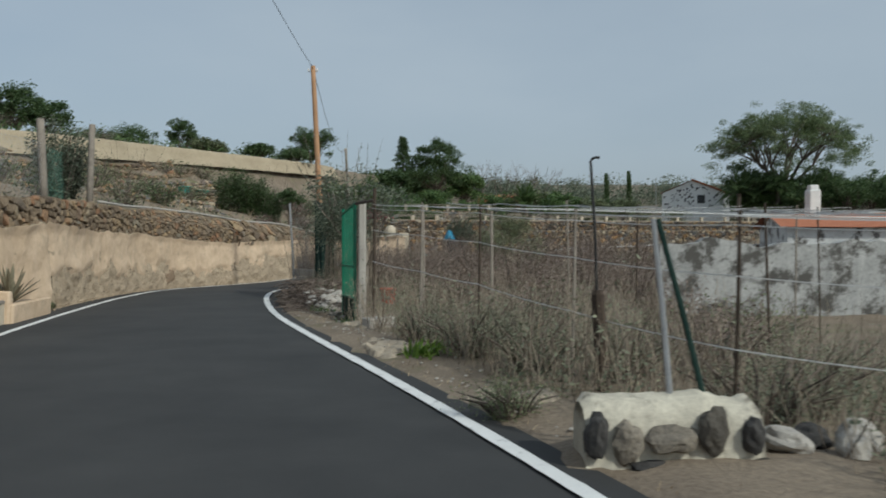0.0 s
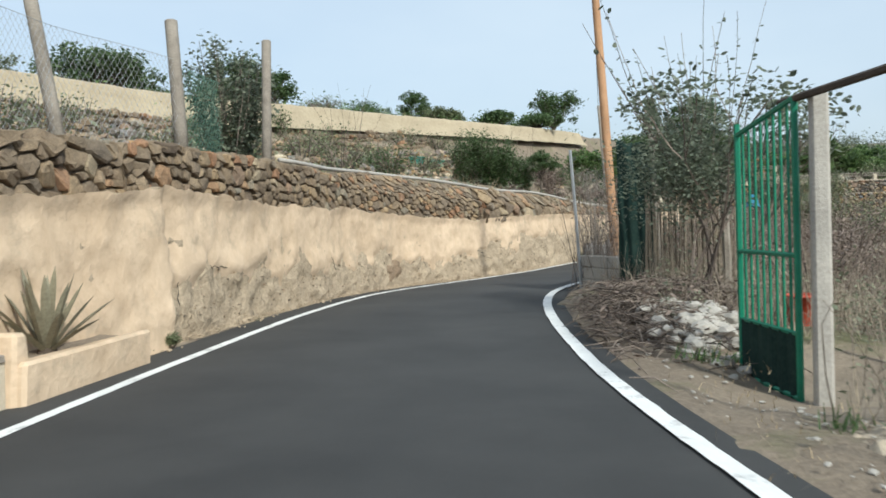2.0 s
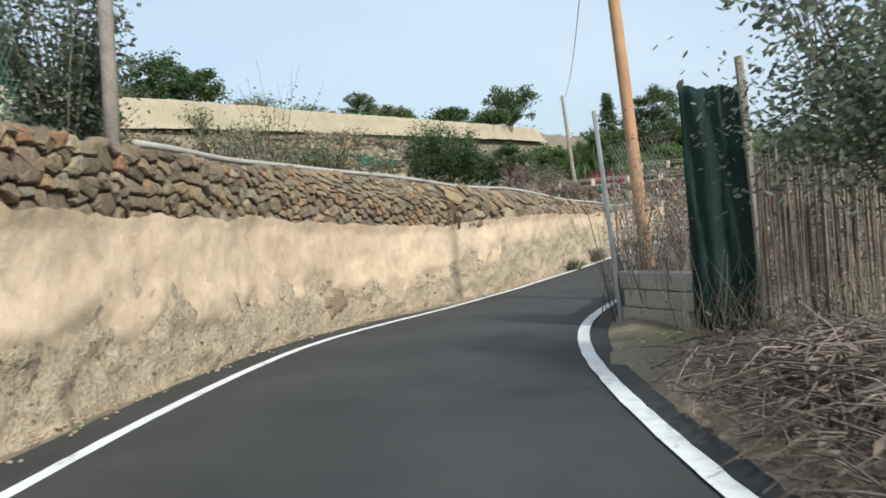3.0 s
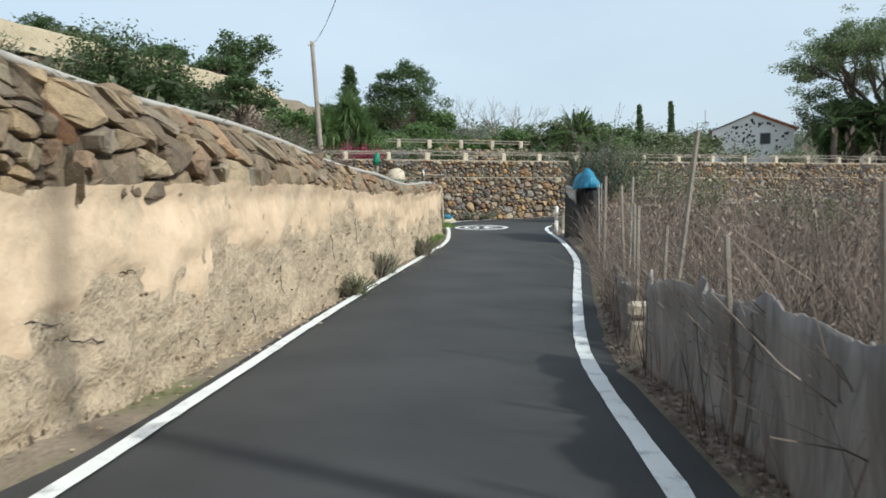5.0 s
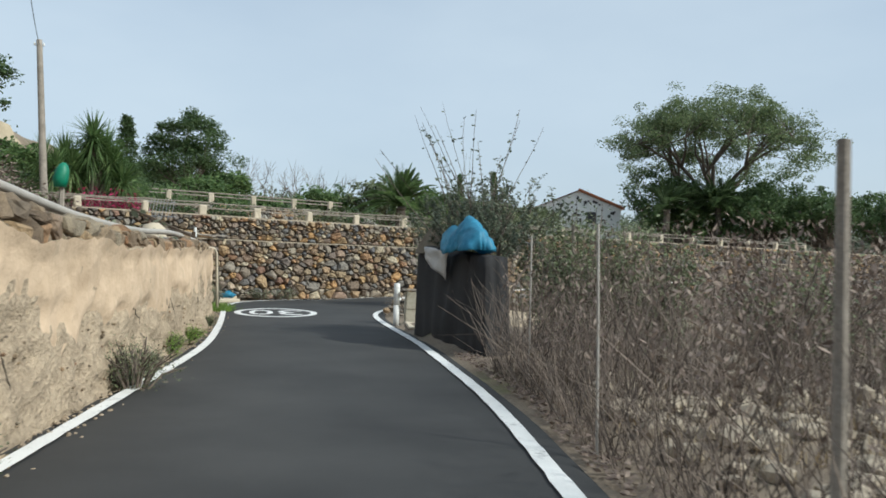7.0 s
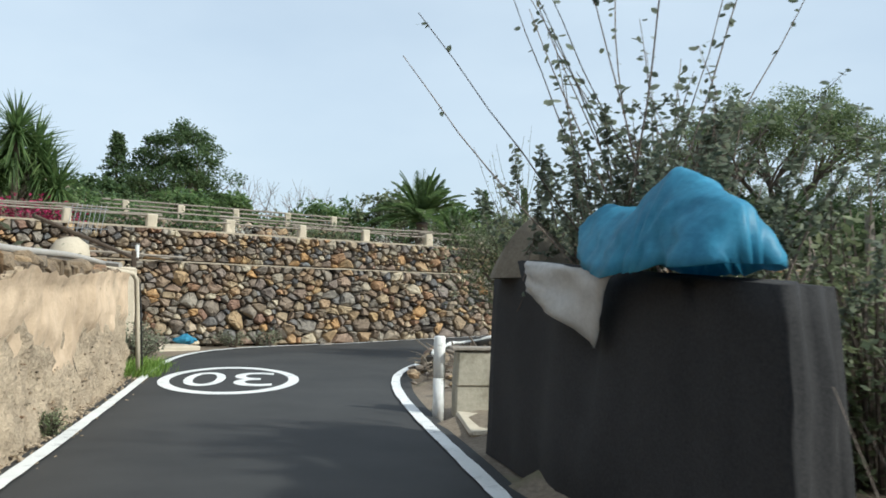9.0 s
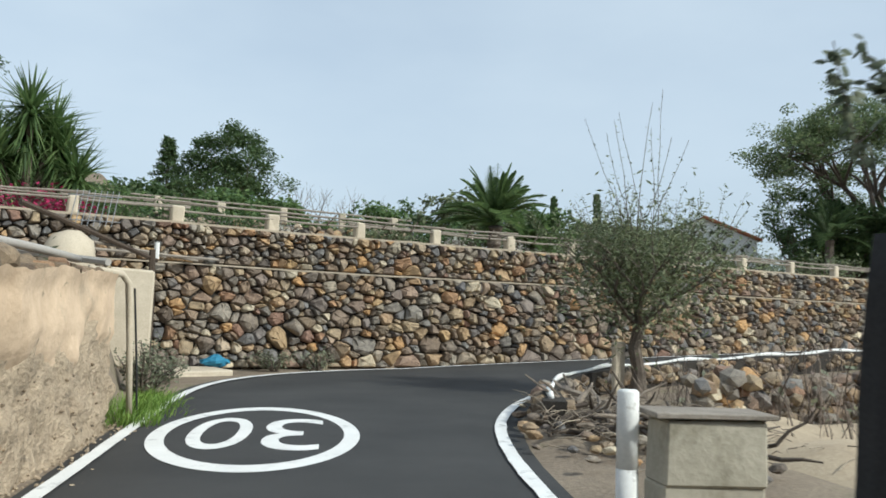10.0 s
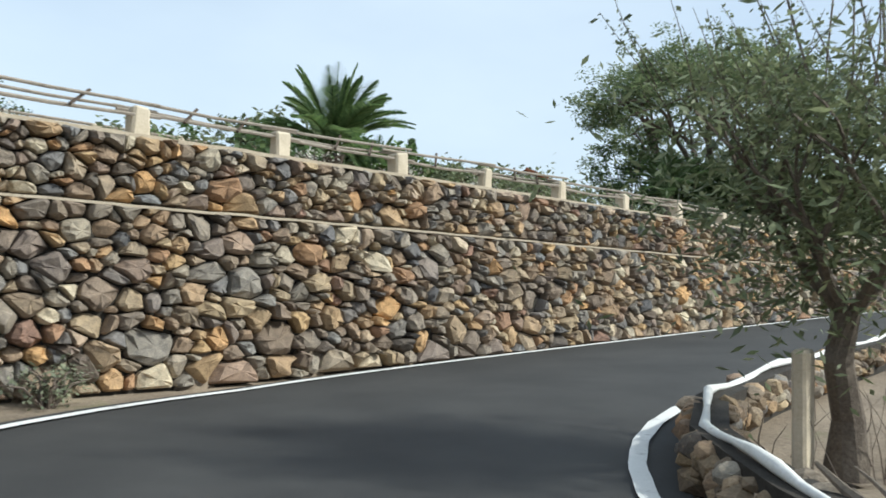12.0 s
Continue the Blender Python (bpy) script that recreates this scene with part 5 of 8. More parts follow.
def umbrella_tree():
    """Wide tree: short trunk, forking limbs that show, a broken flat dome of leaf clumps."""
    rr = random.Random(61)
    th = thing("umbrella_tree", "wide umbrella-shaped tree with open branching crown", "tree")
    x0, y0 = 36.0, 88.0
    th.location = (x0, y0, terrain(x0, y0))
    wood, lf = MB(), MB()
    fork = Vector((0, 0, 2.6))
    wood.tube([(0, 0, -0.2), (0.1, 0.05, 1.3), fork], [0.5, 0.4, 0.36], 9)

    def limb(a, b, r0, r1, sag=0.12):
        m = a.lerp(b, 0.5) + Vector((rr.uniform(-0.3, 0.3), rr.uniform(-0.3, 0.3), sag * (b - a).length * rr.uniform(0.2, 1)))
        wood.tube([a, a.lerp(m, 0.5) + Vector((0, 0, 0.05)), m, m.lerp(b, 0.5) + Vector((0, 0, 0.1)), b], [r0, r0 * 0.85, (r0 + r1) / 2, r1 * 1.2, r1], 5, cap=False)

    def dome(r, a):
        k = r / 8.2
        return Vector((r * math.cos(a), r * math.sin(a), 9.6 - 5.2 * k ** 2.2 + 0.7 * fbm(math.cos(a) * r * 0.25, math.sin(a) * r * 0.25, 3.0)))
    for i in range(8):
        a = 6.283 * i / 8 + rr.uniform(-0.25, 0.25)
        p1 = Vector((2.6 * math.cos(a), 2.6 * math.sin(a), 4.9 + rr.uniform(-0.5, 0.8))) if i < 7 else Vector((0.3, 0.2, 5.8))
        limb(fork, p1, 0.17, 0.11)
        for j in range(4):
            a2 = a + rr.uniform(-0.55, 0.55)
            r2 = rr.uniform(2.2, 5.6) if i < 7 else rr.uniform(0.6, 2.5)
            d2 = dome(r2, a2)
            p2 = Vector((d2.x, d2.y, p1.z + (d2.z - p1.z) * 0.6))
            limb(p1, p2, 0.09, 0.045)
            for k in range(5):
                a3 = a2 + rr.uniform(-0.42, 0.42)
                p3 = dome(min(8.1, max(0.3, r2 + rr.uniform(-1.3, 2.4))), a3)
                limb(p2, p3, 0.04, 0.015, 0.05)
                for _ in range(4):
                    c = p3 + Vector((rr.gauss(0, 0.6), rr.gauss(0, 0.6), rr.gauss(-0.5, 0.6)))
                    s = rr.uniform(0.5, 1.0)
                    puff(lf, c, (s, s, s * 0.6), 85, 0.085, rr, 2.0, 0.0)
    for mb in (wood, lf):
        mb.v = [Vector(v) * 1.17 for v in mb.v]
    part("trunk", wood, "bark", th)
    part("crown", lf, "leaf_umbrella", th)


def north_garden():
    rr = random.Random(23)
    yucca("yucca", (-6.2, 70.6, terrain(-6.2, 70.6)), [(0, 0, 2.6), (0.8, 0.3, 2.2), (-0.9, 0.1, 2.3), (0.1, -0.3, 3.1), (1.2, 0.0, 1.5), (-0.4, 0.2, 1.4), (0.5, 0.5, 2.8), (-0.6, -0.4, 1.9), (-1.2, 0.2, 1.5)], "tall green yucca with drooping old leaves above the wall", 51, 1.15, 0.085, "leaf_mid", 190)
    yucca("yucca", (-7.6, 68.4, terrain(-7.6, 68.4)), [(0, 0, 2.0), (0.4, -0.3, 1.6)], "green yucca with stiff leaves beside the pole", 52, 1.0, 0.07)
    palm("date_palm", (7.4, 74.2, terrain(7.4, 74.2)), 1.3, 54, 2.7, "green date palm with arching feathery fronds", 53, "leaf_mid")
    palm("date_palm", (9.6, 76.5, terrain(9.6, 76.5)), 0.8, 40, 2.0, "low dark green date palm", 54, "leaf_mid")
    palm("date_palm", (30.4, 85.6, terrain(30.4, 85.6)), 3.0, 40, 3.2, "dark green date palm beside a large tree", 55, "leaf_dark")
    palm("date_palm", (34.0, 84.6, terrain(34.0, 84.6)), 3.5, 44, 3.2, "dark green date palm under the umbrella tree", 58, "leaf_dark")
    shrub("bougainvillea", (-5.8, 68.4, terrain(-5.8, 68.4)), 1.2, 1.0, "magenta", "magenta bougainvillea in flower by the rail", 56, 800, 0.07, 24, "bougainvillea")
    shrub("bougainvillea", (-4.6, 68.0, terrain(-4.6, 68.0)), 0.8, 0.8, "magenta", "magenta bougainvillea hanging over the wall", 57, 500, 0.06, 16, "bougainvillea")
    for i, (x, y, r, h, lf) in enumerate([(-4.4, 72.9, 1.2, 1.8, "leaf_mid"), (-3.0, 71, 1.2, 1.1, "leaf_dark"), (-1.2, 71, 1.3, 1.0, "leaf_dark"), (3.0, 71.5, 1.3, 0.9, "leaf_olive"), (4.6, 70.2, 1.0, 0.9, "leaf_dark"), (10.5, 73, 1.2, 1.3, "leaf_olive"), (12.5, 73.5, 1.4, 1.4, "leaf_olive"), (15, 75, 1.5, 1.5, "leaf_olive"), (-7, 73, 1.6, 1.8, "leaf_mid"), (-9, 71, 1.4, 1.6, "leaf_dark"), (-2.2, 77, 1.6, 2.2, "leaf_mid"), (18, 76, 1.5, 1.6, "leaf_olive"), (21, 75, 1.4, 1.4, "leaf_olive")]):
        shrub("garden_shrub", (x, y, terrain(x, y)), r, h, lf, "leafy garden shrub behind the rail fence", 300 + i, 1300, 0.08, 22, group="garden shrubs")
    for i, (x, y) in enumerate([(4.3, 67.7), (5.9, 68.05), (-0.1, 66.9), (7.9, 68.6)]):
        th = shrub("flower_bush", (x, y + 0.1, 2.95), 0.42, 0.4, "white_flower", "low bush with small white flowers behind the rail", 330 + i, 330, 0.03, 16, "flower bush")
    big = [
        (-0.5, 109.8, 15.2 - terrain(-0.5, 109.8), 5.2, "leaf_dark", 0.3, 0.19, 11500), (3.5, 122, 6.5, 4.6, 'leaf_mid', 0.2, 0.34, 3600), (-3.0, 122, 6.5, 4.6, 'leaf_dark', 0.2, 0.34, 3600), (-7.5, 118, 6.5, 4.0, 'leaf_dark', 0.2, 0.34, 3200),
        (-1, 86, 3.7, 2.8, 'leaf_mid', 0.15, 0.2, 3000), (-4.5, 88, 3.4, 3.0, 'leaf_dark', 0.15, 0.2, 3000), (-8.5, 84, 3.2, 3.0, 'leaf_dark', 0.15, 0.2, 3000), (5.4, 82, 3.2, 2.4, 'leaf_mid', 0.12, 0.18, 2600),
        (8.2, 80.5, 3.7, 2.6, 'leaf_olive', 0.12, 0.18, 2800), (11.2, 80, 3.2, 2.5, 'leaf_mid', 0.12, 0.18, 2600), (14.0, 79.5, 2.9, 2.2, 'leaf_olive', 0.12, 0.18, 2400), (2.6, 84, 2.6, 2.2, 'leaf_mid', 0.12, 0.18, 2200),
        (17.3, 80, 2.6, 2.0, 'leaf_olive', 0.12, 0.18, 1800), (31.9, 86.6, 3.7, 3.3, 'leaf_mid', 0.12, 0.2, 3000), (35.4, 81.9, 4.6, 3.3, 'leaf_dark', 0.12, 0.2, 3200), (39.5, 80.1, 5.1, 3.7, 'leaf_dark', 0.12, 0.2, 3200),
        (43.6, 78.4, 5.0, 3.3, 'leaf_dark', 0.12, 0.2, 2800), (47.7, 76.6, 6.1, 3.5, 'leaf_dark', 0.12, 0.2, 2800), (40.7, 90.7, 5.4, 4.2, 'leaf_dark', 0.12, 0.2, 3000), (54.8, 76.6, 5.8, 4.2, 'leaf_dark', 0.12, 0.2, 3000),
        (-14, 90, 5.0, 3.6, 'leaf_dark', 0.15, 0.2, 2800), (34.4, 85.5, 5.6, 3.3, 'leaf_mid', 0.12, 0.18, 3000), (37.8, 84.2, 6.6, 3.7, 'leaf_dark', 0.12, 0.18, 3400), (32.8, 86.5, 6.3, 3.0, 'leaf_dark', 0.12, 0.18, 3400),
        (38.8, 86.2, 7.0, 3.3, 'leaf_dark', 0.12, 0.18, 3400), (43.8, 85.4, 5.8, 3.5, 'leaf_dark', 0.12, 0.18, 3200), (46.8, 86.6, 5.8, 3.9, 'leaf_dark', 0.12, 0.18, 3200), (51.2, 86.6, 6.1, 4.0, 'leaf_dark', 0.12, 0.18, 3200),
        (32.8, 90.1, 7.5, 4.0, 'leaf_dark', 0.12, 0.18, 3400), (40.5, 86.6, 6.6, 3.7, 'leaf_dark', 0.12, 0.18, 3000), (-6.5, 79, 2.5, 2.4, 'leaf_dark', 0.12, 0.18, 3400), (-3.4, 80, 2.2, 2.2, 'leaf_mid', 0.12, 0.18, 3000),
        (-9.6, 77, 2.8, 2.2, 'leaf_mid', 0.12, 0.18, 2800), (-5.0, 96, 4.2, 3.4, 'leaf_dark', 0.12, 0.22, 3600), (-1.0, 97, 3.6, 3.0, 'leaf_dark', 0.12, 0.22, 3600),
    ]
    for i, (x, y, h, c, lf, tf, ls, n) in enumerate(big):
        tree("garden_tree", (x, y, terrain(x, y) - 0.1), h, c, lf, "full dark green tree beyond the stone wall", 400 + i, ls, n, c * 0.23, 0.2, tf, 0.75, group="trees beyond the wall")
    umbrella_tree()
    # narrow conifer beside the far round tree
    cx_, cy_ = -5.9, 130.7
    zb = terrain(cx_, cy_)
    hc = 17.5 - zb
    th = thing("conifer", "dark narrow conifer with a stepped outline", "conifer")
    th.location = (cx_, cy_, zb)
    wood, lf = MB(), MB()
    wood.tube([(0, 0, -0.2), (0, 0, hc)], [0.25, 0.04], 6)
    for k in range(60):
        t = 0.1 + 0.88 * k / 59
        a = k * 2.4
        w = 2.7 * (1 - t) ** 0.8 * rr.uniform(0.7, 1.15) + 0.2
        e = Vector((math.cos(a) * w, math.sin(a) * w, hc * t - 0.15 * w))
        wood.tube([(0, 0, hc * t), e], [0.05, 0.015], 4, cap=False)
        for s in (0.4, 0.7, 0.95):
            puff(lf, (e.x * s, e.y * s, hc * t - 0.15 * w * s), (0.5, 0.5, 0.35), 46, 0.16, rr, 1.8, 0.0)
    part("trunk", wood, "bark", th)
    part("crown", lf, "leaf_dark", th)
    for i, (x, y, h) in enumerate(((19.0, 96.3, 5.4), (21.3, 95.0, 5.6))):
        rr2 = random.Random(i)
        th = thing("cypress", "thin dark cypress with a bent tip", "cypress tree", "cypress trees")
        th.location = (x, y, terrain(x, y))
        mb = MB()
        mb.tube([(0, 0, 0), (0.05, 0, h * 0.9)], [0.1, 0.03], 5)
        part("trunk", mb, "bark", th)
        mb = MB()
        for k in range(900):
            t = rr2.uniform(0.12, 1)
            w = 0.34 * (1 - t) ** 0.6 + 0.1
            a = rr2.uniform(0, 6.283)
            mb.leaf((math.cos(a) * w * rr2.uniform(0.4, 1) - 0.25 * max(0, t - 0.7), math.sin(a) * w * rr2.uniform(0.4, 1), h * t), 0.14, 1.1, 2.0)
        part("crown", mb, "leaf_dark", th)
    # bare trees far off
    for i, (x, y) in enumerate(((9.2, 127), (12, 128), (15, 128), (6.4, 127))):
        wood, tips = MB(), []
        rr2 = random.Random(80 + i)
        for _ in range(3):
            branch(wood, (x, y, terrain(x, y)), (rr2.uniform(-0.3, 0.3), rr2.uniform(-0.3, 0.3), 1), 2.4, 0.09, rr2, 3, tips, 0.3, 3, (2, 3), 0.7)
        solo("bare_tree", wood, "twig", "bare grey winter tree far off", "tree", "bare trees")


north_garden()


def far_woods():
    """Uneven belt of far trees that closes the horizon."""
    rr = random.Random(301)
    lf = MB()
    for _ in range(420):
        a = rr.uniform(-0.35, 1.85)
        r = rr.uniform(70, 170)
        x, y = 6 + r * math.sin(a), 46 + r * math.cos(a)
        if y < 82 and x < 48 or (18 < x < 36 and y < 106):
            continue
        z = terrain(x, y)
        s = rr.uniform(1.6, 3.4) * (0.6 + r / 200)
        for _ in range(3):
            c = (x + rr.gauss(0, s * 0.5), y + rr.gauss(0, s * 0.5), z + s * rr.uniform(0.3, 0.8))
            puff(lf, c, (s, s, s * 0.7), 110, 0.3, rr, 1.7, 0.2)
    solo("far_woods", lf, "leaf_dusk", "uneven belt of green trees far off", "woods", kind="stuff")


far_woods()


def house(name, c, w, d, h, rise, turn, wall_mat, label, roof="tile", windows=(), spots=0, roof_label="red tiled gable roof"):
    """Gabled house with its gable to the front (-y); windows: (x, z, w, h) on the front."""
    th = thing(name, label, "house")
    th.location, th.rotation_euler = c, (0, 0, radians(turn))
    mb = MB()
    hw, hd = w / 2, d / 2
    mb.v = [(-hw, -hd, -1), (hw, -hd, -1), (hw, -hd, h), (0, -hd, h + rise), (-hw, -hd, h), (-hw, hd, -1), (hw, hd, -1), (hw, hd, h), (0, hd, h + rise), (-hw, hd, h)]
    mb.f = [(0, 1, 2, 3, 4), (6, 5, 9, 8, 7), (1, 6, 7, 2), (5, 0, 4, 9)]
    part("wall", mb, wall_mat, th)
    for s in (-1, 1):
        mb = MB()
        k = 12
        o = 0.25
        e = math.hypot(hw, rise)
        nx, nz = s * rise / e, hw / e
        for j in range(k + 1):
            t = j / k
            for y in np.linspace(-hd - o, hd + o, 15):
                bumpz = 0.05 * math.sin(t * k * math.pi)
                mb.v.append((s * (hw + o) * (1 - t) + nx * bumpz, y, h - o * rise / hw + (rise + o * rise / hw) * t + 0.06 + nz * bumpz + 0.03 * (abs(math.sin(y * 9)))))
        for j in range(k):
            for i in range(14):
                q = j * 15 + i
                mb.f.append((q, q + 1, q + 16, q + 15))
        slope = part("roof", mb, roof, th, roof_label)
        if s == 1:
            verge = MB()
            for j in range(14):
                t0, t1 = j / 14, (j + 1.15) / 14
                ends = [(s * (hw + o) * (1 - t), -hd - o + 0.06, h - o * rise / hw + (rise + o * rise / hw) * t + 0.1) for t in (t0, t1)]
                verge.tube(ends, [0.13, 0.1], 8)
            part("verge_tiles", verge, roof, slope)
    for (x, z, ww, hh) in windows:
        wn_ = MB()
        wn_.box((x, -hd - 0.01, z), (ww + 0.16, 0.08, hh + 0.16), None, 0.01)
        fr = part("window", wn_, "white", th)
        gl = MB()
        gl.box((x, -hd - 0.055, z), (ww, 0.03, hh))
        part("pane", gl, "glass", fr)
    if spots:
        rr = random.Random(2)
        mb = MB()
        n = 0
        while n < spots:
            x, z = rr.uniform(-hw + 0.2, hw - 0.2), rr.uniform(0.1, h + rise - 0.4)
            if z > h + rise * (1 - abs(x) / hw) - 0.25 or any(abs(x - a) < ww and abs(z - b) < hh for a, b, ww, hh in windows):
                continue
            r = rr.uniform(0.05, 0.15)
            k = 7
            vs = [(x + r * rr.uniform(0.6, 1.2) * math.cos(6.283 * i / k), -hd - 0.03, z + r * rr.uniform(0.6, 1.2) * math.sin(6.283 * i / k)) for i in range(k)]
            vs += [(a * 0.75 + x * 0.25, -hd - 0.07, b * 0.75 + z * 0.25) for a, _, b in vs]
            mb.add(vs, [tuple(range(k, 2 * k))] + [(i, (i + 1) % k, k + (i + 1) % k, k + i) for i in range(k)])
            n += 1
        ob = part("stonework", mb, "spots", th, "dark stones set in white limewash")
        ob["kind"] = "stuff"
    return th


house("white_house", (29.8, 97.8, 4.4), 6.6, 8.0, 2.3, 1.35, -24, "white_wall", "white gabled house with dark set stones and red roof", "tile", [(1.0, 1.55, 0.8, 0.9)], 90)
house("orange_house", (9.5, 133, terrain(9.5, 133) - 0.6), 9.5, 6, 1.7, 0.5, 80, "orange_wall", "low orange house with a flat red roof far off", "tile", [(-1.5, 0.9, 0.7, 0.8), (1.6, 0.9, 0.7, 0.8)])
mbx = MB()
mbx.box((24.4, 95.2, 6.2), (0.06, 0.06, 4.6), None, 0.01)
solo("metal_mast", mbx, "steel", "thin metal mast beside the white house", "mast")

# ---- verge and gardens beside the lane ----


def right_x(y):
    return float(np.interp(y, [p[1] for p in RIGHT_LINE[:20]], [p[0] for p in RIGHT_LINE[:20]]))


def rock_pile():
    rr = random.Random(12)
    th = thing("stone_footing", "low footing of dark volcanic rocks set in cream mortar", "stone footing")
    body = MB()
    n, k = 26, 7
    for i in range(n + 1):
        t = i / n
        for j in range(k):
            a = math.pi * j / (k - 1)
            w = 0.3 + 0.05 * fbm(t * 5, j, 2.0)
            body.v.append((0.68 + 1.14 * t + 0.03 * fbm(t * 9, j * 2.0), 5.62 - w * math.cos(a) * (0.9 + 0.1 * math.sin(a)), -0.05 + (0.52 + 0.05 * fbm(t * 4, 8.0)) * math.sin(a) ** 0.45 * (0.88 if i in (0, n) else 1)))
    for i in range(n):
        for j in range(k - 1):
            body.f.append((i * k + j, (i + 1) * k + j, (i + 1) * k + j + 1, i * k + j + 1))
    body.f += [tuple(range(k))[::-1], tuple(n * k + j for j in range(k))]
    part("mortar_body", body, "cream_mortar", th, smooth=True)
    # large rounded rocks set wide apart in the mortar
    for x, z, w, h, mt in ((0.74, 0.24, 0.07, 0.17, "spots"), (0.94, 0.2, 0.1, 0.15, "basalt"), (1.21, 0.22, 0.155, 0.125, "basalt"), (1.49, 0.28, 0.085, 0.165, "basalt"), (1.74, 0.24, 0.075, 0.125, "spots"), (1.09, 0.05, 0.1, 0.06, "spots"), (1.8, 0.06, 0.09, 0.06, "basalt")):
        mb = MB()
        cap_stone(mb, (0, 0, 0), 1.0, rr, 0.9, 3)
        mb.v = [Vector((x + Vector(v).x * w, 5.35 + Vector(v).y * 0.08, z + Vector(v).z * h)) for v in mb.v]
        part("rock", mb, mt, th)
    for i, (x, y, s, mt) in enumerate([(2.05, 5.6, 0.15, "concrete"), (2.3, 5.8, 0.13, "spots"), (2.45, 5.5, 0.12, "concrete"), (2.7, 5.9, 0.16, "concrete")]):
        mb = MB()
        cap_stone(mb, (x, y, 0), s, rr, 0.8, 3)
        mb.v = [v - Vector((x, y, 0)) for v in mb.v]
        ob = solo("boulder", mb, mt, {"spots": "dark volcanic boulder by the road", "concrete": "grey rough boulder by the road"}[mt], "boulder", "roadside boulders", smooth=False)
        ob.location = (x, y, terrain(x, y) + s * 0.5)
    spots = []
    for _ in range(320):
        y = rr.uniform(6, 24)
        spots.append((right_x(y) + rr.uniform(0.45, 1.3), y))
    mb = MB()
    for (x, y) in spots:
        cap_stone(mb, (x, y, terrain(x, y) + 0.02), rr.uniform(0.006, 0.028), rr, 0.5)
    solo("verge_rubble", mb, "concrete", "pale stones scattered on the verge", "rubble", kind="stuff")
    # crusts of old spilt mortar on the verge
    for (cx_, cy_, rx, ry, sd) in ((-0.98, 11.2, 0.4, 1.1, 1.0), (0.42, 7.75, 0.5, 0.7, 4.0), (-1.6, 14.4, 0.4, 0.8, 8.0)):
        mb = MB()
        n = 40
        for j in range(n + 1):
            for i in range(n + 1):
                u, v = -1 + 2 * i / n, -1 + 2 * j / n
                x, y = cx_ + u * rx - 0.3 * v * rx, cy_ + v * ry
                h = 0.06 * fbm(x * 3.2, y * 3.2, sd, 4) + 0.035 * fbm(x * 11, y * 11, sd, 2) + 0.05 * (1 - u * u - v * v) - 0.02 - 0.22 * max(0.0, u * u + v * v - 0.5)
                mb.v.append((x, y, terrain(x, y) + min(h, 0.05)))
        for j in range(n):
            for i in range(n):
                q = j * (n + 1) + i
                mb.f.append((q, q + 1, q + n + 2, q + n + 1))
        solo("mortar_crust", mb, "ledge", "pale crust of spilt mortar on the verge", "mortar crust", "mortar crusts")


rock_pile()


def post(name, a, b, r, mat, label, group="", category="fence post", n=6):
    mb = MB()
    a, b = Vector(a), Vector(b)
    m = a.lerp(b, 0.5) + Vector((r * 0.3, 0, 0))
    mb.tube([a, m, b], [r * 1.05, r, r * 0.92], n)
    return solo(name, mb, mat, label, category, group)


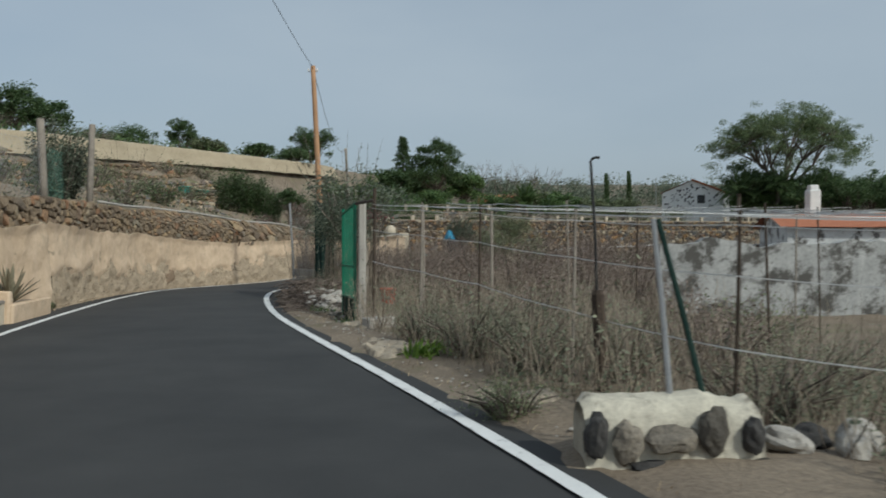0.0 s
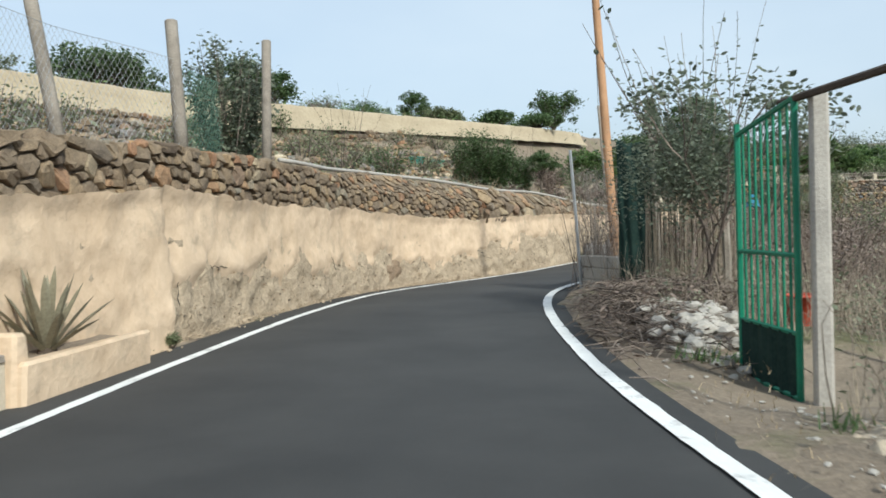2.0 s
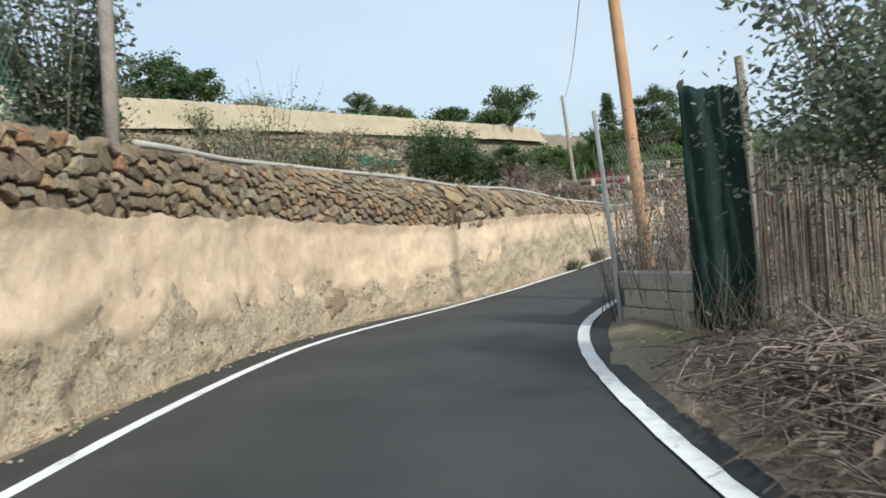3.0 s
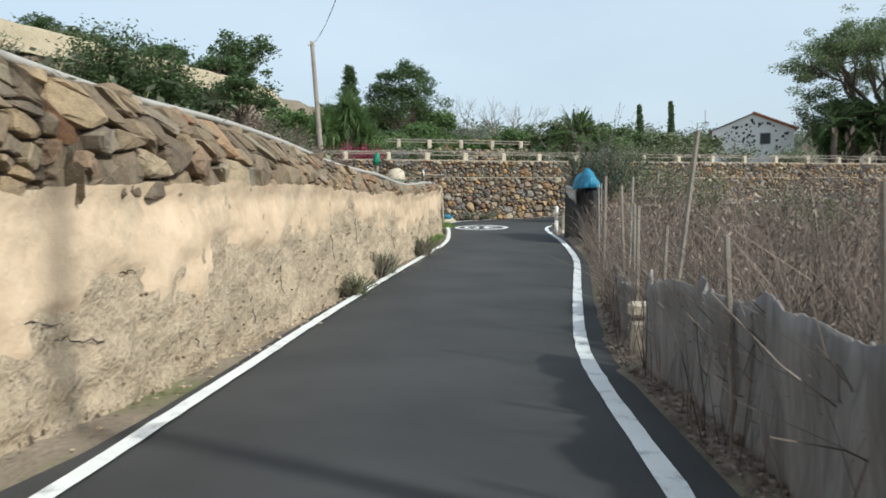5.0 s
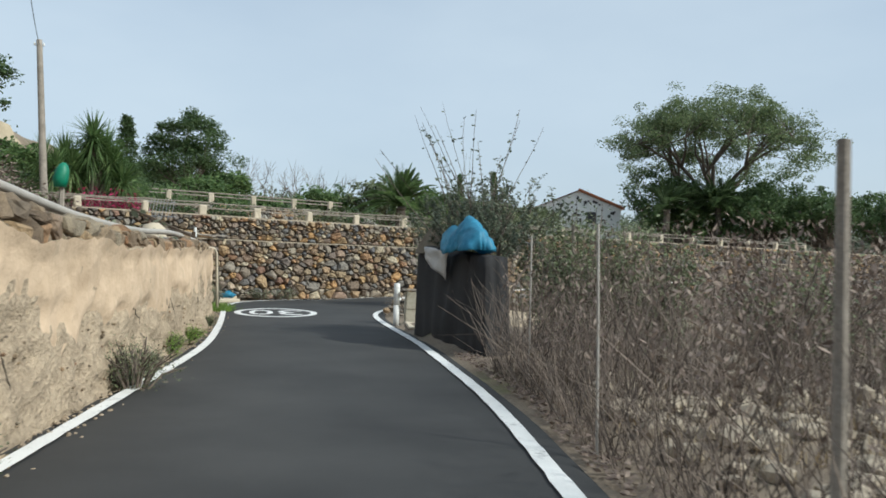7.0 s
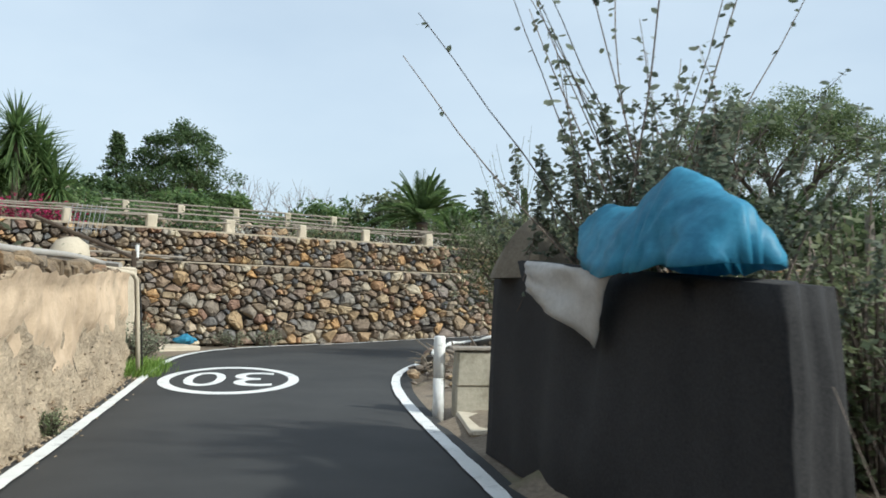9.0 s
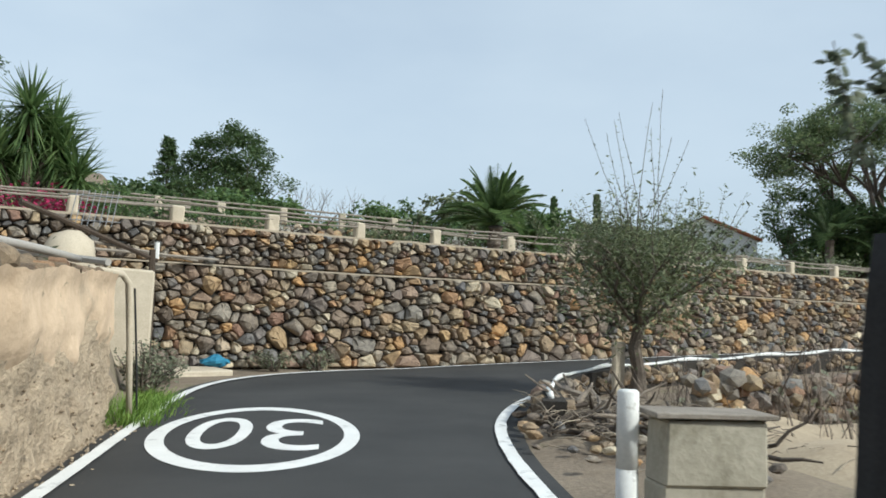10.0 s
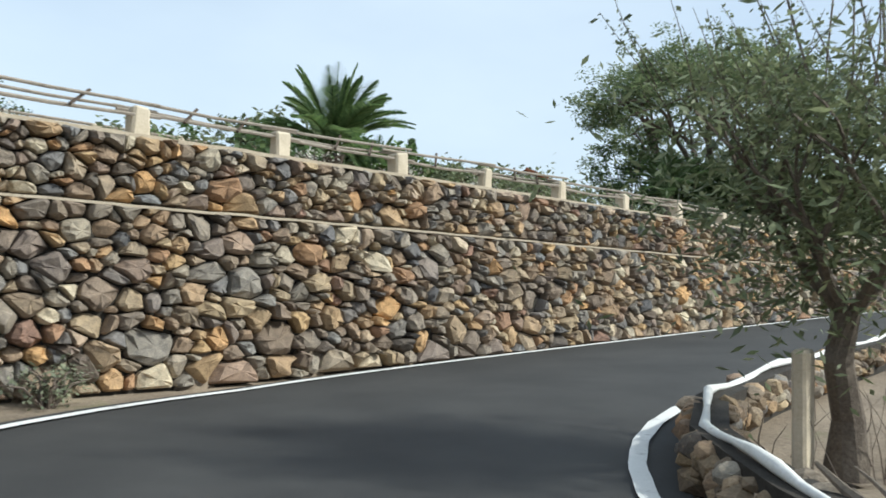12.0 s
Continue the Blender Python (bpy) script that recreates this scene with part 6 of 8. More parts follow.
def garden_frame():
    """Pole and wire trellis behind the verge."""
    line = [(3.4, 5.0), (1.95, 6.3), (1.1, 8.6), (0.25, 11.0), (-0.55, 12.8), (-1.42, 14.75)]
    hs = [1.6, 1.66, 1.75, 1.9, 2.0, 2.1]
    for i, ((x, y), h) in enumerate(zip(line, hs)):
        post("trellis_post", (x, y, terrain(x, y) - 0.1), (x + 0.04, y, h + (0.04 if i != 5 else 0.28)), 0.016 if i != 5 else 0.03, "dark_wood" if i % 2 else "old_wood", "thin weathered wooden trellis post", "trellis posts")
    post("leaning_strut", (1.28, 5.6, 0.4), (1.19, 5.7, 1.62), 0.02, "steel", "grey metal strut leaning on the trellis", "struts", "strut")
    post("leaning_strut", (1.51, 5.6, 0.4), (1.22, 5.7, 1.62), 0.02, "dark_green", "dark green metal strut leaning on the trellis", "struts", "strut")
    mb = MB()
    p = [(1.23, 7.9, 0.75), (1.21, 7.9, 1.5), (1.17, 7.9, 2.15), (1.165, 7.9, 2.21), (1.185, 7.9, 2.24), (1.22, 7.9, 2.25), (1.25, 7.9, 2.245)]
    mb.tube(p, 0.013, 6)
    th = thing("hooked_pole", "dark thin pole with a hooked top on an old stump", "pole")
    part("rod", mb, "wire", th)
    mb = MB()
    mb.tube([(1.28, 7.9, terrain(1.28, 7.9) - 0.1), (1.27, 7.9, 0.4), (1.23, 7.9, 0.97), (1.23, 7.9, 1.01)], [0.075, 0.068, 0.06, 0.045], 8)
    part("stump", mb, "dark_wood", th, "thick dark old stump")
    rr = random.Random(44)
    ends = [1.62, 1.7, 1.8, 1.92, 2.02, 2.1]
    for j, (dx, dy) in enumerate(((2.6, 1.2), (5.2, 2.4), (7.8, 3.6))):
        for i, (x, y) in enumerate(line):
            if (i + j) % 2:
                continue
            px, py = x + dx + rr.uniform(-0.2, 0.2), y + dy + rr.uniform(-0.2, 0.2)
            post("trellis_post", (px, py, terrain(px, py) - 0.1), (px + rr.uniform(-0.08, 0.08), py, ends[i] + 0.1), 0.016, "dark_wood" if (i + j) % 4 else "old_wood", "thin weathered wooden trellis post", "trellis posts")
    trellis = thing("wire_trellis", "pale wires strung over the vine trellis", "wire trellis")

    def wire(a, b, r=0.006, sag=0.05):
        a, b = Vector(a), Vector(b)
        wires = MB()
        wires.tube([a.lerp(b, k / 6) - Vector((0, 0, 4 * sag * (k / 6) * (1 - k / 6))) for k in range(7)], r, 3, cap=False)
        part("wire", wires, "pale_wire", trellis)
    for (xa, ya), (xb, yb), za, zb in zip(line, line[1:], hs, hs[1:]):
        for dz, r in ((0.0, 0.008), (-0.07, 0.005), (-0.45, 0.005), (-1.0, 0.006)):
            wire((xa, ya, za + dz), (xb, yb, zb + dz), r, 0.02)
    for k in range(9):
        t = k / 8
        (x, y), d = lerp_poly(line, poly_len(line) * t)
        z = hs[0] + (hs[-1] - hs[0]) * t
        wire((x, y, z - 0.02), (x + 7.8, y + 3.6, z + 0.1), 0.005, 0.06)
    for (dx, dy) in ((1.3, 0.6), (2.6, 1.2), (3.9, 1.8), (5.2, 2.4), (7.8, 3.6)):
        for (xa, ya), (xb, yb), za, zb in zip(line, line[1:], hs, hs[1:]):
            wire((xa + dx, ya + dy, za + 0.05), (xb + dx, yb + dy, zb + 0.05), 0.007, 0.03)
    # dark beam from the gate post over the entrance
    post("beam", (-1.98, 16.9, 2.2), (-1.35, 14.2, 2.14), 0.03, "dark_wood", "dark wooden beam over the garden entrance", "", "beam")
    for x, y, h in ((-0.6, 17.9, 2.2), (0.9, 18.6, 2.1)):
        post("trellis_post", (x, y, terrain(x, y) - 0.1), (x, y, h), 0.035, "old_wood", "grey wooden post inside the garden", "trellis posts")
    cw = MB()
    cw.box((-1.76, 16.42, 0.95), (0.14, 0.14, 2.5), None, 0.02, 0.012)
    solo("gate_post", cw, "concrete", "grey concrete gate post beside the green gate", "gate post")
    cw = MB()
    cw.box((-1.25, 13.95, 0.08), (0.5, 0.3, 0.22), Matrix.Rotation(0.5, 3, "Z"), 0.02, 0.02)
    solo("concrete_block", cw, "concrete", "broken grey concrete block on the verge", "block")


garden_frame()


def gate():
    th = thing("gate", "open green metal gate with bars and a solid foot", "gate")
    a, b = Vector((-1.91, 16.58, 0)), Vector((-2.27, 17.65, 0))
    d = (b - a)

    def put(u, z):
        return a + d * u + Vector((0, 0, z))
    z0, z1 = -0.22, 2.12
    fr = MB()
    for u in (0, 1):
        fr.tube([put(u, z0), put(u, z1 + (0.0 if u else 0.08))], 0.028, 6)
    for z in (z0 + 0.02, 0.32, 0.95):
        fr.tube([put(0, z), put(1, z)], 0.022, 6)
    fr.tube([put(0, z1 + 0.08), put(1, z1 - 0.1)], 0.026, 6)
    part("frame", fr, "green_paint", th)
    for k in range(1, 9):
        mb = MB()
        u = k / 9
        mb.tube([put(u, 0.32), put(u, z1 + 0.06 - 0.16 * u)], 0.013, 5)
        part("bar", mb, "green_paint", th)
    pl = MB()
    n = 24
    nn = Vector((d.y, -d.x, 0)).normalized()
    for i in range(n + 1):
        for z in (z0, 0.32):
            pl.v.append(put(i / n, z) + nn * (0.012 * (1 if i % 4 < 2 else -1)))
    for i in range(n):
        pl.f.append((2 * i, 2 * i + 2, 2 * i + 3, 2 * i + 1))
    foot = part("foot_panel", pl, "dark_green", th, "dark green ribbed panel")
    md = foot.modifiers.new("thickness", "SOLIDIFY")
    md.thickness = 0.008
    tub("bucket", (-1.46, 19.85, terrain(-1.46, 19.85) - 0.01), 0.19, 0.36, "red_plastic", "orange-red plastic bucket inside the garden", 1)


gate()


def entrance_bush():
    """Overgrown corner: bush, brushwood, cane screen, tarpaulin, block."""
    rr = random.Random(31)
    th = thing("climbing_bush", "tall straggling bush with dark leaves and bare shoots", "bush")
    wood, lf, tips = MB(), MB(), []
    lf.oval = True
    base = Vector((-2.55, 20.6, 0.0))
    for i in range(7):
        a = rr.uniform(0, 6.283)
        branch(wood, base + Vector((rr.uniform(-0.35, 0.35), rr.uniform(-0.5, 0.5), 0)), (math.cos(a) * 0.3, math.sin(a) * 0.3, 1), 1.2, 0.028, rr, 2, tips, 0.35, 4, (2, 3), 0.6)
    for (t, d) in tips:
        puff(lf, t, (0.3, 0.34, 0.28), 32, 0.055, rr, 1.6, 0.0)
    for _ in range(8500):
        lf.leaf(base + Vector((rr.gauss(-0.12, 0.4), rr.gauss(0, 0.6), 1.9 + rr.gauss(0, 0.3))), rr.uniform(0.016, 0.045))
    whips(wood, lf, base + Vector((0, 0, 1.6)), 20, 2.5, rr, 0.42, 0.055, 13, (-0.1, 0))
    part("stem_mass", wood, "twig", th)
    part("foliage", lf, "leaf_dusk", th)
    # brushwood heap
    mb = MB()
    for _ in range(1500):
        x, y = -3.2 + rr.gauss(0, 0.42) + 0.1, 19.9 + rr.gauss(0, 1.1)
        x = max(x, right_x(y) + 0.35)
        h = 0.42 * math.exp(-((y - 19.8) / 1.6) ** 2) * rr.uniform(0, 1)
        a = rr.uniform(0, 6.283)
        L = rr.uniform(0.2, 0.75)
        d = Vector((math.cos(a), math.sin(a), rr.uniform(-0.35, 0.5)))
        p = Vector((x, y, terrain(x, y) + 0.04 + h))
        w = rr.uniform(0.4, 1.0)
        mb.tube([p - d * L / 2, p + Vector((0, 0, rr.uniform(0, 0.08))), p + d * L / 2], [0.006 * w, 0.009 * w, 0.003 * w], 4, cap=False)
    dry = MB()
    for _ in range(2600):
        x, y = -3.0 + rr.gauss(0, 0.42), 20.2 + rr.gauss(0, 1.1)
        x = max(x, right_x(y) + 0.35)
        dry.leaf((x, y, terrain(x, y) + 0.5 * rr.random() ** 2), rr.uniform(0.015, 0.045), None, 2.6)
    solo("dead_leaf_heap", dry, "leaf_dead", "withered leaves lying in the brushwood", "dead leaves", kind="stuff")
    solo("brushwood_heap", mb, "twig", "heap of cut dry branches on the verge", "brushwood", kind="stuff")
    # cane screen
    th = thing("cane_screen", "ragged screen of dry vertical canes", "cane screen")
    for i in range(78):
        t = i / 77
        x, y = -3.3 + 1.25 * t + rr.uniform(-0.03, 0.03), 22.4 + 0.35 * t + rr.uniform(-0.03, 0.03)
        mb = MB()
        mb.tube([(x, y, -0.05), (x + rr.uniform(-0.05, 0.05), y, rr.uniform(1.2, 1.85))], rr.uniform(0.007, 0.013), 5)
        part("cane", mb, "cane", th)
    # tarpaulin
    mb = MB()
    nx, nz = 30, 20
    for j in range(nz + 1):
        for i in range(nx + 1):
            t = i / nx
            x, y = -3.78 + 0.62 * t, 23.75 - 0.25 * t
            z = 0.02 + 2.55 * j / nz
            o = 0.008 * math.sin(t * 23 + j * 0.2) + 0.04 * fbm(t * 4, z * 0.7) + 0.02 * fbm(t * 9, z * 1.2)
            mb.v.append((x + o * 0.4, y + o, z + (0.07 * fbm(t * 5, 3.0) - 0.12 * t) * j / nz))
    for j in range(nz):
        for i in range(nx):
            q = j * (nx + 1) + i
            mb.f.append((q, q + 1, q + nx + 2, q + nx + 1))
    ob = solo("tarpaulin", mb, "dark_green", "dark green tarpaulin hung on posts", "tarpaulin", smooth=True)
    ob.modifiers.new("thickness", "SOLIDIFY").thickness = 0.012
    post("fence_post", (-3.12, 23.45, -0.1), (-3.2, 23.45, 2.75), 0.045, "old_wood", "grey wooden post beside the tarpaulin")
    post("fence_post", (-2.15, 21.9, -0.1), (-2.2, 21.9, 1.9), 0.055, "old_wood", "grey wooden post at the garden edge")
    post("metal_post", (-4.55, 24.9, -0.1), (-4.68, 24.9, 2.55), 0.03, "steel", "grey metal post at the bend")
    post("thin_stake", (-4.57, 27.0, -0.1), (-4.54, 27.0, 1.9), 0.014, "cane", "thin pale stake beside the pole", "garden stakes", "stake")
    m = Matrix.Rotation(math.atan2(-1.1, 0.8), 3, "Z")
    th = thing("block_wall", "short low wall of concrete blocks behind netting", "block wall")
    for r_ in range(3):
        for k in range(3):
            mb = MB()
            off = (k - 1) * 0.42 + (0.1 if r_ % 2 else 0)
            mb.box(Vector((-4.12, 24.5, 0.09 + 0.21 * r_)) + m @ Vector((off, 0, 0)), (0.405, 0.2, 0.2), m, 0.012, 0.004)
            part("concrete_block", mb, "concrete", th)
    netting("wire_netting", [(-4.62, 24.95), (-4.2, 24.3), (-3.8, 23.7)], lambda u: 0.02, 2.1, 0.08, 0.002, "pipe", "rusty dark wire netting by the pole")
    # dead creeper on the netting
    lf, mb = MB(), MB()

    def smp():
        t = rr.random()
        x, y = -4.6 + 0.9 * t + rr.gauss(0, 0.1), 25.0 - 1.4 * t + rr.gauss(0, 0.15) + 0.5
        return x, y, 0.0
    stems(mb, 170, smp, lambda x, y: 2.0, rr, 0.006, 0.14)
    for _ in range(4500):
        x, y, z = smp()
        lf.leaf((x, y, abs(rr.gauss(0.9, 0.6))), rr.uniform(0.012, 0.028))
    th = thing("dead_creeper", "dead grey-brown creeper over wire netting", "creeper", kind="stuff")
    part("stem_mass", mb, "twig", th)
    part("foliage", lf, "leaf_dead", th)


entrance_bush()


def cloth_fence():
    """Low grey shade cloth along the lane past the pole."""
    run = [(right_x(y) + 0.5 + 0.06 * math.sin(y * 1.3), y) for y in np.arange(25.4, 36.6, 0.3)]
    L = poly_len(run)
    mb = MB()
    nu, nz = 240, 9
    for i in range(nu + 1):
        (x, y), d = lerp_poly(run, L * i / nu)
        top = 0.85 + 0.14 * fbm(y * 0.9, 1.0) + 0.06 * fbm(y * 4.0, 6.0) - 0.3 * sstep(32.3, 33.6, y)
        z0 = road_z(x, y) - 0.03
        for k in range(nz + 1):
            t = k / nz
            o = 0.05 * math.sin(y * 5.1) * (0.3 + t) + 0.06 * fbm(y * 2.0, t * 1.0) + 0.035 * fbm(y * 7.0, t * 0.8)
            mb.v.append((x + d[1] * o, y - d[0] * o, z0 + top * t))
    th = thing("shade_cloth_fence", "low fence of faded grey shade cloth along the lane", "cloth fence")
    row = nz + 1
    # the cloth is open where the block pillar stands
    gap = [int(nu * (y - 25.4) / 11.1) for y in (32.35, 33.55)]
    for a, b in ((0, 50), (50, 100), (100, gap[0]), (gap[1], 206), (206, nu)):
        pm = MB()
        pm.v = mb.v[a * row:(b + 1) * row]
        for i in range(b - a):
            for k in range(nz):
                q = i * row + k
                pm.f.append((q, q + row, q + row + 1, q + 1))
        ob = part("cloth_panel", pm, "grey_cloth", th, smooth=True)
        ob.modifiers.new("thickness", "SOLIDIFY").thickness = 0.01
    rr = random.Random(8)
    for y in (26.3, 28.4, 30.2, 32.3, 33.55, 33.7, 35.2):
        x = right_x(y) + 0.56
        post("thin_stake", (x, y, -0.4), (x + rr.uniform(-0.08, 0.08), y, rr.uniform(0.9, 1.5)), 0.02, "old_wood", "thin grey stake holding the shade cloth", "garden stakes", "stake")
    mb, lf = MB(), MB()

    def smp():
        y = rr.uniform(26, 37)
        x = right_x(y) + rr.uniform(0.36, 0.46)
        return x, y, road_z(x, y) - 0.05
    stems(mb, 80, smp, lambda x, y: 1.0, rr, 0.004, 0.12, 3)
    for _ in range(900):
        x, y, z = smp()
        lf.leaf((x, y, z + rr.random() ** 1.5 * 1.0), rr.uniform(0.005, 0.013), None, 2.4)
    lt = MB()
    for _ in range(5200):
        y = rr.uniform(27, 47)
        x = right_x(y) + 0.3 + abs(rr.gauss(0, 0.22))
        lt.leaf((x, y, road_z(x, y) - 0.01 + 0.04 * rr.random()), rr.uniform(0.012, 0.035), rr.uniform(-0.2, 0.4), 2.0)
    solo("leaf_litter", lt, "leaf_dead", "brown leaf litter along the road edge", "leaf litter", kind="stuff")
    th = thing("dead_vines", "dead thin vines hanging on the shade cloth", "vines", kind="stuff")
    part("stem_mass", mb, "twig", th)
    part("foliage", lf, "leaf_dead", th)
    turned = Matrix.Rotation(radians(-14), 3, "Z")
    th = thing("block_pillar", "low pale pillar of concrete blocks behind the stakes", "pillar")
    for z, w, h in ((-0.1, 0.3, 0.44), (0.21, 0.34, 0.14)):
        mb = MB()
        mb.box((-3.22, 33.2, z), (w, 0.24, h), turned, 0.03, 0.012)
        part("concrete_block", mb, "tan_concrete", th)
    post("leaning_stake", (-3.64, 31.74, -0.3), (-3.36, 31.76, 1.76), 0.022, "old_wood", "pale grey stake leaning over the shade cloth", "garden stakes", "stake")


cloth_fence()


def thicket():
    """Dead brown vines and brushwood on the garden fence."""
    rr = random.Random(77)

    def smp():
        y = rr.uniform(28.5, 45.3)
        f = rr.random() ** 1.6
        x = right_x(y) + 0.46 + 0.3 * (1 - sstep(35.6, 36.4, y)) + f * 5.7
        if 36.5 < y < 42 and rr.random() < (0.78 if x > right_x(y) + 0.9 else 0.4):
            return smp()
        return x, y, terrain(x, y)

    def hgt(x, y):
        d = x - right_x(y)
        return (1.75 + 0.35 * fbm(y * 0.5, x * 0.5)) * (0.75 + 0.25 * sstep(0.5, 1.4, d)) * (1 - 0.55 * sstep(2.5, 5.5, d))
    mb, lf = MB(), MB()
    stems(mb, 6800, smp, hgt, rr, 0.0042, 0.34, 3)
    for _ in range(30000):
        y = rr.uniform(28.5, 45.3)
        x = right_x(y) + 0.46 + 0.3 * (1 - sstep(35.6, 36.4, y)) + rr.random() ** 1.6 * 5.7
        z = terrain(x, y)
        k = rr.random() ** 0.8
        if fbm(x * 1.3, y * 1.3, k * 2.2) < 0.0:
            continue
        if 36.5 < y < 42 and k < 0.5 and rr.random() < 0.8:
            k = 0.5 + 0.5 * rr.random()
        lf.leaf((x, y, z + hgt(x, y) * k), rr.uniform(0.008, 0.026), -rr.uniform(0.2, 1.4), 3.0)
    th = thing("dead_thicket", "dense thicket of dead brown vines on the garden fence", "thicket", kind="stuff")
    part("stem_mass", mb, "twig", th)
    part("foliage", lf, "leaf_dead", th)
    for i, (x, y, r, h) in enumerate(((4.6, 45.6, 1.1, 2.1), (6.2, 47.6, 1.3, 2.3), (8.4, 48.5, 1.3, 2.2), (5.4, 51.5, 1.2, 2.2), (9.8, 52.5, 1.4, 2.3), (11.6, 49.6, 1.3, 2.1), (4.2, 42.6, 0.9, 1.7))):
        shrub("dry_bush", (x, y, terrain(x, y)), r, h, "leaf_dead" if i % 3 else "leaf_olive", "dry brown bush in the neglected garden", 640 + i, 1500, 0.05, 40, group="dry garden bushes")
    for x, y, h, r in ((-0.39, 43.96, 1.54, 0.011), (-1.35, 40.9, 1.47, 0.012), (-2.18, 38.0, 1.57, 0.026), (-2.6, 35.6, 1.5, 0.012), (2.6, 48.5, 2.0, 0.035)):
        z = terrain(x, y)
        post("garden_stake", (x, y, z - 0.1), (x + rr.uniform(-0.04, 0.08), y + 0.02, h), r, "old_wood" if r > 0.021 else "pipe", "pale thin garden stake in dead vines", "garden stakes", "stake")
    # field walls and pale stones seen through the vines
    st = MB()
    for _ in range(900):
        y = rr.uniform(27, 50)
        x = right_x(y) + rr.uniform(1.6, 11)
        if abs(math.sin(x * 0.55 + y * 0.12)) < 0.35:
            cap_stone(st, (x, y, terrain(x, y) + rr.uniform(0, 0.3)), rr.uniform(0.06, 0.16), rr, 0.8)
    for _ in range(420):
        y = rr.uniform(36.5, 44)
        x = right_x(y) + rr.uniform(1.0, 5.5)
        cap_stone(st, (x, y, terrain(x, y) + rr.uniform(0, 0.08)), rr.uniform(0.05, 0.16), rr, 0.7)
    tufts("straw_patch", [(x, y, terrain(x, y), rr.uniform(0.5, 1.0)) for x, y in [(right_x(v) + rr.uniform(0.9, 6.0), v) for v in np.arange(36.3, 44, 0.035)]], "straw", "pale dry straw on the garden floor", 44, 14, 0.3, 0.012, 0.16)
    solo("field_stones", st, "ledge", "rows of pale field stones in the garden", "stones", kind="stuff")
    lf = MB()
    for _ in range(5000):
        y = rr.uniform(28, 60)
        x = right_x(min(y, 52)) + rr.uniform(5, 26)
        if fbm(x * 0.2, y * 0.2, 8.0) < 0:
            continue
        lf.leaf((x, y, terrain(x, y) + abs(rr.gauss(0, 0.5))), rr.uniform(0.05, 0.13), None, 1.8)
    solo("garden_weeds", lf, "leaf_grey", "grey-green weeds across the garden", "weeds", kind="stuff")
    tw = MB()

    def smp2():
        y = rr.uniform(26, 60)
        x = right_x(min(y, 52)) + rr.uniform(4.5, 30)
        return x, y, terrain(x, y)
    stems(tw, 6500, smp2, lambda x, y: 1.35 + 0.4 * fbm(x * 0.3, y * 0.3), rr, 0.009, 0.25, 3)
    dl = MB()
    for _ in range(16000):
        x, y, z = smp2()
        if x < 22:
            dl.leaf((x, y, z + 1.5 * rr.random()), rr.uniform(0.025, 0.06), None, 1.8)
    solo("dry_leaf_litter", dl, "leaf_dead", "withered brown leaves on the dry stalks", "dry leaves", kind="stuff")
    solo("dry_stalks", tw, "twig", "brown dry stalks over the far garden", "dry stalks", kind="stuff")


thicket()


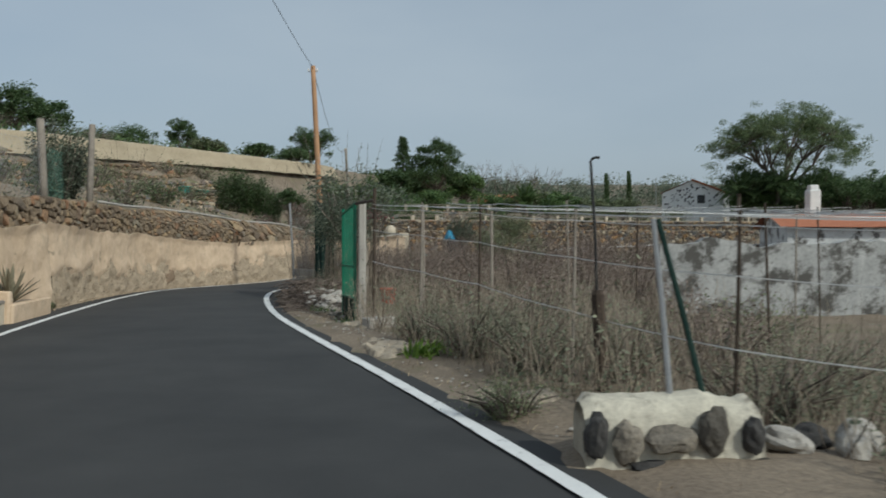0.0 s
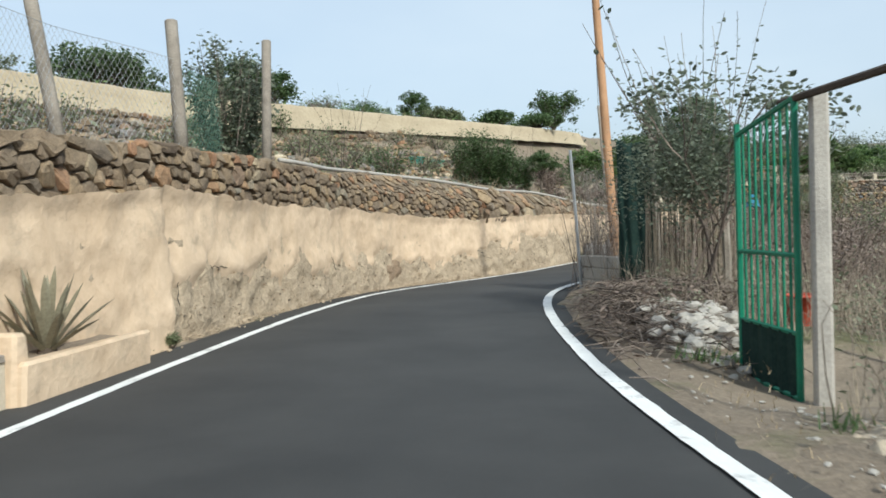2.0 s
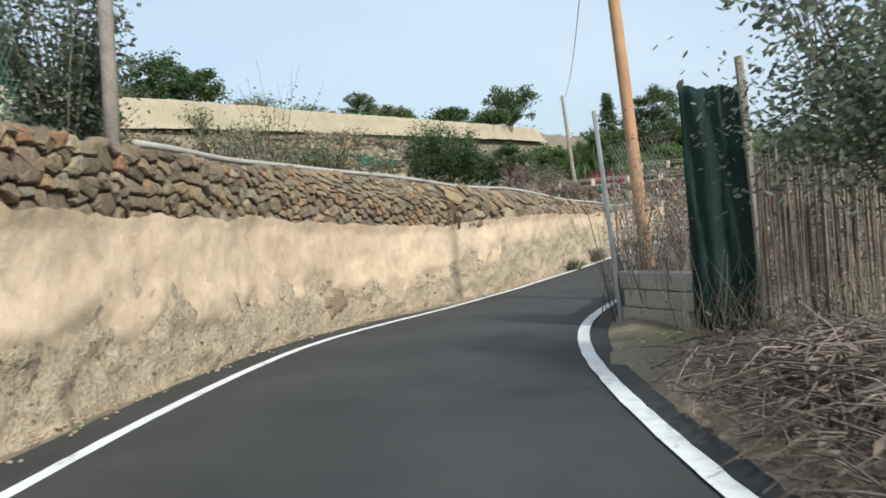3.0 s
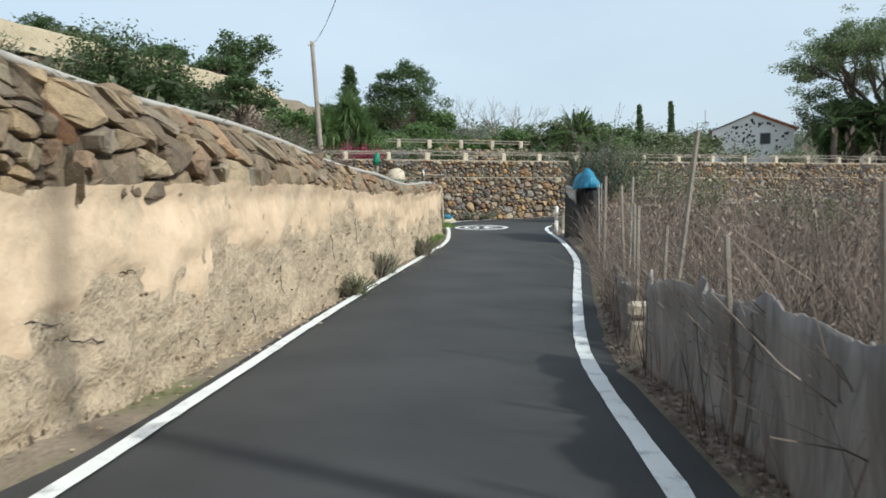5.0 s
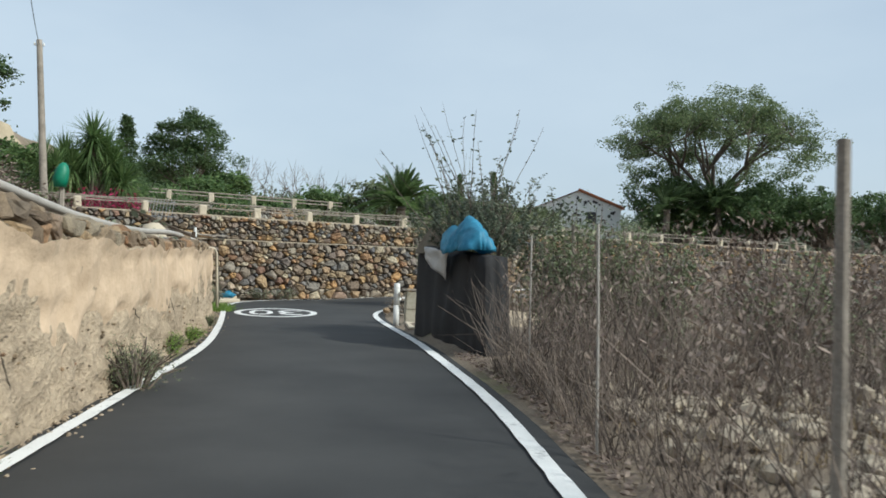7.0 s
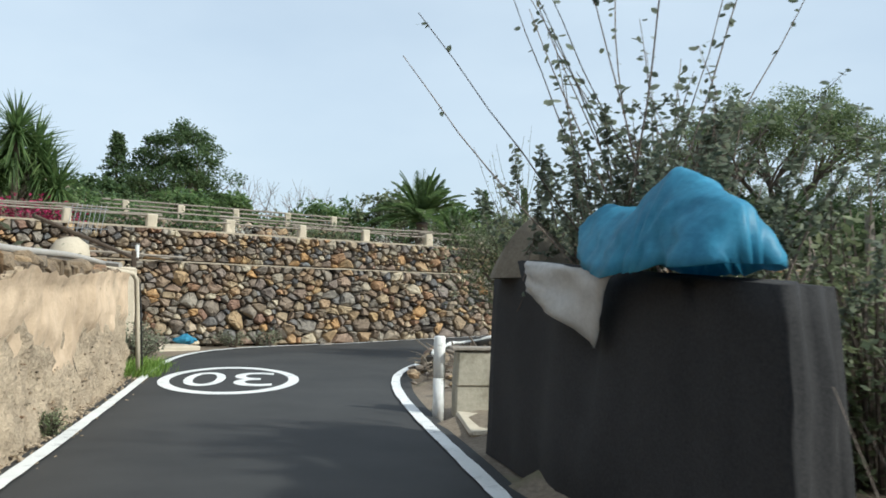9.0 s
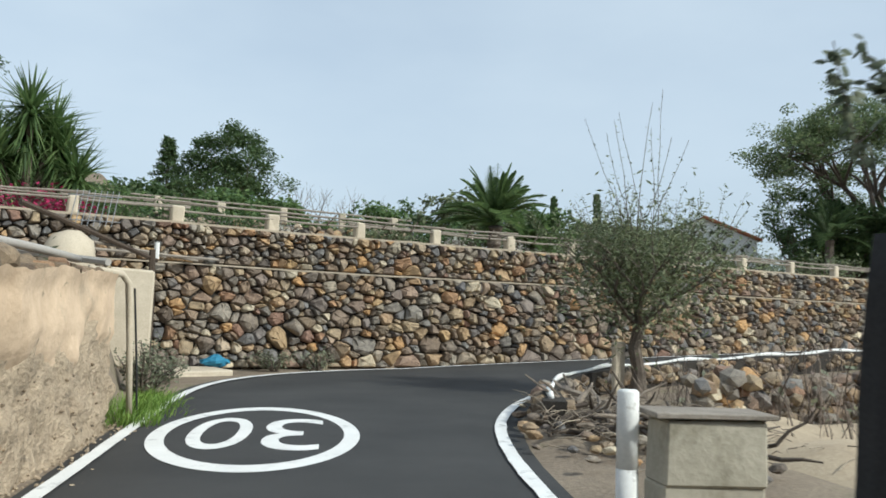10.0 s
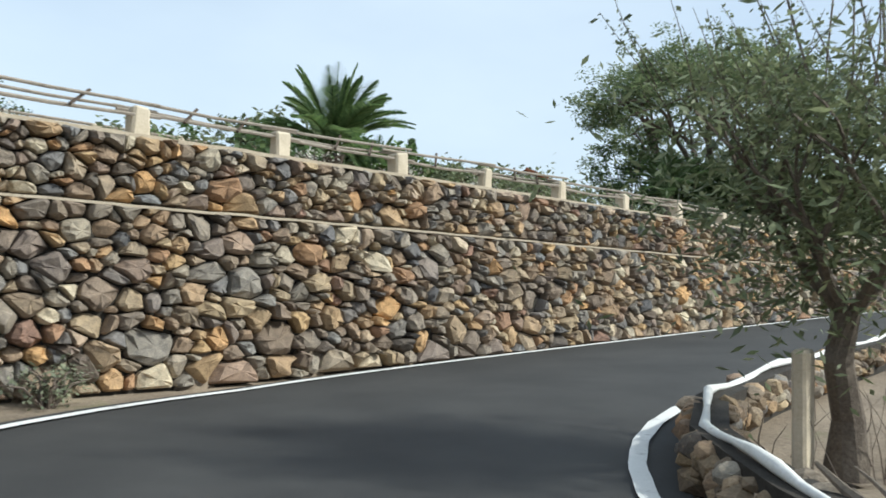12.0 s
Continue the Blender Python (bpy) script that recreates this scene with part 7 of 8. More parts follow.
def near_garden():
    """Dry weeds between lane and trellis."""
    rr = random.Random(63)

    def smp():
        while True:
            y = rr.uniform(4, 24)
            x = right_x(y) + 1.1 + rr.random() ** 1.3 * 8
            if not (15.0 < y < 18.6 and x < 0.6) and not (y < 6.2 and x < 2.2):
                return x, y, terrain(x, y)
    tw, lf = MB(), MB()
    stems(tw, 6500, smp, lambda x, y: 0.95 + 0.5 * fbm(x * 0.5, y * 0.5) + 0.07 * max(0, x - right_x(y) - 2), rr, 0.0045, 0.22, 3)
    for _ in range(42000):
        x, y, z = smp()
        if fbm(x * 0.7, y * 0.7, 5.0) > -0.1:
            lf.leaf((x, y, z + abs(rr.gauss(0, 0.36))), rr.uniform(0.012, 0.036), None, 2.2)
    th = thing("dry_weeds", "dry grey-brown weeds in the garden by the lane", "weeds", kind="stuff")
    part("stem_mass", tw, "dry_twig", th)
    part("foliage", lf, "leaf_grey", th)
    for i, (x, y, r, h, lf_, n, s) in enumerate([(0.15, 10.3, 0.75, 0.75, "leaf_grey", 6500, 0.013), (0.8, 9.3, 0.7, 0.8, "leaf_grey", 6500, 0.013), (1.6, 8.6, 0.6, 0.8, "leaf_grey", 5500, 0.012), (-0.5, 11.9, 0.5, 0.6, "leaf_grey", 3600, 0.013), (0.35, 6.9, 0.42, 0.3, "leaf_olive", 3600, 0.012), (2.3, 6.6, 0.7, 0.75, "leaf_grey", 5000, 0.012), (3.1, 7.6, 0.8, 0.9, "leaf_grey", 5000, 0.012), (2.2, 27.5, 1.3, 2.2, "leaf_dead", 2600, 0.035), (4.4, 26.2, 1.4, 2.4, "leaf_dead", 2600, 0.035), (6.6, 29.5, 1.5, 2.5, "leaf_dead", 2600, 0.035), (1.0, 31.5, 1.4, 2.2, "leaf_dead", 2600, 0.035), (8.8, 31.0, 1.5, 2.4, "leaf_dead", 2600, 0.035), (3.6, 32.5, 1.5, 2.4, "leaf_dead", 2600, 0.035), (5.2, 21.5, 1.2, 1.9, "leaf_dead", 2200, 0.035), (11, 33.5, 1.5, 2.4, "leaf_dead", 2400, 0.035), (6.0, 35.5, 1.5, 2.5, "leaf_dead", 2400, 0.04), (2.8, 9.5, 0.9, 1.0, "leaf_dead", 1500, 0.03), (3.5, 11.5, 1.0, 1.1, "leaf_dead", 1500, 0.035), (0.9, 12.8, 0.9, 0.9, "leaf_dead", 1400, 0.03), (1.7, 15.5, 1.0, 1.2, "leaf_dead", 1500, 0.035), (4.5, 15, 1.1, 1.2, "leaf_olive", 1400, 0.04), (6.5, 18, 1.2, 1.2, "leaf_olive", 1400, 0.05), (0.2, 19.5, 0.9, 1.3, "leaf_dead", 1500, 0.035), (-1.0, 22.5, 0.8, 1.5, "leaf_dead", 1500, 0.035), (3, 22, 1.2, 1.3, "leaf_olive", 1300, 0.05), (-2.2, 25.5, 0.8, 1.5, "leaf_dead", 1600, 0.035), (-2.6, 27.8, 0.8, 1.5, "leaf_dead", 1600, 0.035)]):
        shrub("dry_shrub", (x, y, terrain(x, y)), r, h, lf_, "dry twiggy shrub beside the lane" if lf_ == "leaf_dead" else "grey-green twiggy shrub beside the lane", 500 + i, n, s, 30, group="dry shrubs")
    tufts("yellow_weed", [(-0.45, 10.45, terrain(-0.45, 10.45), 1.0), (-0.3, 10.7, terrain(-0.3, 10.7), 0.8)], "leaf_lime", "bright yellow-green weed at the road edge", 5, 60, 0.32, 0.05, 0.15, "weed")
    tufts("verge_grass", [(right_x(y) + rr.uniform(0.45, 1.2), y, road_z(right_x(y), y), rr.uniform(0.4, 1.0)) for y in np.arange(4, 26, 0.3)], "straw", "dry grass tufts along the verge", 6, 16, 0.14, 0.004, 0.2)
    tufts("green_tuft", [(-2.7, 17.1, 0.05, 1.0), (-2.5, 17.0, 0.05, 0.7), (-1.9, 14.7, 0.05, 0.8)], "leaf_mid", "small tuft of green grass beside the gate", 7, 40, 0.25, 0.01, 0.12)
    # field stones near the gate
    st = MB()
    for _ in range(260):
        y = 18.9 + rr.gauss(0, 0.6)
        x = -2.62 + rr.gauss(0, 0.2) - (y - 18) * 0.12
        cap_stone(st, (x, y, terrain(x, y) + rr.uniform(0, 0.3) * math.exp(-(y - 18.9) ** 2)), rr.uniform(0.03, 0.12), rr, 0.75, 2)
    solo("rubble_heap", st, "concrete", "heap of pale rubble beside the gate", "rubble", kind="stuff")


near_garden()


def ruin():
    """White ruined farm buildings below the lane."""
    th = thing("ruined_wall", "ruined stone wall with patches of old whitewash", "ruin")
    mb = MB()
    n = 40
    for i in range(n + 1):
        t = i / n
        x, y = 6.6 + 7.6 * t, 26.0 - 1.2 * t
        top = 1.35 + 0.25 * fbm(t * 6, 2.0) + 0.5 * max(0, math.sin(t * 9) - 0.75)
        for o, z in ((0, -1.4), (0.03 * fbm(t * 30, 1), 0.0), (0, top), (0.5, top), (0.5, -1.4)):
            mb.v.append((x, y + o, z))
    for i in range(n):
        for k in range(4):
            mb.f.append((i * 5 + k, i * 5 + 5 + k, i * 5 + 6 + k, i * 5 + 1 + k))
    part("wall", mb, "old_wash", th)
    house("farm_house", (14.2, 30.2, 0.4), 5.6, 4.6, 1.45, 0.5, 78, "lime", "small white farmhouse with red tiles and a chimney", "tile", [(-0.5, 0.9, 0.5, 0.5)])
    mb = MB()
    mb.box((12.9, 29.5, 2.75), (0.42, 0.42, 0.9), None, 0.03, 0.02)
    mb.box((12.9, 29.5, 3.25), (0.3, 0.3, 0.25), None, 0.02, 0.01)
    solo("chimney", mb, "white", "white stepped chimney on the farmhouse", "chimney")


ruin()

# ---- covered stack by the lane ----


def covered_stack():
    th = thing("covered_stack", "tall stack covered with black cloth and flaps", "covered stack")
    a = [Vector((0.2, 46.6, 0)), Vector((0.24, 47.4, 0)), Vector((0.31, 48.8, 0)), Vector((0.46, 50.38, 0)), Vector((1.3, 50.5, 0)), Vector((0.62, 46.72, 0))]
    mb = MB()
    ring = []
    for p, q in zip(a, a[1:] + a[:1]):
        for k in range(12):
            ring.append(p.lerp(q, k / 12))
    nz = 9
    n = len(ring)
    c = sum(ring, Vector()) / n
    for j in range(nz + 1):
        t = j / nz
        for i, p in enumerate(ring):
            d = (p - c).normalized()
            o = 0.07 * (1 - t) + 0.035 * math.sin(i * 1.1) * (1 - 0.5 * t) + 0.05 * fbm(i * 0.25, t * 2.0)
            top = 1.42 + 0.05 * fbm(i * 0.2, 4.0) + 0.2 * sstep(48.6, 49.8, p.y)
            q = p + d * (o - 0.06 * t * t)
            mb.v.append((q.x, q.y, road_z(q.x, q.y) - 0.05 + top * t))
    for j in range(nz):
        for i in range(n):
            mb.f.append((j * n + i, j * n + (i + 1) % n, (j + 1) * n + (i + 1) % n, (j + 1) * n + i))
    o = nz * n
    mb.v.append((c.x, c.y, 1.5))
    for i in range(n):
        mb.f.append((o + i, o + (i + 1) % n, len(mb.v) - 1))
    part("cover", mb, "black_cloth", th, smooth=True)

    def sheet(name, corners, mat, label, nu=10, nv=8, ruf=0.05, seed=1.0):
        p00, p10, p11, p01 = [Vector(p) for p in corners]
        m = MB()
        nn = (p10 - p00).cross(p01 - p00).normalized()
        for j in range(nv + 1):
            for i in range(nu + 1):
                u, v = i / nu, j / nv
                p = p00.lerp(p10, u).lerp(p01.lerp(p11, u), v)
                m.v.append(p + nn * ruf * (fbm(u * 3 + seed, v * 3, seed) + 0.5 * math.sin(u * 7 + v * 3)))
        for j in range(nv):
            for i in range(nu):
                q = j * (nu + 1) + i
                m.f.append((q, q + 1, q + nu + 2, q + nu + 1))
        ob = part(name, m, mat, th, label, smooth=True)
        ob.modifiers.new("thickness", "SOLIDIFY").thickness = 0.006
    sheet("flap", ((0.14, 47.9, 1.46), (0.13, 48.98, 1.57), (0.12, 49.02, 1.36), (0.2, 48.2, 1.02)), "flap", "folded pale grey plastic flap", 10, 8, 0.04, 2.0)
    # crumpled blue plastic sheet thrown over the stack
    mb = MB()
    nu, nv = 56, 20
    at = (-1, -0.94, -0.6, -0.24, 0.0, 0.25, 0.55, 0.85, 1.0)
    crest = (1.47, 1.74, 1.86, 2.01, 1.93, 1.82, 1.84, 1.9, 1.86)
    hem = (1.47, 1.46, 1.45, 1.44, 1.44, 1.43, 1.47, 1.58, 1.76)
    for j in range(nv + 1):
        v = -1 + 2 * j / nv
        for i in range(nu + 1):
            u = -1 + 2 * i / nu
            ray_ = math.atan2(u + 0.24, 1.05 - abs(v))
            fold = (0.022 * math.sin(ray_ * 17) * abs(v) ** 0.5 + 0.04 * fbm(u * 3.0, v * 2.0, 4.0)) * (1 - abs(u) ** 4)
            lo_, hi_ = float(np.interp(u, at, hem)), float(np.interp(u, at, crest))
            z = lo_ + (hi_ - lo_) * (1 - abs(v) ** 1.9) + 0.6 * fold * (1 - abs(u) ** 6)
            sx = v * (0.3 + 0.06 * fbm(u * 2.0, 3.0)) * (1 - 0.5 * abs(u) ** 4) + fold
            mb.v.append((0.33 + 0.06 * u + sx, 47.68 + 0.77 * u - 0.1 * sx + 0.03 * fbm(v * 3.0, u * 3.0, 9.0), z))
    for j in range(nv):
        for i in range(nu):
            q = j * (nu + 1) + i
            mb.f.append((q, q + 1, q + nu + 2, q + nu + 1))
    ob = solo("blue_sheet", mb, "blue", "crumpled bright blue plastic sheet on the stack", "plastic sheet", smooth=True)
    ob.modifiers.new("thickness", "SOLIDIFY").thickness = 0.006
    hump = MB()
    for j in range(7):
        t = j / 6
        for i in range(16):
            w = 6.283 * i / 16
            r = (1 - t) ** 0.75 * (1 + 0.14 * math.sin(i * 1.9)) + 0.03
            hump.v.append((0.62 + 0.3 * r * math.cos(w), 49.95 + 0.38 * r * math.sin(w), 1.48 + 0.5 * t ** 0.85))
    for j in range(6):
        for i in range(16):
            hump.f.append((j * 16 + i, j * 16 + (i + 1) % 16, j * 16 + 16 + (i + 1) % 16, j * 16 + 16 + i))
    part("canvas_hump", hump, "canvas", th, "dark brown canvas hump on top", smooth=True)
    rr = random.Random(90)
    th = thing("stack_bush", "leafy bush with bare shoots growing over the stack", "bush")
    wood, lf, tips = MB(), MB(), []
    lf.oval = True
    base = Vector((1.15, 48.8, 0.6))
    for i in range(8):
        branch(wood, base + Vector((rr.uniform(-0.3, 0.3), rr.uniform(-0.6, 0.6), 0)), (rr.uniform(-0.5, 0.5), rr.uniform(-0.5, 0.5), 1), 0.74, 0.025, rr, 2, tips, 0.35, 4, (2, 3), 0.6)
    for (t, d) in tips:
        whips(wood, lf, t, 2, 0.45, rr, 0.8, 0.04, 14, (d.x, d.y), 0.005)
    for _ in range(125):
        whips(wood, lf, base + Vector((rr.gauss(0, 0.34), rr.gauss(0.15, 0.6), 0.9 + rr.gauss(0, 0.25))), 1, 0.85, rr, 0.7, 0.034, 90, (0, 0), 0.005)
    whips(wood, lf, base + Vector((-0.2, 0.1, 1.3)), 18, 2.0, rr, 0.5, 0.045, 14, (-0.12, 0.0))
    whips(wood, lf, base + Vector((-0.6, 0.2, 0.9)), 3, 2.2, rr, 0.45, 0.04, 5, (-0.7, 0.1))
    part("stem_mass", wood, "twig", th)["kind"] = "stuff"
    part("foliage", lf, "leaf_dusk", th)
    for i, (x, y, r, h) in enumerate(((2.6, 48.4, 1.0, 2.5), (3.0, 46.8, 1.1, 2.2), (3.2, 50.0, 0.9, 2.3), (2.3, 47.2, 0.7, 2.0))):
        shrub("garden_bush", (x, y, terrain(x, y)), r, h, "leaf_olive", "leafy olive-green bush behind the stack", 600 + i, 4200, 0.045, 40, group="bushes behind the stack")


covered_stack()

# ---- corner of the bend ----


def corner():
    rr = random.Random(101)
    # white marker post
    th = thing("marker_post", "white roadside marker post with a flaking foot", "marker post")
    mb = MB()
    mb.tube([(0.72, 52.5, 0.46), (0.72, 52.5, 0.9), (0.72, 52.5, 0.915)], [0.064, 0.064, 0.052], 14)
    part("shaft", mb, "white", th, smooth=True)
    mb = MB()
    mb.tube([(0.72, 52.5, -0.05), (0.72, 52.5, 0.46)], [0.065, 0.0645], 14)
    part("foot", mb, "lime", th, "flaking black and white foot", smooth=True)
    # block pillar
    th = thing("block_pillar", "short pillar of weathered concrete blocks", "pillar")
    m = Matrix.Rotation(radians(-12), 3, "Z")
    for k in range(2):
        mb = MB()
        mb.box((1.2, 52.45, 0.19 + 0.38 * k), (0.6, 0.36, 0.377), m, 0.014, 0.012)
        part("block", mb, "block", th)
    mb = MB()
    mb.box((1.2, 52.45, 0.785), (0.72, 0.42, 0.03), m, 0.006, 0.004)
    part("board", mb, "old_wood", th)
    mb = MB()
    mb.box((0.92, 51.55, 0.05), (0.5, 1.1, 0.14), Matrix.Rotation(radians(-14), 3, "Z"), 0.03, 0.04)
    solo("concrete_slab", mb, "tan_concrete", "worn pale concrete slab on the verge", "slab")
    # bare tan ground inside the bend
    mb = MB()
    n = 24
    for j in range(n + 1):
        for i in range(n + 1):
            x, y = 2.7 + 7.5 * i / n, 51.6 + 6.5 * j / n
            mb.v.append((x, y, terrain(x, y) + 0.16 + 0.12 * fbm(x * 0.8, y * 0.8) - 0.35 * (1 - min(1, min(i, n - i, j, n - j) / 3))))
    for j in range(n):
        for i in range(n):
            q = j * (n + 1) + i
            mb.f.append((q, q + 1, q + n + 2, q + n + 1))
    solo("dirt_mound", mb, "pale_soil", "low mound of bare tan dirt inside the bend", "dirt mound", smooth=True, kind="structure")
    # raised bed with a rubble face and white edge
    edge = [(1.95, 56.7), (2.35, 57.8), (3.05, 59.2), (3.95, 60.55), (5.1, 61.5), (6.7, 62.2), (9, 62.95), (12, 63.85), (18, 65.4)]
    th = thing("low_bed_wall", "low rubble bed wall with a lumpy white painted top", "bed wall")
    L = poly_len(edge)
    core = MB()
    n = 70
    for i in range(n + 1):
        (x, y), d = lerp_poly(edge, L * i / n)
        z0 = road_z(x, y)
        for o, z in ((0.0, z0 - 0.1), (0.0, z0 + 0.33), (0.26, z0 + 0.33), (0.26, z0 - 0.2)):
            core.v.append((x + d[1] * o, y - d[0] * o, z))
    for i in range(n):
        for k in range(3):
            core.f.append((i * 4 + k, i * 4 + 4 + k, i * 4 + 5 + k, i * 4 + 1 + k))
    core.f += [(0, 1, 2, 3), tuple(n * 4 + k for k in (3, 2, 1, 0))]
    part("core", core, "mortar", th)
    pp = MB()
    pts = []
    for i in range(56):
        (x, y), d = lerp_poly(edge, 0.3 + (L - 0.5) * i / 55)
        pts.append((x + d[1] * 0.1, y - d[0] * 0.1, road_z(x, y) + 0.35 + 0.03 * math.sin(i * 0.9)))
    pp.tube(pts, [0.034 + 0.01 * math.sin(i * 1.7) for i in range(56)], 7)
    part("white_edge", pp, "white", th, "lumpy white painted edge", smooth=True)
    st = MB()
    k = 0
    for i in range(520):
        u = rr.uniform(0.1, L) if i > 260 else rr.uniform(0.1, 11)
        (x, y), d = lerp_poly(edge, u)
        z = road_z(x, y) + rr.uniform(0.02, 0.28)
        ob_mb = MB()
        s = rr.uniform(0.07, 0.14)
        side = 0.0 if i % 2 else 0.26
        p = (x + d[1] * side, y - d[0] * side, z)
        if u < 14 and k < 150:
            cap_stone(ob_mb, p, s, rr, 0.85, 2)
            part("stone", ob_mb, "stone", th)
            k += 1
        else:
            cap_stone(st, p, s, rr, 0.85)
    ob = part("stones", st, "tstone_i", th)
    ob["kind"] = "stuff"
    # old roots and branches
    th = thing("root_heap", "heap of dark old roots and branches", "roots")
    for _ in range(130):
        x, y = 2.75 + rr.gauss(0, 0.5), 56.6 + rr.gauss(0, 1.0)
        x = max(x, float(np.interp(y, [q[1] for q in edge], [q[0] for q in edge])) + 0.4)
        a = rr.uniform(0, 6.283)
        Ls = rr.uniform(0.3, 0.9)
        p = Vector((x, y, 0.14 + rr.uniform(0, 0.24)))
        d = Vector((math.cos(a), math.sin(a), rr.uniform(-0.3, 0.25)))
        pts = [p]
        for i in range(4):
            d = (d + Vector((rr.gauss(0, 0.3), rr.gauss(0, 0.3), rr.gauss(0, 0.25)))).normalized()
            pts.append(pts[-1] + d * Ls / 4)
        r = rr.uniform(0.015, 0.05)
        mb = MB()
        mb.tube(pts, [r, r * 0.9, r * 0.8, r * 0.6, r * 0.3], 6)
        part("root", mb, "old_root", th)
    st = MB()
    for _ in range(75):
        x, y = 2.2 + rr.gauss(0, 0.4), 56.2 + rr.gauss(0, 1.0)
        x = max(x, right_x(y) + 0.3)
        cap_stone(st, (x, y, 0.06 + rr.uniform(0, 0.2)), rr.uniform(0.03, 0.09), rr, 0.75, 2)
    tw = MB()
    for _ in range(700):
        x, y = 2.75 + rr.gauss(0, 0.6), 56.5 + rr.gauss(0, 1.0)
        x = max(x, right_x(y) + 0.55)
        a = rr.uniform(0, 6.283)
        d = Vector((math.cos(a), math.sin(a), rr.uniform(-0.2, 0.4))) * rr.uniform(0.12, 0.4)
        q = Vector((x, y, 0.1 + 0.24 * rr.random()))
        tw.tube([q, q + d * 0.5 + Vector((0, 0, 0.03)), q + d], [0.006, 0.005, 0.002], 4, cap=False)
    solo("corner_twigs", tw, "dry_twig", "tangle of thin dry twigs over the roots", "twigs", kind="stuff")
    solo("corner_stones", st, "stone_i", "loose dark stones at the corner", "stones", kind="stuff")
    # olive tree in the bed
    rr = random.Random(55)
    th = thing("olive_tree", "small bushy olive tree with twisted trunk in the bed", "olive tree")
    wood, lf, tips = MB(), MB(), []
    base = Vector((4.95, 60.05, 0.12))
    wood.tube([base, base + Vector((0.02, 0, 0.4)), base + Vector((-0.05, 0.03, 0.8)), base + Vector((0.0, 0.0, 1.15))], [0.16, 0.11, 0.1, 0.09], 9)
    f = base + Vector((0, 0, 1.1))
    for i in range(7):
        a = 6.283 * i / 7 + rr.uniform(-0.3, 0.3)
        branch(wood, f, (math.cos(a) * 0.95, math.sin(a) * 0.95, 0.9), 0.72, 0.045, rr, 2, tips, 0.4, 5, (2, 3), 0.65)
    for (t, d) in tips:
        puff(lf, t + d * 0.1, (0.3, 0.3, 0.28), 60, 0.026, rr, 3.2, 0.0)
        whips(wood, lf, t, 2, 0.8, rr, 0.5, 0.026, 26, (d.x, d.y), 0.005)
    for _ in range(6000):
        q = Vector((rr.gauss(0, 0.6), rr.gauss(0, 0.6), 0))
        lf.leaf(base + q + Vector((0, 0, 1.82 + rr.gauss(0, 0.46) + 0.25 * q.length)), rr.uniform(0.022, 0.044), None, 3.6)
    whips(wood, lf, f + Vector((0, 0, 0.9)), 11, 2.7, rr, 0.42, 0.034, 16, (0, 0), 0.009)
    part("trunk", wood, "bark", th)
    part("foliage", lf, "leaf_olive", th)
    mb = MB()
    mb.box((4.68, 60.2, 0.55), (0.24, 0.1, 0.9), Matrix.Rotation(radians(20), 3, "Z"), 0.02, 0.01)
    solo("marker_stone", mb, "tan_concrete", "pale upright marker slab at the bend", "marker stone")
    # low wall further inside
    st = MB()
    for _ in range(420):
        t = rr.random()
        x, y = 4.2 + 12 * t, 57.3 + 4.2 * t
        cap_stone(st, (x + rr.uniform(-0.1, 0.1), y + rr.uniform(-0.15, 0.15), terrain(x, y) + 0.1 + rr.uniform(0, 0.55)), rr.uniform(0.09, 0.18), rr, 0.85)
    th = thing("field_wall", "low tumbled rubble wall in the garden", "stone wall", kind="structure")
    ob = part("stones", st, "stone_i", th)
    ob["kind"] = "stuff"
    lf, tw = MB(), MB()

    def smp():
        x, y = rr.uniform(4.5, 16), rr.uniform(54, 61)
        return x, y, terrain(x, y)
    stems(tw, 900, smp, lambda x, y: 0.8, rr, 0.006, 0.25, 3)
    solo("dry_stalks", tw, "twig", "dry brown stalks behind the raised bed", "dry stalks", kind="stuff")


corner()


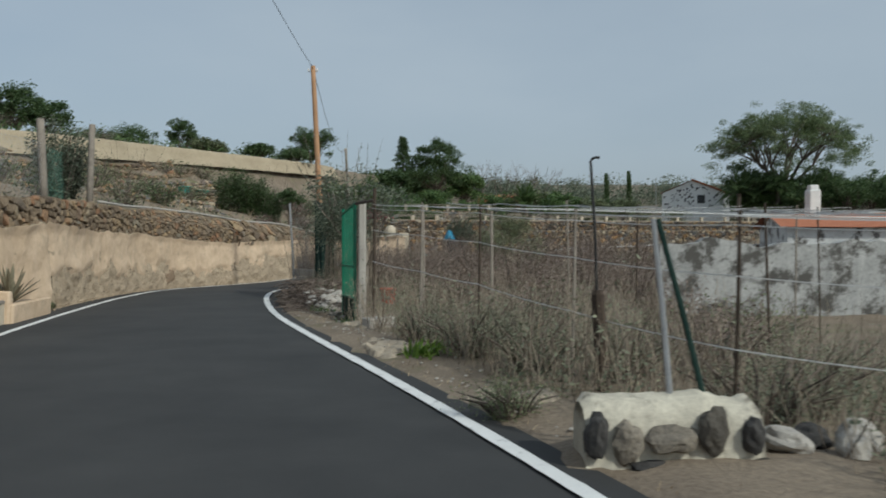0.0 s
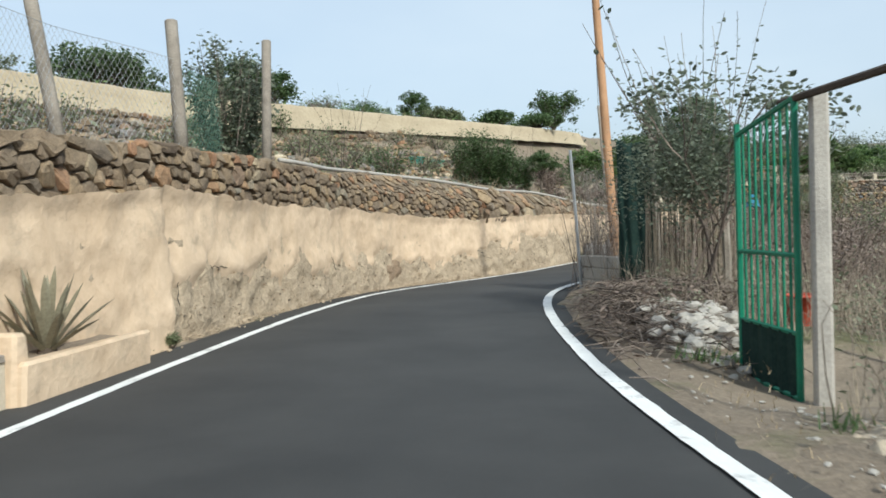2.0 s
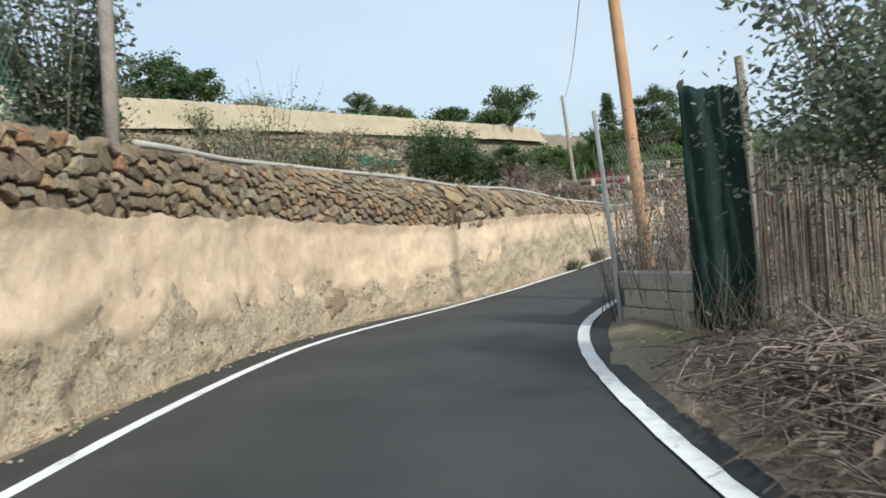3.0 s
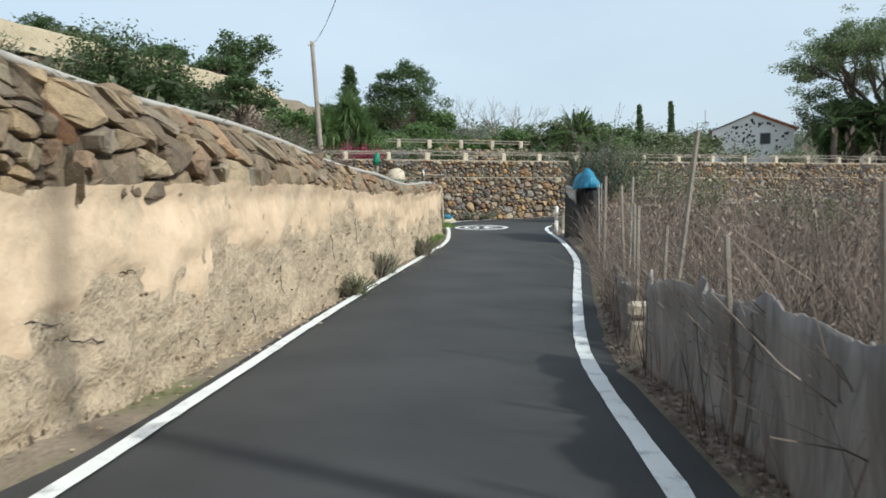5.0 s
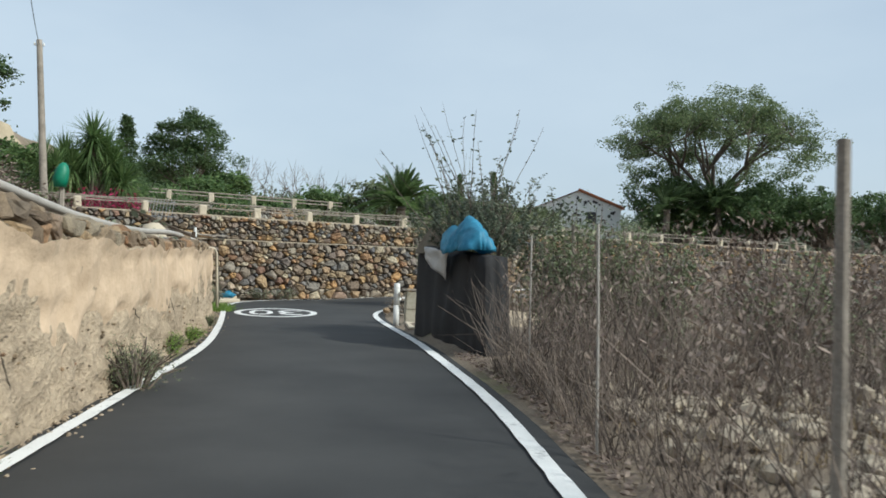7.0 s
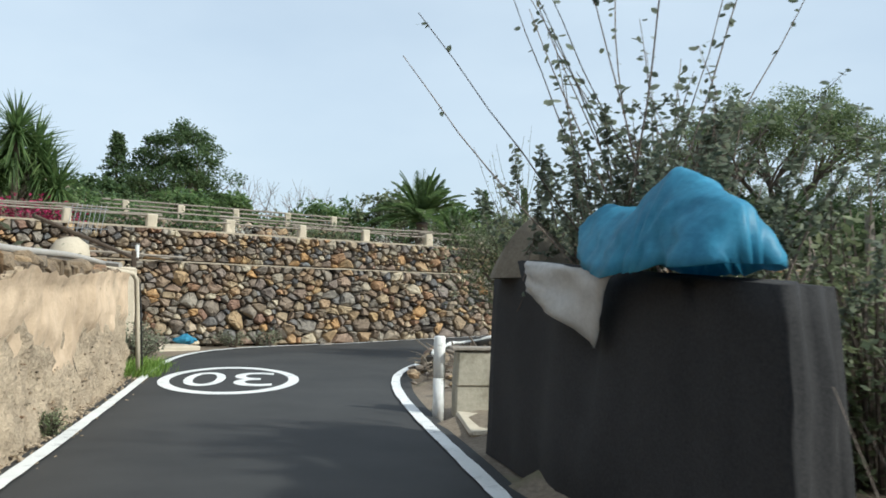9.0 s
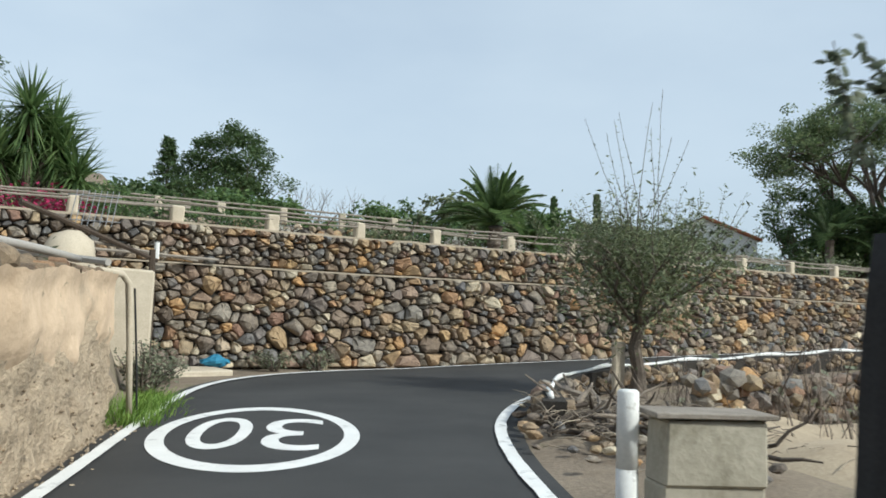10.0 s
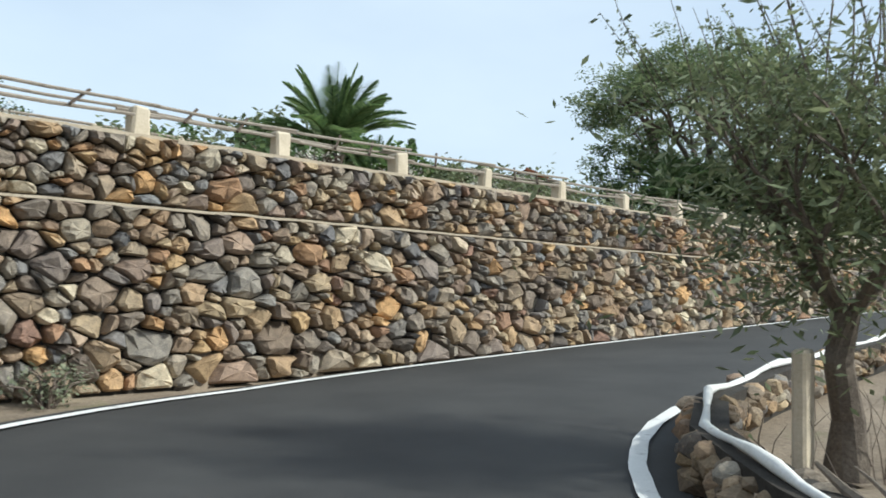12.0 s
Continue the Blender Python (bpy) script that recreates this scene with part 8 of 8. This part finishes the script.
def wall_end():
    """Where the plastered wall stops: pipe, pillar, sticks, plants."""
    mb = MB()
    mb.tube([(-2.42, 57.75, 0.0), (-2.46, 57.7, 0.9), (-2.5, 57.62, 1.55), (-2.56, 57.5, 1.64), (-2.85, 57.2, 1.68)], [0.035, 0.035, 0.038, 0.038, 0.035], 8)
    solo("standpipe", mb, "tan_concrete", "tan painted standpipe at the wall end", "pipe", smooth=True)
    mb = MB()
    mb.tube([(-2.36, 58.0, 0.05), (-2.4, 57.9, 0.8), (-2.45, 57.8, 1.5)], 0.012, 5)
    solo("hose", mb, "wire", "thin black hose beside the standpipe", "hose")
    mb = MB()
    mb.box((-3.0, 63.9, 1.1), (0.72, 0.5, 1.75), Matrix.Rotation(radians(10), 3, "Z"), 0.04, 0.03)
    solo("pillar", mb, "tan_concrete", "plastered tan pillar before the stone wall", "pillar")
    mb = MB()
    mb.tube([(-4.0, 63.2, 1.6), (-3.95, 63.2, 2.15), (-3.9, 63.2, 2.42), (-3.9, 63.2, 2.54)], [0.45, 0.43, 0.33, 0.12], 12)
    solo("rounded_pillar", mb, "tan_concrete", "rounded plastered pillar top", "pillar", smooth=True)
    for a, b, r, mt in (((-2.66, 64.1, 0.2), (-2.68, 64.1, 2.35), 0.06, "dark_wood"), ((-4.6, 62.5, 2.9), (-2.6, 64.2, 2.15), 0.045, "dark_wood"), ((-4.2, 63.6, 2.3), (-1.5, 65.2, 2.28), 0.03, "old_wood"), ((-3.8, 63.2, 2.4), (-1.9, 65.2, 2.24), 0.03, "old_wood"), ((-4.8, 60.6, 2.05), (-2.75, 57.9, 1.78), 0.045, "pipe")):
        post("stick", a, b, r, mt, "grey wooden stick laid across the wall end", "sticks", "stick")
    mb = MB()
    mb.tube([(-5.3, 47.4, 2.1), (-5.3, 47.4, 2.2), (-5.28, 47.4, 2.31), (-5.27, 47.4, 2.38), (-5.27, 47.4, 2.41)], [0.075, 0.095, 0.085, 0.055, 0.02], 12)
    solo("green_bag", mb, "green_paint", "teal-green plastic bag hung over a post", "plastic bag", smooth=True)
    post("fence_post", (-5.3, 47.42, terrain(-5.3, 47.42) - 0.1), (-5.28, 47.42, 2.36), 0.035, "old_wood", "short wooden post under a green bag")
    mb = MB()
    mb.tube([(-2.62, 64.35, 2.2), (-2.62, 64.35, 2.5)], 0.05, 8)
    solo("pipe_end", mb, "white", "small white pipe cap on the stick", "pipe")
    th = thing("metal_grate", "rusty metal grate leaning above the pillar", "grate")
    for k in range(8):
        mb = MB()
        mb.tube([(-4.1 + 0.1 * k, 64.0, 2.7), (-4.0 + 0.1 * k, 64.05, 3.35)], 0.009, 4)
        part("bar", mb, "steel", th)
    for z in (2.8, 3.25):
        mb = MB()
        mb.tube([(-4.15, 64.0, z), (-3.25, 64.05, z)], 0.01, 4)
        part("crossbar", mb, "steel", th)
    mb = MB()
    mb.box((-2.0, 64.3, 0.12), (1.4, 1.1, 0.16), Matrix.Rotation(radians(25), 3, "Z"), 0.03, 0.03)
    solo("concrete_apron", mb, "tan_concrete", "pale concrete apron before the stone wall", "slab")
    rr = random.Random(6)
    mb = MB()
    n = 12
    for j in range(6):
        t = j / 5
        for i in range(n):
            w = 6.283 * i / n
            r = 0.2 * math.sin(math.pi * (0.1 + 0.85 * t)) * rr.uniform(0.7, 1.25)
            mb.v.append((-1.45 + r * 1.4 * math.cos(w), 64.95 + r * math.sin(w), 0.18 + 0.24 * t + rr.uniform(-0.02, 0.02)))
    for j in range(5):
        for i in range(n):
            mb.f.append((j * n + i, j * n + (i + 1) % n, (j + 1) * n + (i + 1) % n, (j + 1) * n + i))
    mb.f.append(tuple(5 * n + i for i in range(n)))
    solo("blue_bag", mb, "blue", "crumpled blue plastic bag at the wall foot", "plastic bag")
    shrub("grey_shrub", (-2.5, 60.9, 0.1), 0.55, 0.75, "leaf_grey", "blue-grey shrub at the wall end", 700, 1200, 0.035, 26)
    shrub("grey_shrub", (-2.35, 62.3, 0.12), 0.4, 0.55, "leaf_grey", "blue-grey shrub beside the pillar", 701, 700, 0.035, 20)
    shrub("grey_shrub", (-0.3, 65.2, 0.2), 0.5, 0.35, "leaf_grey", "low dark weeds at the wall foot", 702, 600, 0.035, 20)
    shrub("grey_shrub", (0.6, 65.5, 0.2), 0.45, 0.32, "leaf_grey", "low dark weeds at the wall foot", 703, 500, 0.035, 20)
    tufts("green_grass", [(-2.4 + rr.gauss(0, 0.12), 57.3 + 0.13 * i, 0.09, rr.uniform(0.6, 1.0)) for i in range(22)], "leaf_lime", "bright green grass at the wall end", 8, 110, 0.3, 0.009, 0.16)
    weeds = [(-5.95, 38.2, 0.42, 0.34, "leaf_olive"), (-5.5, 40.4, 0.45, 0.5, "leaf_grey"), (-5.35, 40.9, 0.36, 0.42, "leaf_olive"), (-4.35, 44.4, 0.45, 0.5, "leaf_olive"), (-4.3, 45.4, 0.25, 0.3, "leaf_grey"), (-3.95, 47.3, 0.28, 0.28, "leaf_lime"), (-3.6, 49, 0.25, 0.22, "leaf_lime"), (-8.55, 17.9, 0.15, 0.12, "leaf_olive"), (-6.75, 36.0, 0.18, 0.15, "leaf_olive"), (-3.1, 52, 0.2, 0.2, "leaf_olive")]
    for i, (x, y, r, h, lf) in enumerate(weeds):
        shrub("weed", (x, y, road_z(x, y) - 0.01), r, h, lf, "weed growing at the foot of the plastered wall", 720 + i, 3200, 0.013, 44, "weed", group="weeds at the wall foot")
    mb = MB()
    for _ in range(1500):
        y = rr.uniform(9, 58)
        x = wall_x(y) + 0.12 + abs(rr.gauss(0, 0.16))
        cap_stone(mb, (x, y, road_z(x, y) - 0.005), rr.uniform(0.006, 0.026), rr, 0.7)
    solo("gutter_gravel", mb, "rough_render", "fallen plaster crumbs along the wall foot", "gravel", kind="stuff")


wall_end()
